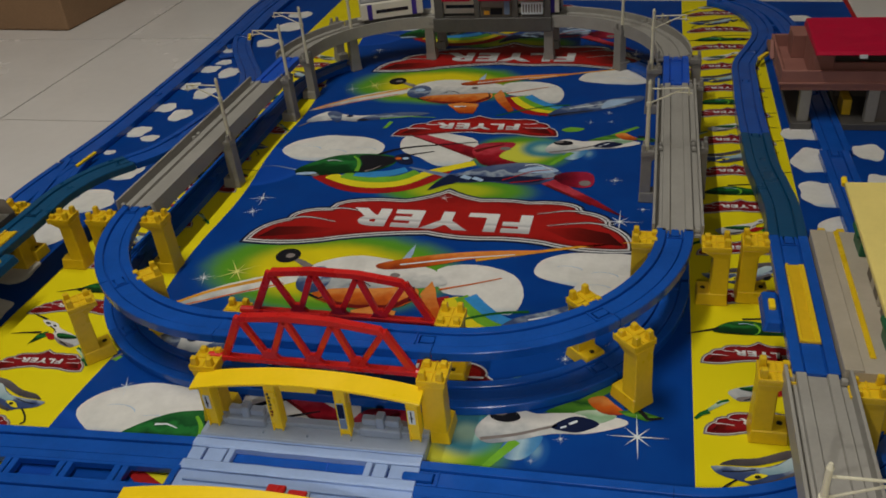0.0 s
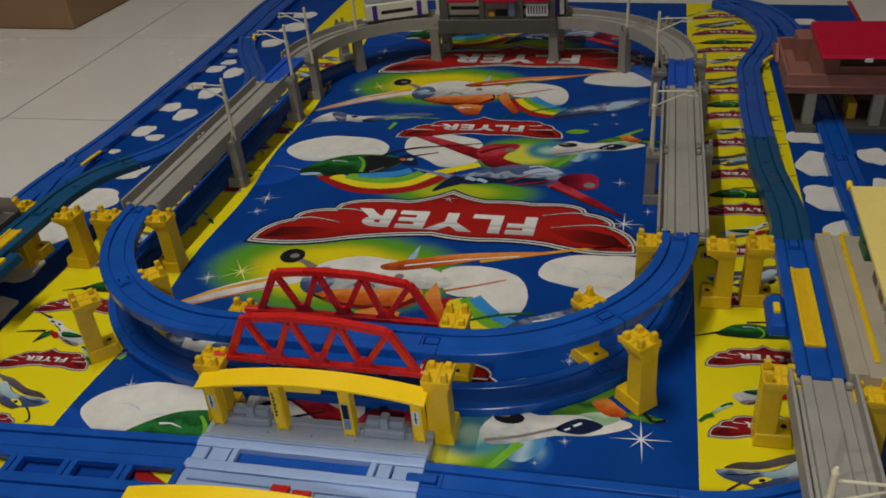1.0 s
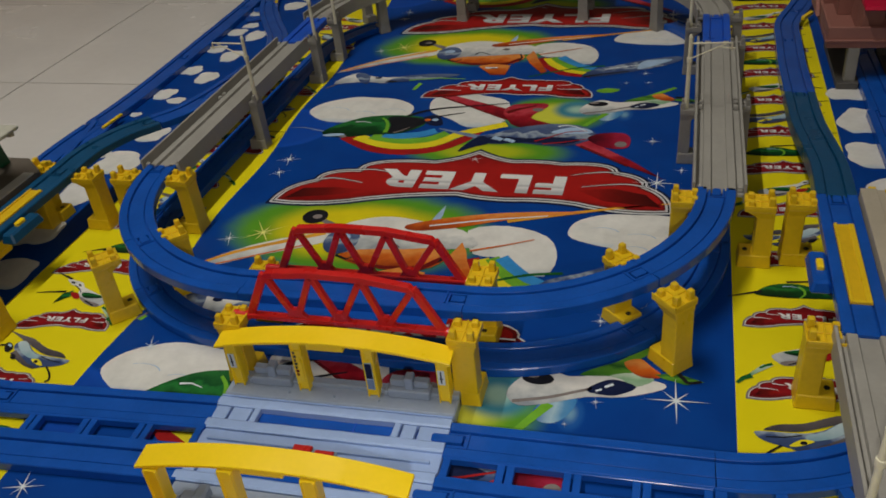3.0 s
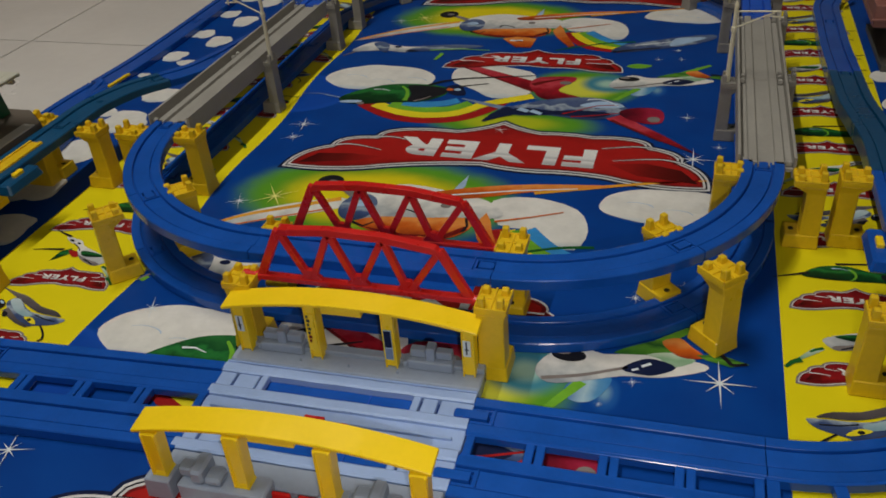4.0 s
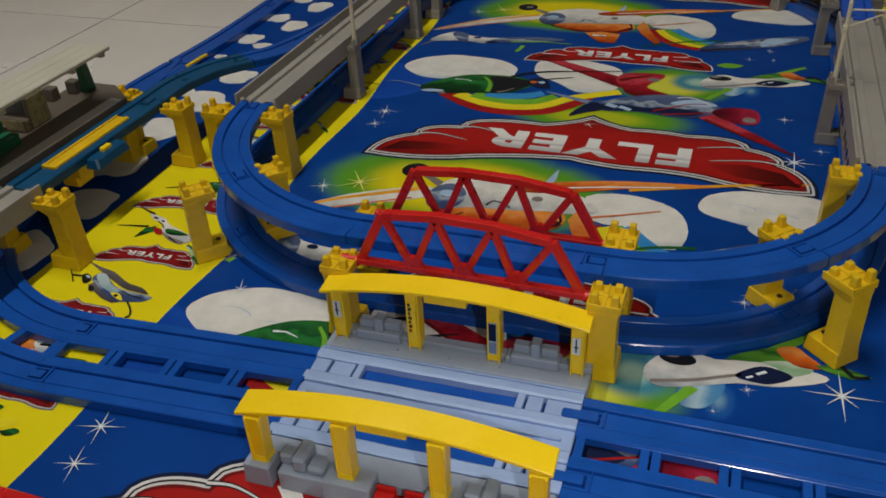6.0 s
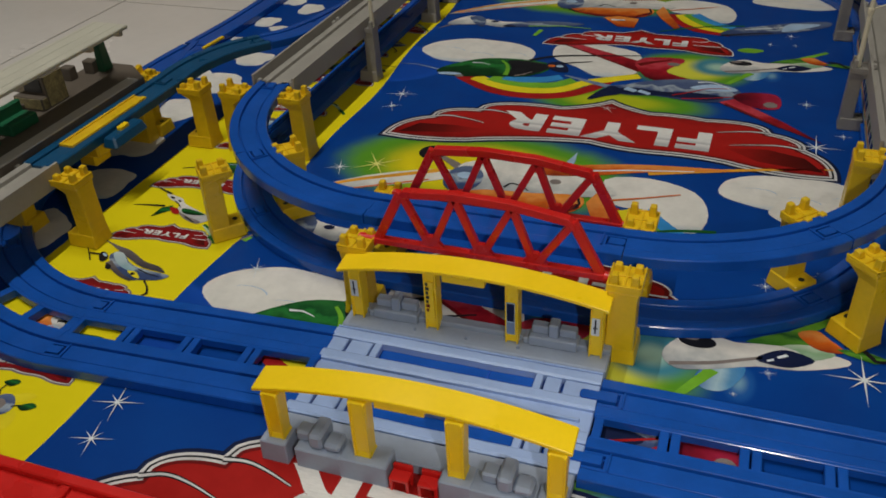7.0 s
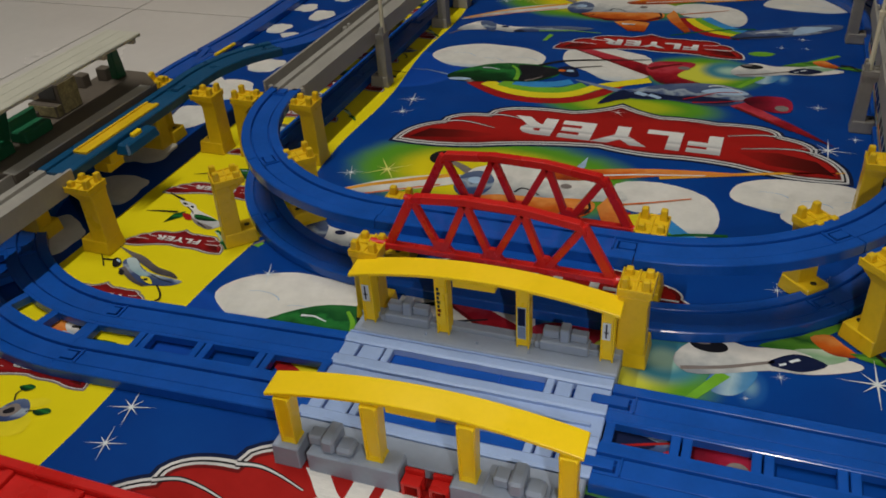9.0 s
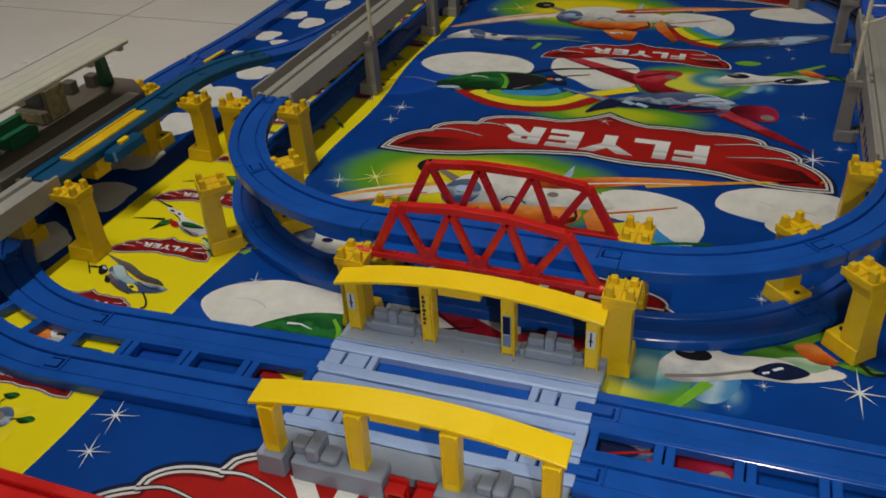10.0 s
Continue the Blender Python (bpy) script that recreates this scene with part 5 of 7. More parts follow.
def double_curve(cx, cy, a0, a1, r=0.246):
    ob = thing("double_curved_rail", "blue plastic double curved toy rail with ladder-like ties on the mat", "toy rail", DBL)
    t = Geo()
    for i in range(5):
        a = a0 + (a1 - a0) * (i + 0.08 * (i == 0) - 0.08 * (i == 4)) / 4
        t.box(r - 0.0125, r + 0.0125, -0.0042, 0.0042, ZL - 0.008, ZL - 0.001, pose(cx, cy, 0, 0, 0, a))
    for s in (-1, 1):
        t.sweep([(-0.0018, -0.008), (-0.0018, -0.0004), (0.0018, -0.0004), (0.0018, -0.008)], bend(cx, cy, r + s * 0.0105, a0, a1, ZL))
    part("tie_frame", t, BLUE, ob, bevel=0)
    for s in (-1, 1):
        way = bend(cx, cy, r + s * W2, a0, a1, ZL)
        tongue(way, part("single_rail", jointed(Geo(), RAIL, way), BLUE, ob, bevel=0), BLUE)


YD = -0.134
double_straight(-0.3275, YD - 0.01573, -0.1030, YD - 0.00285, ZL - 0.0002)
double_straight(0.1115, YD - 0.002, 0.3245, YD + 0.001)
CL, CR = (-0.3235, YD - 0.0155 + 0.246), (0.3245, YD + 0.001 + 0.246)
double_curve(CL[0], CL[1], -90, -135)
double_curve(CL[0], CL[1], -135, -180)
double_curve(CR[0], CR[1], -90, -45)
double_curve(CR[0], CR[1], -45, 0)

# outer lines: left side
OUT = "rails of the outer line"
outer_label = "blue plastic toy rail along the edge of the mat"
xl, yl = CL[0] - 0.246, CL[1]
rail(spline([(xl - W2, yl, ZL), (xl - W2 + 0.004, yl + 0.12, ZL), (-0.602, 0.345, ZL), (-0.5967, 0.44, ZL)]), RAIL, BLUE, outer_label, OUT, "outer_rail")
rail(spline([(xl + W2, yl, ZL + 0.0004), (xl + W2, yl + 0.11, ZL + 0.0004), (-0.560, 0.33, ZL + 0.0004), (-0.588, 0.46, ZL + 0.0004)]), RAIL, BLUE, "bright blue turnout rail running into the outer line", OUT, "turnout_rail")
part("turnout_lever", Geo().box(-0.024, 0.024, -0.0026, 0.0026, 0, 0.0035), SUN, bpy.data.objects["turnout_rail"], "yellow turnout lever", at=pose(-0.568, 0.452, ZL, 0, 0, 86))
left_line = [(-0.5962, 0.446, ZL), (-0.5895, 0.530, ZL), (-0.588, 0.62, ZL), (-0.590, 0.73, ZL), (-0.593, 0.86, ZL), (-0.597, 1.00, ZL), (-0.604, 1.12, ZL), (-0.612, 1.24, ZL), (-0.610, 1.36, ZL)]
rail(spline(left_line[:4]), RAIL, BLUE, outer_label, OUT, "outer_rail")
rail(spline(left_line[3:6]), RAIL, BLUE, outer_label, OUT, "outer_rail")
rail(spline(left_line[5:]), RAIL, BLUE, outer_label, OUT, "outer_rail")
XLS, XRS = -0.450, 0.4345
YLS, YRS = (-0.020, 0.196), (-0.006, 0.210)
slope_l = [(XLS, YLS[1], ZT), (-0.4490, 0.245, ZT), (-0.433, 0.298, 0.0755), (-0.408, 0.339, 0.0735), (-0.388, 0.380, 0.070), (-0.3775, 0.440, 0.0655), (-0.378, 0.53, 0.056),
           (-0.384, 0.63, 0.044), (-0.402, 0.72, 0.0335), (-0.438, 0.80, 0.023), (-0.485, 0.88, 0.014), (-0.535, 0.97, ZL), (-0.562, 1.04, ZL + 0.0004)]
teal_label = "teal plastic toy rail curving off the raised line"
rail(spline(slope_l[:4]), RAIL, TEAL, teal_label, OUT, "raised_curved_rail")
rail(spline(slope_l[3:6]), RAIL, BLUE, "blue plastic raised toy rail bending towards the girders", OUT, "raised_curved_rail")
rail(spline(slope_l[5:9]), RAIL, BLUE, "blue plastic sloping toy rail beside the grey girders", OUT, "slope_rail")
rail(spline(slope_l[8:]), RAIL, BLUE, "blue curved toy rail joining the outer line", OUT, "curved_rail")
rail(spline([(-0.562, 1.045, ZL), (-0.566, 1.12, ZL), (-0.572, 1.20, ZL), (-0.572, 1.32, ZL)]), RAIL, BLUE, outer_label, OUT, "outer_rail", joint=False)
# right side
slope_r = [(XRS, YRS[1], ZT), (0.4375, 0.29, 0.067), (0.4335, 0.36, 0.060), (0.4295, 0.43, 0.052), (0.4300, 0.53, 0.042), (0.4315, 0.66, 0.030), (0.4360, 0.78, 0.020), (0.4405, 0.87, 0.013), (0.462, 0.945, ZL),
           (0.4835, 1.026, ZL), (0.4800, 1.106, ZL), (0.455, 1.185, ZL), (0.405, 1.243, ZL)]
rail(spline(slope_r[:5]), DEEP, TEAL, "teal plastic sloping toy rail coming down to the mat", OUT, "slope_rail")
rail(spline(slope_r[4:7]), DEEP, BLUE, "blue plastic sloping toy rail beside a yellow stripe", OUT, "slope_rail")
rail(spline(slope_r[6:9]), RAIL, BLUE, "blue plastic curved toy rail on the mat", OUT, "curved_rail")
rail(spline(slope_r[8:]), RAIL, BLUE, "blue plastic curved toy rail on the mat", OUT, "curved_rail")
xr, yr = CR[0] + 0.246, CR[1]
for k, (y0, y1) in enumerate(((yr, 0.33), (0.33, 0.546), (0.546, 0.762), (0.762, 0.95))):
    rail(line(xr - W2, y0, xr - W2 - 0.004, y1, ZL), RAIL, BLUE, "blue straight toy rail passing under the toy house", OUT, "straight_rail")
rail(spline([(xr - W2 - 0.004, 0.95, ZL), (0.532, 1.05, ZL), (0.512, 1.15, ZL), (0.47, 1.225, ZL), (0.40, 1.262, ZL)]), RAIL, BLUE, "blue plastic curved toy rail on the mat", OUT, "curved_rail")
for x, y, a in ((0.500, 1.015, 78), (0.497, 1.075, 95), (0.482, 1.135, 115), (0.456, 1.180, 128)):
    part("cross_tie", Geo().box(-0.004, 0.004, -0.014, 0.014, ZL - 0.008, ZL - 0.0015), BLUE, bpy.data.objects["curved_rail"], bevel=0, at=pose(x, y, 0, 0, 0, a))
part("turnout_lever", Geo().box(-0.014, 0.014, -0.003, 0.003, 0, 0.006), SUN, bpy.data.objects["curved_rail"], "yellow turnout lever", at=pose(0.515, 0.985, ZL, 0, 0, 100))
part("turnout_lever", Geo().box(-0.016, 0.016, -0.003, 0.003, 0, 0.006), SUN, bpy.data.objects["curved_rail"], "yellow turnout lever", at=pose(0.474, 0.90, ZL, 0, 0, 60))
for x, y, a in ((-0.545, 0.930, 20), (-0.553, 0.985, 10), (-0.560, 1.035, 5)):
    part("cross_tie", Geo().box(-0.020, 0.020, -0.004, 0.004, ZL - 0.008, ZL - 0.0016), BLUE, bpy.data.objects["outer_rail"], bevel=0, at=pose(x, y, 0, 0, 0, a))
part("turnout_lever", Geo().box(-0.014, 0.014, -0.003, 0.003, 0, 0.006), SUN, bpy.data.objects["outer_rail"], "yellow turnout lever", at=pose(-0.538, 1.02, ZL, 0, 0, 110))


def stop_rail(x, y0, y1, mat, sx):
    """A straight rail with a long yellow stop plate and a lever box on one side."""
    ob = rail(line(x, y0, x, y1, ZT), RAIL, mat, "blue straight toy rail with a yellow stop plate", OUT, "stop_rail")
    plate = part("stop_plate", Geo().box(x - 0.0088, x + 0.0088, y0 + 0.040, y1 - 0.055, ZT - 0.0016, ZT + 0.0002), AMBER, ob, "yellow stop plate", bevel=0.0003)
    for u, w, top in ((-0.0073, 0.0013, 0.0018), (0.0060, 0.0026, 0.0014)):
        part("plate_rim", Geo().box(x + u - w, x + u + w, y0 + 0.040, y1 - 0.055, ZT + 0.0002, ZT + top), YELLOW, plate, bevel=0.0004)
    part("plate_end", Geo().box(x - 0.0058, x + 0.0032, y0 + 0.0400, y0 + 0.0440, ZT + 0.0002, ZT + 0.0012), YELLOW, plate, bevel=0.0003)
    bx = x + sx * 0.0265
    part("lever_box", Geo().taper(bx - 0.0095, bx + 0.0095, y0 + 0.068, y0 + 0.122, ZT - 0.015, ZT - 0.003, 0.003), mat, ob, bevel=0.002)
    part("lever", Geo().box(bx - 0.003, bx + 0.003, y0 + 0.088, y0 + 0.102, ZT - 0.004, ZT + 0.001), SUN, ob, "yellow lever", bevel=0.001)
    return ob


left_stop = stop_rail(XLS, *YLS, TEAL, 1)
part("switch_arm", Geo().box(-0.472, -0.446, 0.054, 0.086, 0.044, ZT - 0.0092).box(-0.478, -0.456, 0.057, 0.083, 0.031, 0.044), YELLOW, left_stop, "yellow switch arm", bevel=0.002)
stop_rail(XRS, *YRS, BLUE, -1)
for x, y in ((XLS, YLS[0]), (XRS, YRS[0])):
    rail(line(x, y - 0.216, x, y, ZT), GIRDER, GREY, "grey plastic girder rail with raised side walls on yellow piers", OUT, "girder_rail", False)
    rail(line(x, y - 0.432, x, y - 0.216, ZT), GIRDER, GREY, "grey plastic girder rail with raised side walls on yellow piers", OUT, "girder_rail", False)


# ---- piers ----
def pier(mat, label, group, at, h=0.0665, slim=1.0):
    """A pier whose head reaches forward (+x) to the rail; its foot stands at the origin."""
    p = thing("pier", label, "pier", group, at=at)
    part("foot", Geo().taper(-0.0165, 0.0215, -0.0150, 0.0150, 0, 0.0145, 0.0016), mat, p, bevel=0.0012)
    col = Geo().add([(-0.0155, -0.0125, 0.013), (0.0050, -0.0125, 0.013), (0.0050, 0.0125, 0.013), (-0.0155, 0.0125, 0.013),
                     (-0.0145, -0.0120, h - 0.0075), (0.0050, -0.0120, h - 0.0075), (0.0050, 0.0120, h - 0.0075), (-0.0145, 0.0120, h - 0.0075),
                     (-0.0145, -0.0136, h), (0.0175, -0.0136, h), (0.0175, 0.0136, h), (-0.0145, 0.0136, h)],
                    [(3, 2, 1, 0), (0, 1, 5, 4), (1, 2, 6, 5), (2, 3, 7, 6), (3, 0, 4, 7), (4, 5, 9, 8), (5, 6, 10, 9), (6, 7, 11, 10), (7, 4, 8, 11), (8, 9, 10, 11)])
    part("column", col, mat, p, bevel=0.0010)
    head = Geo().box(-0.0150, 0.0190, -0.0150, 0.0150, h, h + 0.0055)
    part("head_plate", head, mat, p, bevel=0.0008)
    rim = Geo()
    for x0, x1, y0, y1 in ((-0.0150, 0.0190, -0.0010, 0.0010), (-0.0150, 0.0190, -0.0150, -0.0134), (-0.0150, 0.0190, 0.0134, 0.0150), (0.0010, 0.0028, -0.0150, 0.0150), (-0.0150, -0.0134, -0.015, 0.015)):
        rim.box(x0, x1, y0, y1, h + 0.0050, h + 0.0068)
    part("head_rim", rim, mat, p, bevel=0.0004)
    for x, y, t in ((-0.0098, -0.0088, 0.0150), (-0.0098, 0.0088, 0.0150), (0.0120, -0.0088, 0.0112), (0.0120, 0.0088, 0.0112)):
        part("stud", Geo().taper(x - 0.0037, x + 0.0037, y - 0.0037, y + 0.0037, h + 0.005, h + t, 0.0006), mat, p, bevel=0.0008)
    # solid black plug in place of the shade inside the peg hole
    part("peg_hole", Geo().rod((0.0130, 0, 0.0105), (0.0130, 0, 0.0149), 0.0030, 0.0030, 12), BLACK, p, "black disc for the shade of a round peg hole", bevel=0)
    if slim < 1:
        for o in p.children:
            for v in o.data.vertices:
                v.co.x, v.co.y = (v.co.x - 0.004) * slim + 0.004, v.co.y * slim
    return p


YP, GP = "yellow piers", "grey piers"
first = pier(YELLOW, "yellow plastic pier with studded head standing on the mat", YP, pose(0.288, 0.024, 0, 0, 0, 135) @ Matrix.Diagonal((1, 1, 1.05, 1)), slim=0.87)
spots = [(0.237, 0.082, -45), (-0.283, 0.021, 45), (-0.231, 0.077, 225),
         (-0.362, 0.190, 0), (-0.285, 0.192, 180), (0.290, 0.198, 0), (0.366, 0.196, 180),
         (0.402, 0.203, 0), (-0.410, 0.188, 180), (-0.492, 0.200, 0), (0.401, -0.004, 0), (0.474, -0.016, 180), (-0.405, -0.026, 180), (-0.492, -0.022, 0),
         (0.400, -0.220, 0), (0.474, -0.220, 180), (-0.407, -0.240, 180)]
for x, y, a in spots:
    copy_thing(first, pose(x, y, 0, 0, 0, a) @ Matrix.Diagonal((1, 1, 1 / 1.05, 1)))
for x, y, a, tall in ((-0.102, -0.046, 90, 0.955), (0.116, -0.043, 90, 1.0), (-0.112, 0.040, -90, 0.86), (0.114, 0.042, -90, 1.0)):
    tagged(copy_thing(first, pose(x, y, 0, 0, 0, a) @ Matrix.Diagonal((1, 1, tall / 1.05, 1))), "yellow plastic pier holding a corner of the red truss bridge")
gfirst = pier(GREYSIDE, "grey plastic pier with studded head under the girder rails", GP, pose(-0.293, 0.410, 0, 0, 0, 180), slim=0.68)
for x, y, a in ((-0.294, 0.640, 180), (-0.293, 0.735, 180), (0.290, 0.410, 0), (0.290, 0.690, 0), (0.354, 0.424, 180), (0.354, 0.622, 180), (0.354, 0.732, 180),
                (-0.256, 0.868, 135), (-0.303, 0.922, -45), (0.234, 0.874, 45), (0.303, 0.918, 225), (-0.120, 0.928, 90), (0.103, 0.926, 90), (-0.114, 0.990, -90), (0.106, 0.990, -90)):
    copy_thing(gfirst, pose(x, y, 0, 0, 0, a))


# ---- catenary masts ----
def mast(at):
    m = thing("catenary_mast", "thin cream catenary mast with a bracket arm on a pier", "mast", "catenary masts", at=at)
    part("pole", Geo().rod((0, 0, 0), (0, 0, 0.094), 0.0030, 0.0022, 12), CREAM, m, bevel=0.0004)
    part("collar", Geo().rod((0, 0, 0.064), (0, 0, 0.070), 0.0034, 0.0034, 12), CREAM, m, bevel=0.0004)
    part("cap", Geo().rod((0, 0, 0.094), (0, 0, 0.098), 0.0026, 0.0012, 12), CREAM, m, bevel=0)
    part("arm", Geo().rod((0, 0, 0.087), (0.046, 0, 0.088), 0.0011, 0.0010, 8), CREAM, m, bevel=0)
    part("brace", Geo().rod((0, 0, 0.068), (0.040, 0, 0.087), 0.0010, 0.0009, 8), CREAM, m, bevel=0)
    g = Geo().rod((0.030, 0, 0.083), (0.050, 0, 0.0815), 0.0010, 0.0010, 8).rod((0.046, 0, 0.088), (0.046, 0, 0.079), 0.0010, 0.0010, 8)
    part("wire_holder", g, CREAM, m, bevel=0)
    return m


m0 = mast(pose(-0.288, 0.410, 0.0665, 0, 0, 180))
for x, y, a in ((-0.288, 0.636, 180), (-0.288, 0.726, 180), (0.288, 0.410, 0), (0.288, 0.688, 0), (-0.252, 0.864, 135), (0.236, 0.870, 45), (0.404, -0.200, 0)):
    copy_thing(m0, pose(x, y, 0.0665 if y > 0 else ZT - 0.004, 0, 0, a))


# ---- red truss bridge ----
def truss_bridge():
    b = thing("truss_bridge", "red plastic truss bridge on yellow piers over the double track", "bridge", at=pose(0.003, 0, 0))
    low = (-0.043, -0.001, 0.042)
    zb, zt = 0.0665, 0.1155
    # added plate, standing in for the shaded blue band beside the rail
    part("deck", Geo().box(-0.092, 0.092, -0.0335, 0.0315, zb - 0.0022, zb - 0.0003), BLUE, b, "added blue plate closing the gap under the rail", bevel=0.0005)
    for y in (-0.0375, 0.0355):
        def bar(a, c, w=0.0058, t=0.0052):
            a, c = Vector(a), Vector(c)
            d = c - a
            m = Matrix.Translation((a.x, y, a.y)) @ Matrix.Rotation(-math.atan2(d.y, d.x), 4, "Y")
            return Geo().box(0, d.length, -t / 2, t / 2, -w / 2, w / 2, m)
        side = new("side_frame")
        side.parent = b
        tops = [(-0.066, zt), (-0.022, zt + 0.0035), (0.024, zt + 0.0025), (0.070, zt - 0.004)]
        g = Geo()
        outline = [(-0.069, zt - 0.003), (-0.064, zt + 0.0028), (-0.022, zt + 0.0066), (0.024, zt + 0.0055), (0.068, zt - 0.001), (0.073, zt - 0.007)]
        inner = [(x, z - 0.0068) for x, z in outline]
        pts = outline + inner[::-1]
        n = len(pts)
        g.add([(x, y - 0.0036, z) for x, z in pts] + [(x, y + 0.0036, z) for x, z in pts], [tuple(range(n)), tuple(range(2 * n - 1, n - 1, -1))] + [(i, (i + 1) % n, n + (i + 1) % n, n + i) for i in range(n)])
        part("top_chord", g, RED, side, bevel=0.0006)
        part("bottom_chord", Geo().box(-0.093, 0.097, y - 0.0036, y + 0.0036, zb - 0.0022, zb + 0.0035), RED, side, bevel=0.0008)
        for a, c in (((-0.090, zb), (-0.066, zt)), ((0.094, zb), (0.070, zt - 0.004))):
            part("end_post", bar(a, c, 0.0075), RED, side, bevel=0.0007)
        for i in range(3):
            part("diagonal", bar((tops[i][0], tops[i][1] - 0.002), (low[i], zb)), RED, side, bevel=0.0006)
            part("diagonal", bar((low[i], zb), (tops[i + 1][0], tops[i + 1][1] - 0.002)), RED, side, bevel=0.0006)
            x = low[i]
            part("gusset", Geo().add([(x - 0.0105, y - 0.0024, zb + 0.003), (x + 0.0105, y - 0.0024, zb + 0.003), (x + 0.0025, y - 0.0024, zb + 0.0125), (x - 0.0025, y - 0.0024, zb + 0.0125),
                                      (x - 0.0105, y + 0.0024, zb + 0.003), (x + 0.0105, y + 0.0024, zb + 0.003), (x + 0.0025, y + 0.0024, zb + 0.0125), (x - 0.0025, y + 0.0024, zb + 0.0125)],
                                     [(0, 1, 2, 3), (7, 6, 5, 4), (0, 4, 5, 1), (1, 5, 6, 2), (2, 6, 7, 3), (3, 7, 4, 0)]), RED, side, bevel=0.0003)
        for s, x in ((-1, -0.093), (1, 0.097)):
            part("lug", Geo().rod((x - s * 0.002, y, zb - 0.0005), (x + s * 0.014, y, zb - 0.0005), 0.0046, 0.0046, 14), RED, side, bevel=0.0006)


truss_bridge()


# ---- crossing platform with two arched yellow roofs ----
def crossing_platform():
    p = thing("platform_rail", "pale blue plastic double track piece with grey platforms", "toy platform", at=pose(0, 0, 0, 0, 0, 1.2))
    for yc in (YD + W2, YD - W2):
        for s in (-1, 1):
            y0 = yc + s * 0.0135
            g = Geo().sweep([(-0.0055, -0.008), (-0.0055, -0.0012), (-0.0035, 0.0), (0.0035, 0.0), (0.0055, -0.0012), (0.0055, -0.008)],
                            [(-0.1085 + 0.217 * i / 24, y0 + 0.0002 * math.sin(i * 1.1 + s), ZL) for i in range(25)])
            part("side_band", g, LIGHTBLUE, p, bevel=0)
        part("track_bed", Geo().box(-0.107, 0.107, yc - 0.0085, yc + 0.0085, 0.001, 0.0032), BLUE, p, "blue bed between the rails", bevel=0)
        for x0, x1 in ((-0.1085, -0.094), (-0.0915, -0.073), (0.068, 0.080), (0.0825, 0.1085)):
            part("end_plate", Geo().box(x0, x1, yc - 0.0078, yc + 0.0078, 0.0032, ZL - 0.0018), LIGHTBLUE, p, bevel=0.0007)
        for x in (-0.0680, 0.0630):
            part("cross_rib", Geo().box(x - 0.0030, x + 0.0030, yc - 0.0082, yc + 0.0082, 0.0032, ZL - 0.001), LIGHTBLUE, p, bevel=0.0007)
        part("bed_joint", Geo().box(0.0235, 0.0242, yc - 0.0078, yc + 0.0078, 0.0032, 0.0040), BLUE2, p, bevel=0)
    part("middle_band", Geo().box(-0.1085, 0.1085, YD - 0.0115, YD + 0.0115, 0.001, ZL - 0.0035), LIGHTBLUE, p, bevel=0.0008)
    part("middle_rib", Geo().box(-0.100, 0.100, YD - 0.0014, YD + 0.0014, ZL - 0.004, ZL - 0.001), LIGHTBLUE, p, bevel=0.0005)
    red = part("switch_box", Geo().box(-0.019, 0.021, YD - 0.0125, YD + 0.0015, ZL - 0.004, ZL - 0.0016), SLATE, p, "slate grey recess with two red blocks", bevel=0.0006)
    for x0, x1, y1, z1 in ((-0.018, -0.001, YD + 0.001, ZL + 0.0014), (0.002, 0.019, YD - 0.002, ZL + 0.0006)):
        part("red_block", Geo().box(x0, x1, YD - 0.0120, y1, ZL - 0.0016, z1), RED, red, "small red plastic block", bevel=0.001)
    # far kerb
    kf = Geo().box(-0.106, 0.110, YD + 0.0505, YD + 0.0775, 0.0, 0.0125)
    part("platform_deck", kf, SLATE, p, "slate grey platform", bevel=0.0012)
    part("back_ledge", Geo().box(-0.106, 0.110, YD + 0.0690, YD + 0.0780, 0.0, 0.0165), SLATE, p, bevel=0.0008)
    for x in (-0.064, 0.066):
        g = Geo().box(x - 0.019, x + 0.019, YD + 0.0640, YD + 0.0770, 0.0125, 0.0215).box(x - 0.0175, x - 0.004, YD + 0.0690, YD + 0.0770, 0.0215, 0.0290).box(x + 0.004, x + 0.0175, YD + 0.0690, YD + 0.0770, 0.0215, 0.0290).box(x - 0.0038, x + 0.0038, YD + 0.0665, YD + 0.0775, 0.0125, 0.0335).box(x - 0.0235, x - 0.019, YD + 0.0650, YD + 0.0770, 0.0125, 0.0185)
        part("bench_block", g, SLATE, p, "slate grey moulded bench", bevel=0.0010)
    for x in (-0.045, -0.002, 0.040):
        part("deck_stud", Geo().rod((x, YD + 0.058, 0.0125), (x, YD + 0.058, 0.0150), 0.0012, 0.0009, 8), SLATE, p, bevel=0)
    part("platform_step", Geo().box(-0.1085, 0.1085, YD + 0.0493, YD + 0.0510, 0.001, 0.0105), LIGHTBLUE, p, bevel=0.0004)
    # near kerb
    part("platform_deck", Geo().box(-0.104, 0.107, YD - 0.072, YD - 0.0505, 0.0, 0.0105), SLATE, p, "slate grey platform", bevel=0.0012)
    for x0, x1 in ((-0.0790, -0.0115), (0.0245, 0.0885)):
        part("front_wall", Geo().box(x0, x1, YD - 0.0880, YD - 0.0700, 0.0, 0.0176), SLATE, p, "slate grey moulded wall", bevel=0.0008)
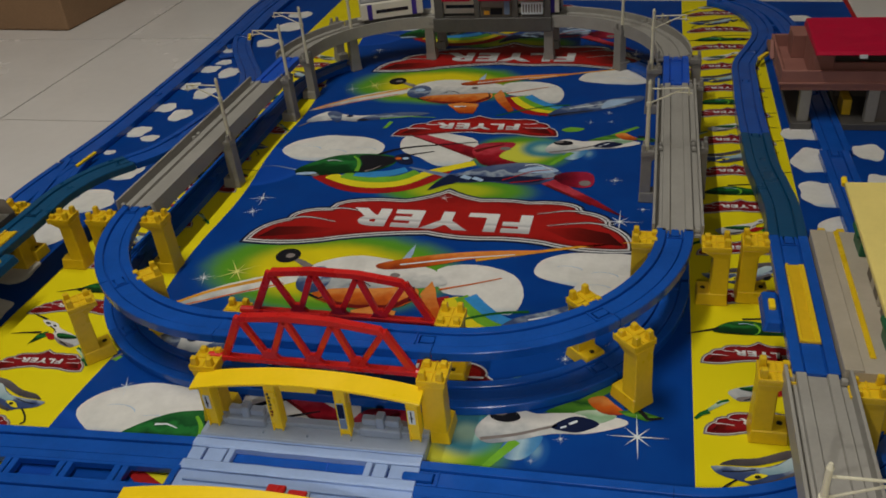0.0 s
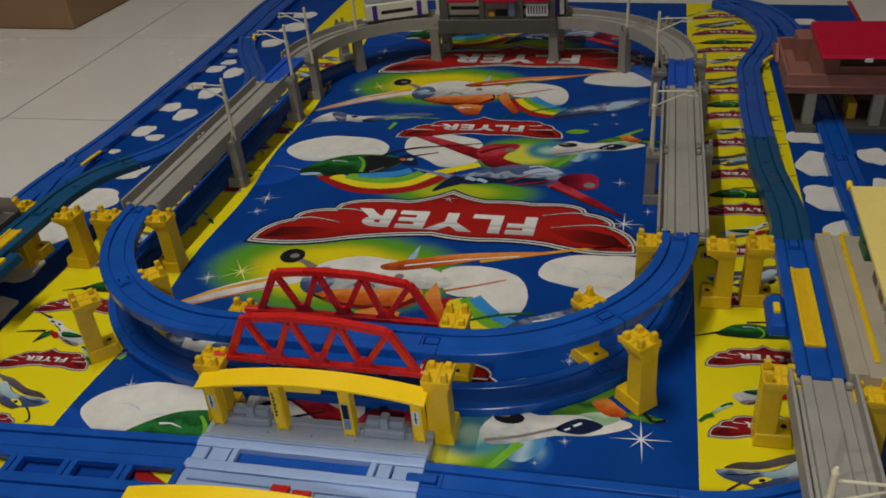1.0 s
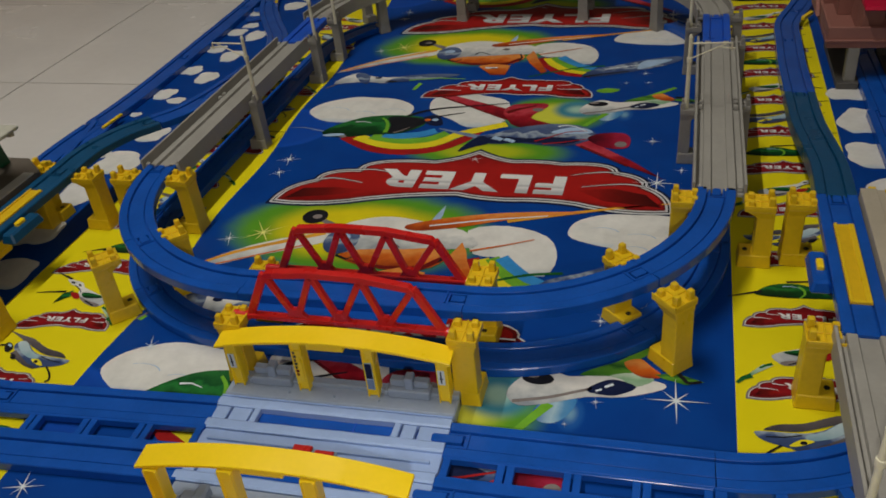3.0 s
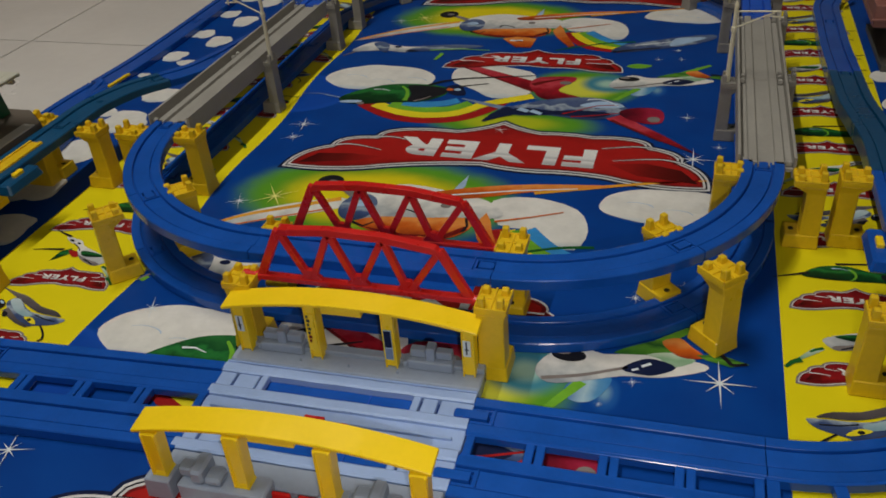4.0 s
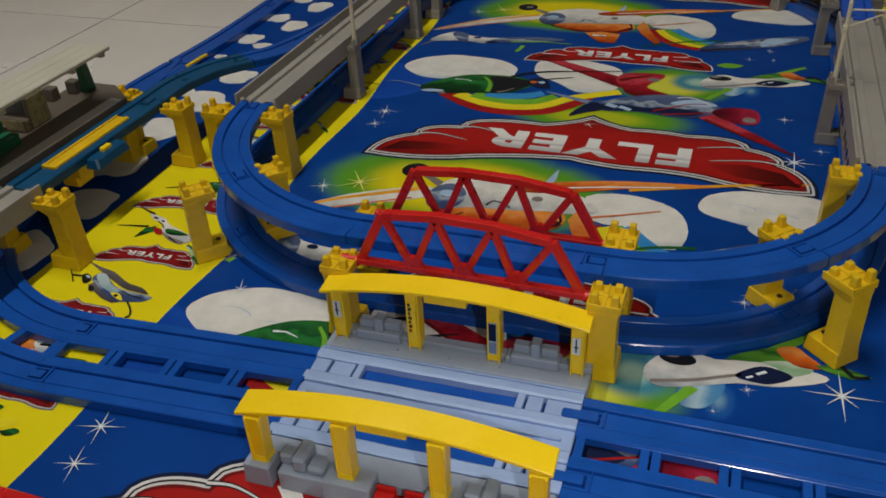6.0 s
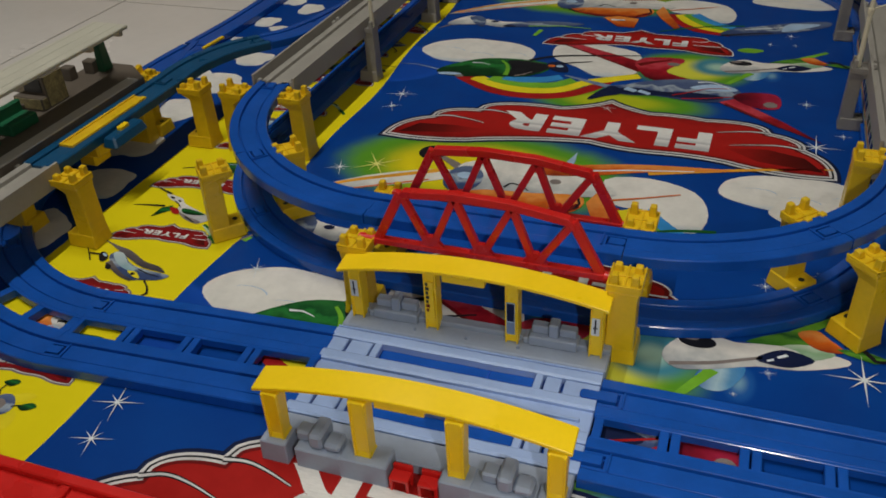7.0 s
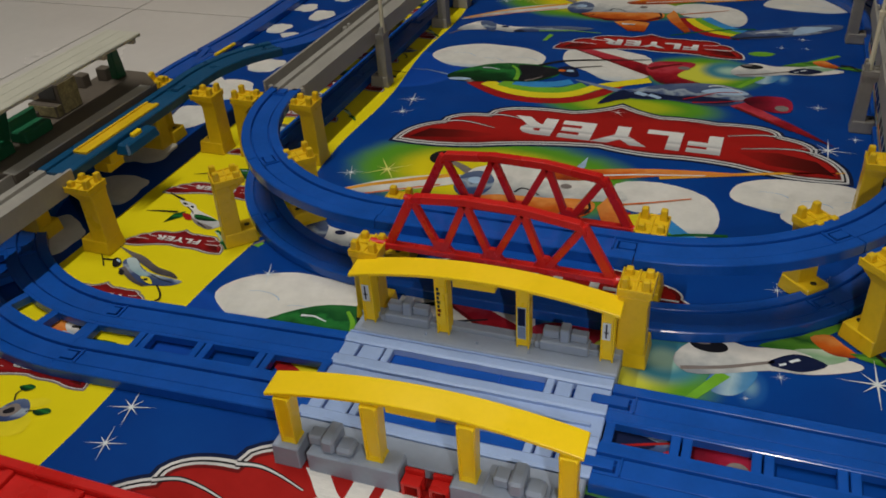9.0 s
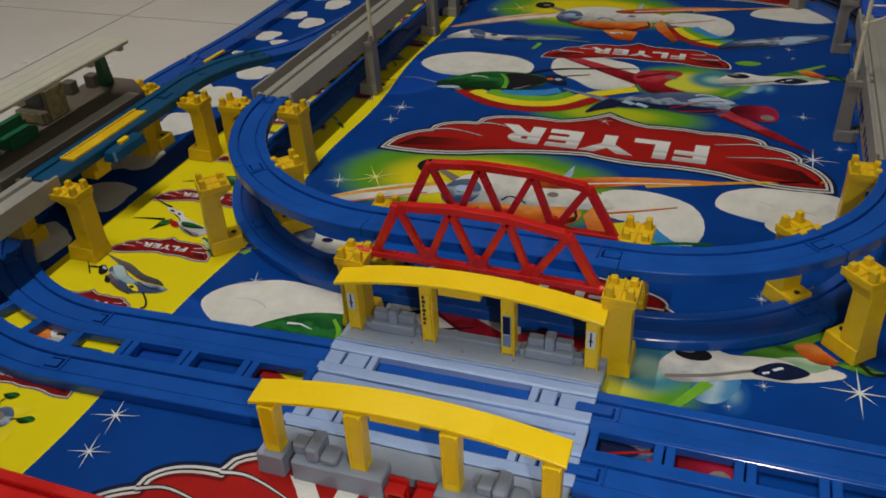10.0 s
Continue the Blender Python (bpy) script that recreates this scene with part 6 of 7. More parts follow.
    for x, w in ((-0.0955, 0.0105), (-0.0290, 0.0175), (0.0360, 0.0115), (0.098, 0.0095)):
        part("post_socket", Geo().taper(x - w, x + w, YD - 0.0886, YD - 0.0690, 0.0, 0.0184, 0.0006), SLATE, p, "slate grey moulded post socket", bevel=0.0008)
    for x in (-0.0640, 0.0680):
        b = part("bench_block", Geo().box(x - 0.0165, x - 0.0052, YD - 0.0800, YD - 0.0685, 0.0176, 0.0262), SLATE, p, "slate grey moulded bench", bevel=0.0014)
        part("bench_side", Geo().box(x + 0.0052, x + 0.0180, YD - 0.0845, YD - 0.0700, 0.0176, 0.0245), SLATE, b, bevel=0.0022)
        part("bench_arm", Geo().box(x - 0.0050, x + 0.0050, YD - 0.0850, YD - 0.0640, 0.0176, 0.0300), SLATE, b, bevel=0.0020)
    for x0 in (-0.0025, 0.0175):
        chair = part("chair", Geo().box(x0 - 0.0068, x0 + 0.0068, YD - 0.090, YD - 0.0808, 0.0102, 0.0130), RED, p, "small red plastic seat", bevel=0.0005)
        part("backrest", Geo().box(x0 - 0.0068, x0 + 0.0068, YD - 0.0806, YD - 0.0780, 0.0102, 0.0165), RED, chair, bevel=0.0004)
        for e in (-1, 1):
            for y0 in (YD - 0.0895, YD - 0.0815):
                part("leg", Geo().box(x0 + e * 0.0057 - 0.0011, x0 + e * 0.0057 + 0.0011, y0, y0 + 0.0026, 0, 0.0102), RED, chair, bevel=0.0002)


def arched_roof(y, width, label, signs):
    p = thing("platform_roof", label, "toy roof", "arched platform roofs", at=pose(0, 0, 0, 0, 0, 1.7))
    x0, x1, n = -0.1090, 0.1075, 22
    rise = lambda x: 0.0595 + 0.0125 * (1 - ((x + 0.001) / 0.1085) ** 2)
    for name, t0, t1, w in (("roof_sheet", 0.0, 0.0030, width), ("roof_beam", -0.0040, -0.0002, width * 0.62)):
        v, f = [], []
        for i in range(n + 1):
            k = 0.0 if name == "roof_sheet" else 0.006
            x = x0 + k + (x1 - x0 - 2 * k) * i / n
            z = rise(x)
            v += [(x, y - w / 2, z + t0 - (0.0015 if name == "roof_sheet" else 0)), (x, y + w / 2, z + t0), (x, y + w / 2, z + t1), (x, y - w / 2, z + t1 - (0.0015 if name == "roof_sheet" else 0))]
        for i in range(n):
            for j in range(4):
                f.append((4 * i + j, 4 * i + (j + 1) % 4, 4 * i + 4 + (j + 1) % 4, 4 * i + 4 + j))
        f += [(0, 1, 2, 3), (4 * n + 3, 4 * n + 2, 4 * n + 1, 4 * n)]
        part(name, Geo().add(v, f), SUN, p, bevel=0.0005)
    part("hanging_board", Geo().box(-0.022, 0.012, y - width * 0.30, y + width * 0.10, 0.0610, 0.0670), SUN, p, bevel=0.0004)
    yc = y
    for i, x in enumerate((-0.0960, -0.0320, 0.0335, 0.0985)):
        z = rise(x) - 0.003
        y = yc if signs else yc - width / 2 + 0.0055
        s = 0.0052 if signs else 0.0064
        k, z0 = (0.96, 0.0125) if signs else (0.8, 0.0185)
        post = part("post", Geo().add([(x - s * k, y - 0.0055, z0), (x + s * k, y - 0.0055, z0), (x + s * k, y + 0.0050, z0), (x - s * k, y + 0.0050, z0),
                                       (x - s, y - 0.0065, z), (x + s, y - 0.0065, z), (x + s, y + 0.0055, z), (x - s, y + 0.0055, z)],
                                      [(3, 2, 1, 0), (4, 5, 6, 7), (0, 1, 5, 4), (1, 2, 6, 5), (2, 3, 7, 6), (3, 0, 4, 7)]), SUN, p, bevel=0.0009)
        if not signs:
            for e in (-1, 1):
                part("post_rib", Geo().box(x + e * s * 0.78 - 0.0007, x + e * s * 0.78 + 0.0007, y - 0.0074, y - 0.0050, 0.0185, z - 0.001), SUN, post, bevel=0.0003)
            part("post_foot", Geo().taper(x - s * 0.95, x + s * 0.95, y - 0.0070, y + 0.0056, 0.0180, 0.0225, 0.0012), SUN, post, bevel=0.0005)
        if signs:
            for e in (-1, 1):
                part("post_rib", Geo().box(x + e * s * 0.86 - 0.0006, x + e * s * 0.86 + 0.0006, y - 0.0076, y - 0.0052, z0, z - 0.001), SUN, post, bevel=0.0003)
            yf = y - 0.0072
            if i == 1:
                part("sticker", Geo().box(x - 0.0042, x + 0.0030, yf - 0.0002, yf + 0.0004, 0.022, 0.060), SUN, post, bevel=0)
                for k in range(7):
                    part("sticker_mark", Geo().box(x - 0.0034, x - (0.0006 if k % 2 else 0.0014), yf - 0.0005, yf - 0.0001, 0.0560 - 0.0042 * k, 0.0588 - 0.0042 * k), BLACK if k < 5 else INKDARKRED, post, "dark sticker mark", bevel=0)
            elif i == 2:
                part("sticker", Geo().box(x - 0.0040, x + 0.0026, yf - 0.0002, yf + 0.0004, 0.0215, 0.052), INKPALE, post, "small pictured sticker", bevel=0)
                part("sticker_mark", Geo().box(x - 0.0036, x + 0.0022, yf - 0.0005, yf - 0.0001, 0.0345, 0.0512), INKNAVY, post, "dark sticker mark", bevel=0)
                part("sticker_mark", Geo().box(x - 0.0036, x + 0.0022, yf - 0.0005, yf - 0.0001, 0.0222, 0.0330), INKSTEEL, post, "blue sticker mark", bevel=0)
            else:
                part("sticker", Geo().box(x - 0.0040, x + 0.0022, yf - 0.0002, yf + 0.0004, 0.034, 0.050), INKWHITE, post, bevel=0)
                part("sticker_mark", Geo().box(x - 0.0016, x - 0.0004, yf - 0.0005, yf - 0.0001, 0.036, 0.049), BLACK, post, "dark sticker mark", bevel=0)
                part("sticker_mark", Geo().box(x - 0.0026, x + 0.0008, yf - 0.0005, yf - 0.0001, 0.0405, 0.0415), BLACK, post, "dark sticker mark", bevel=0)


crossing_platform()
arched_roof(YD + 0.0697, 0.0215, "yellow arched plastic roof on four stickered posts", True)
arched_roof(YD - 0.0700, 0.0215, "yellow arched plastic roof on four plain posts", False)


# ---- stations ----
def platform_station(x, s, y0, y1, deck, edge, label):
    """An island platform beside a stop rail; s: the side on which it lies."""
    st = thing("platform_station", label, "toy station", at=pose(0, 0, 0))
    a, w = x + s * 0.0205, 0.088
    lo, hi = sorted((a, a + s * w))
    corner = [(a, y0), (a, y1 - 0.018), (a + s * 0.036, y1 + 0.010), (a + s * w, y1 + 0.010), (a + s * w, y0)] if s < 0 else [(lo, y0), (hi, y0), (hi, y1), (lo, y1)]
    part("deck", Geo().prism(corner, ZT - 0.030, ZT + 0.0060), deck, st, bevel=0.001)
    e0, e1 = sorted((a - s * 0.0006, a + s * 0.0145))
    part("deck_edge", Geo().box(e0, e1, y0, y1 - (0.028 if s < 0 else 0.001), ZT + 0.0060, ZT + 0.0078), edge, st, "paler platform edge", bevel=0.0006)
    for k in (y0 + 0.01, y1 - 0.028):
        part("support", Geo().box(lo + 0.006, hi - 0.006, k, k + 0.018, 0.0, ZT - 0.030), YELLOW, st, "yellow plastic support", bevel=0.001)
        for q in (0.012, 0.030):
            part("support_stud", Geo().taper(a + s * q - 0.004, a + s * q + 0.004, y1 + 0.002, y1 + 0.010, ZT - 0.032, ZT + 0.004, 0.0005), YELLOW, st, "yellow stud", bevel=0.0006) if k > 0.1 else None
    return st


def left_station():
    st = platform_station(XLS, -1, -0.045, 0.196, BROWN, LIGHTENEDGREY, "grey-brown toy station platform with a pale green canopy")
    x0, x1, y0, y1, z = -0.514, -0.468, -0.052, 0.171, 0.1415
    part("canopy", Geo().box(x0, x1, y0, y1, z, z + 0.0045), PALEGREEN, st, "pale green corrugated canopy", bevel=0.001)
    for i in range(3):
        xx = x0 + 0.004 + 0.0150 * i
        part("canopy_rib", Geo().box(xx, xx + 0.0022, y0 + 0.001, y1 - 0.001, z + 0.0044, z + 0.0048), PALEGREEN, st, bevel=0.0004)
    for yy in (0.160, 0.112, 0.010):
        part("canopy_beam", Geo().box(x0 + 0.004, x1 - 0.002, yy - 0.003, yy + 0.003, z - 0.005, z), BEIGE, st, bevel=0.0005)
    for yy, lean in ((0.162, 0.024), (0.0, 0.0)):
        part("post", Geo().add([(-0.534, yy + lean - 0.008, ZT + 0.006), (-0.524, yy + lean - 0.008, ZT + 0.006), (-0.524, yy + lean + 0.008, ZT + 0.006), (-0.534, yy + lean + 0.008, ZT + 0.006),
                                (-0.512, yy - 0.0045, z), (-0.504, yy - 0.0045, z), (-0.504, yy + 0.0045, z), (-0.512, yy + 0.0045, z)],
                               [(3, 2, 1, 0), (4, 5, 6, 7), (0, 1, 5, 4), (1, 2, 6, 5), (2, 3, 7, 6), (3, 0, 4, 7)]), GREEN, st, "green plastic post", bevel=0.0008)
    tan = material("printed_tan_sticker", (0.30, 0.26, 0.13), 0.45, 0.75, scale=150, fine=420)
    k = part("kiosk", Geo().box(-0.556, -0.518, 0.080, 0.110, ZT + 0.006, ZT + 0.041), BROWN, st, "dark brown kiosk covered with printed tan stickers", bevel=0.0010)
    part("side_sticker", Geo().box(-0.5178, -0.5172, 0.0815, 0.1085, ZT + 0.008, ZT + 0.040), tan, k, "tan printed sticker", bevel=0)
    part("kiosk_window", Geo().box(-0.552, -0.522, 0.0792, 0.0798, ZT + 0.023, ZT + 0.038), BLACK, k, "dark kiosk window", bevel=0)
    part("counter", Geo().box(-0.556, -0.518, 0.071, 0.0797, ZT + 0.006, ZT + 0.020), BROWN, k, bevel=0.0008)
    part("counter_sticker", Geo().box(-0.5545, -0.5195, 0.0702, 0.0708, ZT + 0.008, ZT + 0.019), tan, k, "tan printed sticker", bevel=0)
    part("counter_sticker", Geo().box(-0.5178, -0.5172, 0.0720, 0.0790, ZT + 0.008, ZT + 0.019), tan, k, "tan printed sticker", bevel=0)
    part("bench", Geo().box(-0.526, -0.506, 0.012, 0.050, ZT + 0.006, ZT + 0.018).box(-0.529, -0.523, 0.012, 0.050, ZT + 0.006, ZT + 0.030), GREEN, st, "green plastic bench", bevel=0.0012)
    part("bench", Geo().box(-0.526, -0.506, -0.040, -0.004, ZT + 0.006, ZT + 0.018).box(-0.529, -0.523, -0.040, -0.004, ZT + 0.006, ZT + 0.030), GREEN, st, "green plastic bench", bevel=0.0012)
    for xx, yy in ((-0.552, 0.152), (-0.540, 0.176), (-0.534, 0.051)):
        part("moulding", Geo().box(xx - 0.007, xx + 0.007, yy - 0.006, yy + 0.006, ZT + 0.006, ZT + 0.021), BROWN, st, "dark brown moulding", bevel=0.001)


def right_station():
    st = platform_station(XRS, 1, -0.008, 0.212, BEIGE, BEIGE, "beige toy station platform with a pale yellow flat roof")
    part("safety_line", Geo().box(0.4765, 0.4815, 0.010, 0.211, ZT + 0.006, ZT + 0.0072), YELLOW, st, "yellow safety line", bevel=0.0003)
    z = 0.1380
    part("roof", Geo().add([(0.474, -0.010, z), (0.600, -0.010, z), (0.600, 0.203, z), (0.477, 0.203, z), (0.474, -0.010, z + 0.006), (0.600, -0.010, z + 0.009), (0.600, 0.203, z + 0.009), (0.477, 0.203, z + 0.006)],
                           [(3, 2, 1, 0), (4, 5, 6, 7), (0, 1, 5, 4), (1, 2, 6, 5), (2, 3, 7, 6), (3, 0, 4, 7)]), PALEYELLOW, st, "pale yellow flat roof", bevel=0.0012)
    for yy in (0.020, 0.105, 0.185):
        part("post", Geo().box(0.505, 0.511, yy - 0.004, yy + 0.004, ZT + 0.006, z), BEIGE, st, bevel=0.0006)
    part("bench", Geo().box(0.4930, 0.506, 0.165, 0.196, ZT + 0.006, ZT + 0.026).rod((0.4925, 0.168, ZT + 0.027), (0.4925, 0.194, ZT + 0.027), 0.004, 0.004, 12), GREEN, st, "green plastic bench", bevel=0.0015)
    part("bench", Geo().box(0.490, 0.503, 0.012, 0.042, ZT + 0.006, ZT + 0.026).rod((0.4895, 0.014, ZT + 0.027), (0.4895, 0.040, ZT + 0.027), 0.004, 0.004, 12), GREEN, st, "green plastic bench", bevel=0.0015)
    for yy in (0.064, 0.096, 0.124):
        p = part("vending_machine", Geo().box(0.495, 0.509, yy - 0.012, yy + 0.012, ZT + 0.006, ZT + 0.036), BEIGE, st, "beige moulded machine with a dark hatch", bevel=0.001)
        part("hatch", Geo().box(0.4944, 0.4952, yy - 0.007, yy + 0.007, ZT + 0.010, ZT + 0.022), BROWN, p, bevel=0)
    part("roof_peg", Geo().rod((0.478, 0.206, z + 0.001), (0.478, 0.214, z + 0.004), 0.0032, 0.0028, 10), SUN, st, "yellow peg", bevel=0)


left_station()
right_station()


def toy_house():
    h = thing("toy_house", "dusty pink toy house with a crimson roof over a rail", "toy house", at=pose(0, 0, 0))
    x0, x1, y0, y1 = 0.470, 0.70, 0.640, 0.800
    # slab and walls under the terrace: their shade is put into dark colours
    for a, b in ((0.490, 0.5185), (0.5585, 0.69)):
        part("ground_slab", Geo().box(a, b, 0.633, 0.795, 0, 0.010), DARKGREY, h, "ground slab in dark grey for the shade under the terrace", bevel=0.0008)
    for x in (0.499, 0.589):
        part("pillar", Geo().box(x, x + 0.015, 0.640, 0.655, 0.010, 0.058), GREYSIDE, h, "grey-beige pillar", bevel=0.0008)
        # rear pillar is a darker copy of the front one, shade in its colour
        part("pillar", Geo().box(x, x + 0.015, 0.770, 0.785, 0.010, 0.058), BROWN, h, bevel=0.0008)
    part("shop_wall", Geo().box(0.604, 0.690, 0.643, 0.648, 0.010, 0.058), BROWN, h, "shop wall in dark brown for the shade under the terrace", bevel=0.0005)
    part("back_wall", Geo().box(0.562, 0.690, 0.735, 0.741, 0.010, 0.058), BROWN, h, "back wall in dark brown for the shade under the terrace", bevel=0.0005)
    part("counter", Geo().box(0.5625, 0.575, 0.665, 0.700, 0.010, 0.034), AMBER, h, "amber counter", bevel=0.0008)
    part("terrace", Geo().box(x0, x1, y0, y1, 0.058, 0.068), PINK, h, bevel=0.0012)
    for n, b in (("parapet", (x0, x1, y0, y0 + 0.004)), ("parapet", (x0, x0 + 0.004, y0 + 0.004, y1)), ("parapet", (x0 + 0.004, x1, y1 - 0.004, y1))):
        part(n, Geo().box(*b, 0.068, 0.0875), PINK, h, bevel=0.0008)
    part("ledge", Geo().box(x0 - 0.003, x1, y0 - 0.003, y0 + 0.0005, 0.0675, 0.0705), PINK, h, bevel=0.0006)
    part("upper_wall", Geo().box(0.512, 0.540, 0.655, 0.74, 0.068, 0.1155), PINK, h, "dusty pink upper wall", bevel=0.0008)
    part("upper_wall", Geo().box(0.540, 0.690, 0.690, 0.74, 0.068, 0.1155), BROWN, h, "dark recessed upper wall", bevel=0.0008)
    part("upper_wall", Geo().box(0.540, 0.690, 0.655, 0.659, 0.068, 0.094), PINK, h, "low pink wall", bevel=0.0006)
    part("planter", Geo().box(0.494, 0.530, 0.745, 0.79, 0.068, 0.103), PINK, h, "pink chimney block", bevel=0.0008)
    part("roof", Geo().add([(0.508, 0.622, 0.116), (0.72, 0.622, 0.116), (0.72, 0.755, 0.116), (0.508, 0.755, 0.116), (0.510, 0.626, 0.121), (0.72, 0.626, 0.121), (0.72, 0.752, 0.128), (0.510, 0.752, 0.128)],
                           [(3, 2, 1, 0), (4, 5, 6, 7), (0, 1, 5, 4), (1, 2, 6, 5), (2, 3, 7, 6), (3, 0, 4, 7)]), CRIMSON, h, "crimson sloping roof", bevel=0.0012)
    part("sign", Geo().box(0.564, 0.574, 0.6205, 0.6222, 0.1130, 0.1178), INKWHITE, h, "small white sign", bevel=0)
    part("side_ramp", Geo().add([(0.464, 0.735, 0.070), (0.4695, 0.735, 0.070), (0.4695, 0.80, 0.070), (0.464, 0.80, 0.070), (0.464, 0.76, 0.092), (0.4695, 0.76, 0.092), (0.4695, 0.80, 0.078), (0.464, 0.80, 0.078)],
                                [(3, 2, 1, 0), (4, 5, 6, 7), (0, 1, 5, 4), (1, 2, 6, 5), (2, 3, 7, 6), (3, 0, 4, 7)]), PINK, h, bevel=0.0005)


toy_house()


def far_station():
    s = thing("viaduct_station", "dark grey toy station with posters and red awnings", "toy station", at=pose(0, 0, 0))
    y = YF - 0.030
    part("platform_base", Geo().box(-0.108, 0.110, y - 0.006, y + 0.007, ZT - 0.020, ZT + 0.006), DARKGREY, s, bevel=0.001)
    part("platform_base", Geo().box(-0.108, 0.110, YF + 0.027, YF + 0.050, ZT - 0.020, ZT + 0.006), DARKGREY, s, bevel=0.001)
    for x0, x1 in ((-0.104, -0.088), (-0.030, -0.020), (0.038, 0.050), (0.096, 0.108)):
        part("pillar", Geo().box(x0, x1, y - 0.005, y + 0.004, ZT + 0.006, ZT + 0.064), DARKGREY, s, bevel=0.0008)
        part("pillar", Geo().box(x0, x1, YF + 0.030, YF + 0.040, ZT + 0.006, ZT + 0.064), DARKGREY, s, bevel=0.0008)
    for x0, x1 in ((-0.020, 0.038), (0.056, 0.108)):
        part("parapet", Geo().box(x0, x1, y - 0.003, y + 0.002, ZT + 0.006, ZT + 0.012), DARKGREY, s, bevel=0.0006)
    p = part("poster_board", Geo().box(-0.019, 0.037, y - 0.004, y + 0.001, ZT + 0.010, ZT + 0.040), BROWN, s, "brown poster board", bevel=0.0005)
    for k, (x0, x1, z0, z1, mt) in enumerate(((-0.016, 0.024, 0.026, 0.036, INKGREY), (-0.012, -0.002, 0.012, 0.019, INKAMBER), (0.000, 0.022, 0.012, 0.024, INKBLACK), (0.025, 0.035, 0.012, 0.036, INKSTEEL))):
        part("poster", Geo().box(x0, x1, y - 0.0046, y - 0.0040, ZT + z0, ZT + z1), mt, p, "small printed poster", bevel=0)
    b = part("sign_board", Geo().box(0.056, 0.095, y - 0.006, y - 0.002, ZT + 0.012, ZT + 0.034), INKWHITE, s, "white sign with dark bars", bevel=0.0005)
    for k in range(7):
        part("sign_bar", Geo().box(0.059 + 0.005 * k, 0.0615 + 0.005 * k, y - 0.0066, y - 0.006, ZT + 0.016, ZT + 0.030), INKGREY, b, bevel=0)
    for x0, x1 in ((-0.020, 0.040), (0.052, 0.098), (-0.086, -0.034)):
        part("awning", Geo().box(x0, x1, y - 0.016, y + 0.004, ZT + 0.040, ZT + 0.046), CRIMSON, s, "red awning", bevel=0.0008)
    part("roof", Geo().box(-0.112, 0.114, y - 0.010, YF + 0.048, ZT + 0.064, ZT + 0.070), DARKGREY, s, bevel=0.0012)


far_station()


# ---- trains ----
def body_profile(w, h, r):
    pts = [(-w, 0.0), (-w, h - r)]
    pts += [(-w + r * (1 - math.cos(a)), h - r + r * math.sin(a)) for a in (0.5, 1.0, 1.35)]
    return pts + [(-x, z) for x, z in pts[::-1]]


def carriage(name, label, group, at, body, roof, bands, length=0.116, nose=False):
    c = thing(name, label, "toy train", group, at=at)
    L = length / 2
    part("underframe", Geo().box(-L + 0.004, L - 0.004, -0.0145, 0.0145, 0.0045, 0.012), DARKGREY, c, bevel=0.001)
    n = L - (0.004 if nose else 0.0)
    part("body", Geo().sweep(body_profile(0.0185, 0.0310, 0.004), [(-L, 0, 0.011), (n, 0, 0.011)]), body, c, bevel=0.0008)
    prof = [(-0.0170, 0), (-0.0165, 0.003), (-0.0115, 0.0065), (0.0115, 0.0065), (0.0165, 0.003), (0.0170, 0)]
    r = part("roof", Geo().sweep(prof, [(-L + 0.001, 0, 0.0416), (n - 0.001, 0, 0.0416)]), roof, c, bevel=0.0008)
    for x in (-0.036, 0.0, 0.034):
        part("roof_vent", Geo().box(x - 0.012, x + 0.012, -0.0075, 0.0075, 0.0478, 0.0500), roof, r, bevel=0.0007)
    for s in (-1, 1):
        for x0, x1, z0, z1, mt in bands:
            part("window" if mt is GLASSDARK else "side_band", Geo().box(x0, min(x1, n - 0.001), s * 0.0184 - 0.0004, s * 0.0184 + 0.0004, z0, z1), mt, c, bevel=0)
    for x in (-0.034, 0.034):
        for s in (-1, 1):
            w = part("wheel", Geo().rod((x, s * 0.0095, 0.0058), (x, s * 0.0130, 0.0058), 0.0072, 0.0072, 18), BLACK, c, bevel=0.0006)
            part("axle_cap", Geo().rod((x, s * 0.0130, 0.0058), (x, s * 0.0136, 0.0058), 0.002, 0.002, 10), METAL, w, bevel=0)
    part("coupling", Geo().box(-L - 0.007, -L + 0.006, -0.003, 0.003, 0.008, 0.0115), WHITE if body is WHITE else DARKGREY, c, bevel=0.0006)
    if nose:
        part("front", Geo().add([(n, -0.0182, 0.011), (n, 0.0182, 0.011), (n, 0.0182, 0.040), (n, -0.0182, 0.040), (L, -0.0160, 0.013), (L, 0.0160, 0.013), (L - 0.002, 0.0150, 0.038), (L - 0.002, -0.0150, 0.038)],
                                [(0, 1, 2, 3), (7, 6, 5, 4), (0, 4, 5, 1), (1, 5, 6, 2), (2, 6, 7, 3), (3, 7, 4, 0)]), BLACK if body is not CARBROWN else CARSILVER, c, "dark front of the leading car", bevel=0.001)
    return c


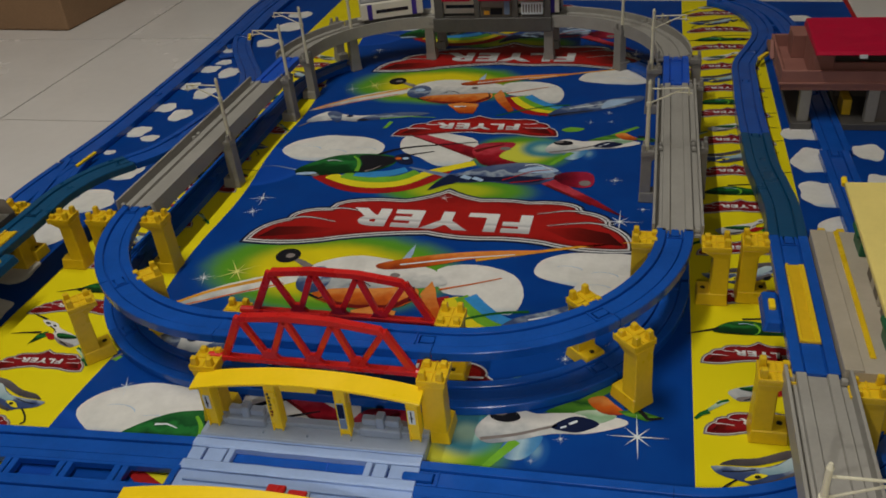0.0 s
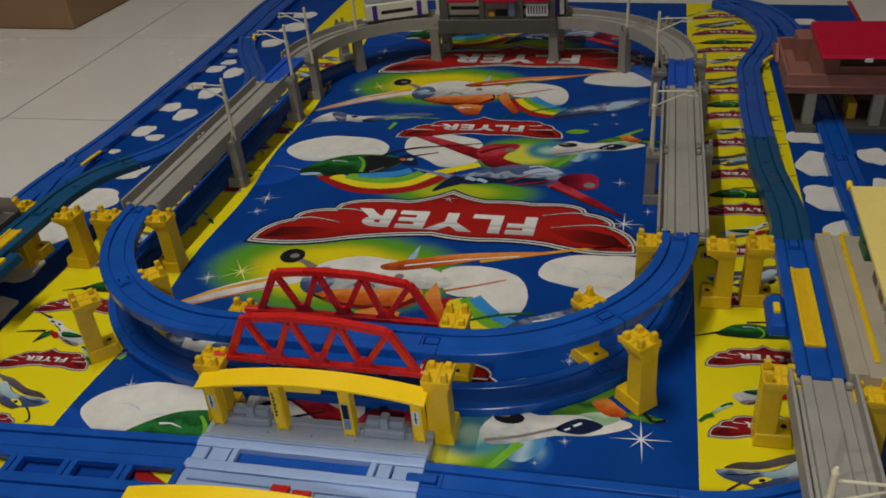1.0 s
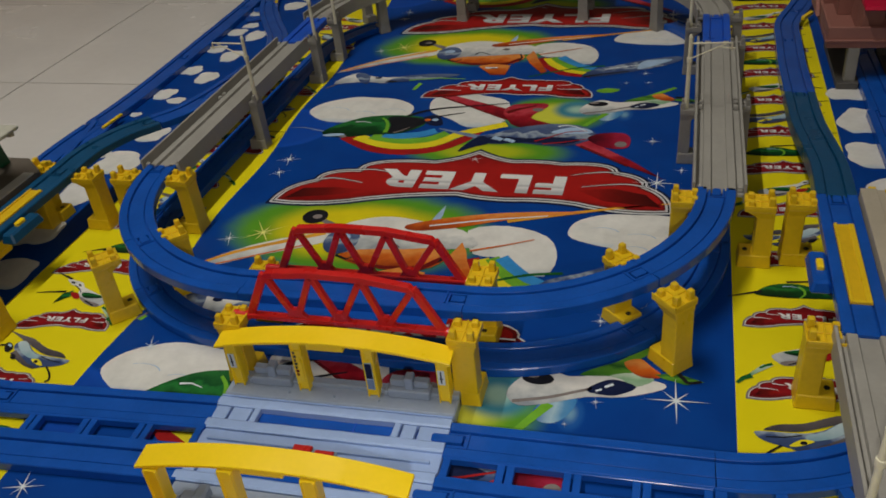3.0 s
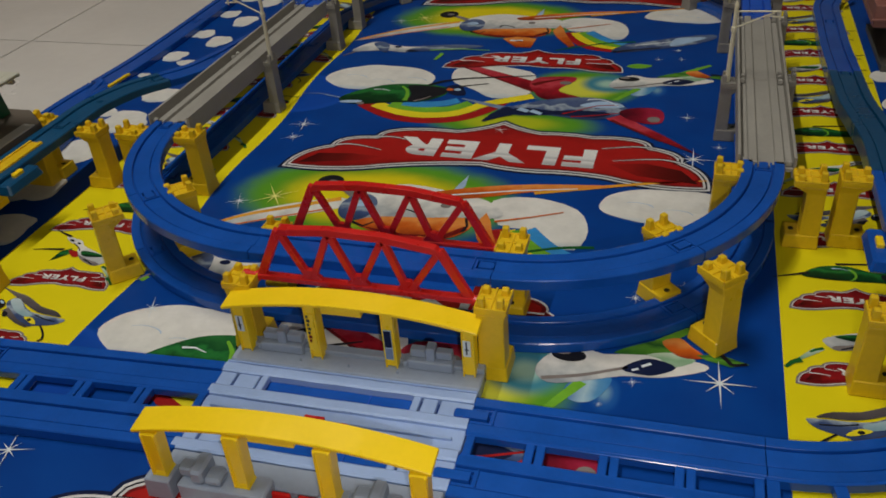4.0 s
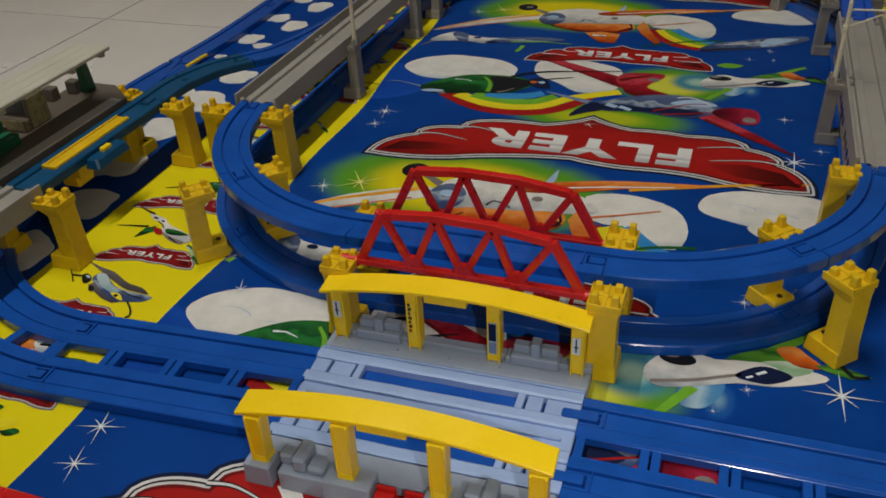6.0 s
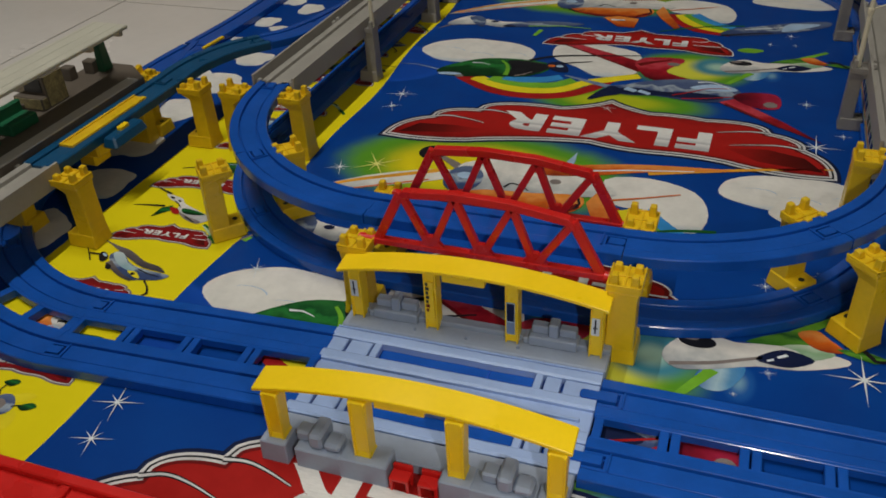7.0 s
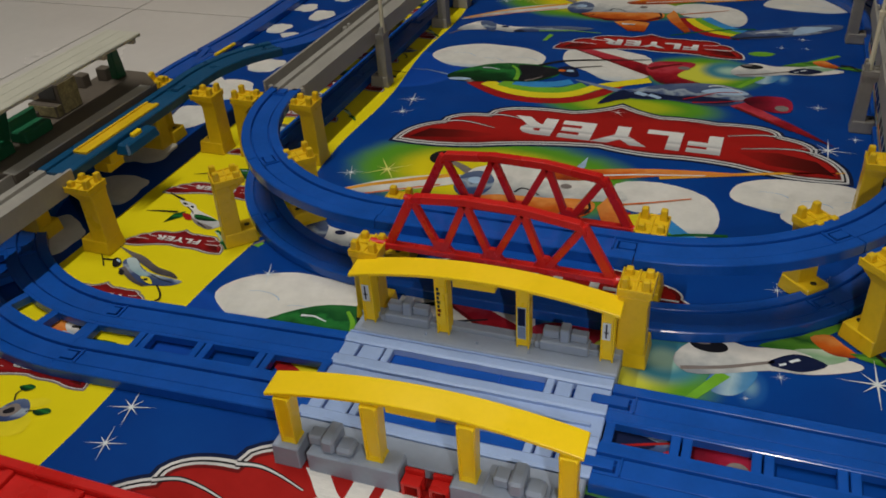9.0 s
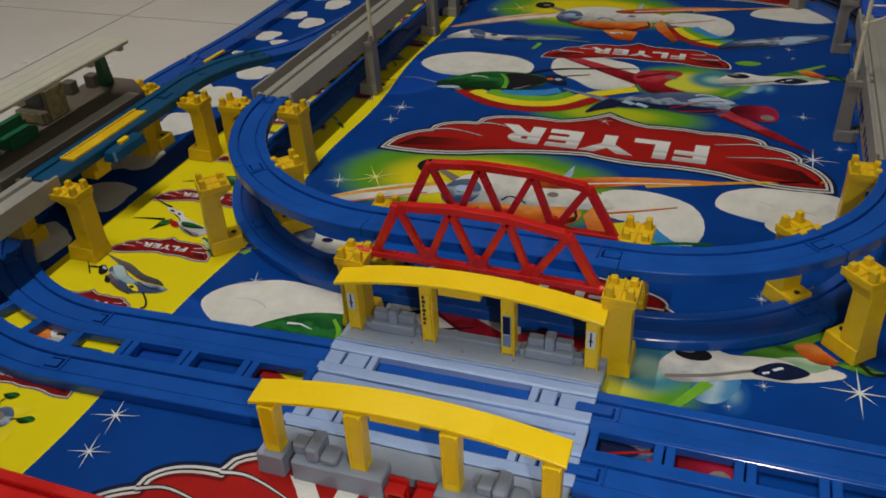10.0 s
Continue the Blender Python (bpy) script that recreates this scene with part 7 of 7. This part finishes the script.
white_bands = [(-0.030, 0.030, 0.021, 0.0275, GLASSDARK), (-0.046, -0.037, 0.0112, 0.0385, PURPLE), (0.037, 0.046, 0.0112, 0.0385, PURPLE)]
brown_bands = [(-0.057, 0.057, 0.0300, 0.0350, CARMAROON), (-0.057, 0.057, 0.0130, 0.0170, CARMAROON), (-0.057, 0.057, 0.0172, 0.0295, CARSILVER)] + [(-0.050 + 0.021 * k, -0.036 + 0.021 * k, 0.0195, 0.0280, GLASSDARK) for k in range(5)]
green_bands = [(-0.057, 0.057, 0.0340, 0.0352, CARGREEN), (-0.057, 0.057, 0.0165, 0.0182, CARGREEN), (-0.057, 0.057, 0.0184, 0.0195, INKORANGE)] + [(-0.052 + 0.0215 * k, -0.039 + 0.0215 * k, 0.0225, 0.0325, GLASSDARK) for k in range(5)]
TW, TB, TG = "white train", "brown train", "grey-green train"


def on_curve(cx, cy, r, a, flip):
    return pose(cx + r * math.cos(radians(a)), cy + r * math.sin(radians(a)), ZT - 0.0015, 0, 0, a + (90 if flip else -90))


white_label = "white toy train car with violet bands and grey roof"
carriage("train_car", white_label, TW, on_curve(-XE, YS[3], R + 0.002, 113, False), WHITE, ROOFGREY, white_bands)
carriage("train_car", white_label, TW, pose(-0.056, YF, ZT - 0.0015), WHITE, ROOFGREY, white_bands)
carriage("train_car", white_label, TW, pose(0.068, YF, ZT - 0.0015), WHITE, ROOFGREY, white_bands, nose=True)
brown_label = "dark brown toy train car with maroon and silver bands"
for k, (x, y, a) in enumerate(((-0.6000, 0.140, -90), (-0.588, 0.018, -73.5), (-0.5286, -0.088, -48))):
    carriage("train_car", brown_label, TB, pose(x, y, ZL - 0.0015, 0, 0, a), CARBROWN, CARBROWN, brown_bands, nose=k == 2)
green_label = "grey toy train car with green lines on the lower oval"
for k, y in enumerate((0.560, 0.436, 0.312)):
    carriage("train_car", green_label, TG, pose(XE + R, y, ZL - 0.0015, 0, 0, 90), CARGREY, DARKGREY, green_bands, nose=k == 0)


# ---- red girder in the near corner ----
def red_girder():
    g = thing("red_bridge_deck", "flat red plastic bridge deck lying on the mat", "toy bridge", at=pose(-0.20, -0.286, 0, 0, 0, 0.5))
    part("deck", Geo().box(-0.26, 0.10, -0.070, 0.0, 0.0, 0.012), RED, g, bevel=0.001)
    for y in (-0.006, -0.064):
        part("edge_beam", Geo().box(-0.26, 0.10, y - 0.004, y + 0.004, 0.012, 0.018), RED, g, bevel=0.001)
    for k in range(6):
        part("cross_beam", Geo().box(-0.25 + 0.06 * k, -0.243 + 0.06 * k, -0.060, -0.010, 0.012, 0.0155), RED, g, bevel=0.0006)


red_girder()
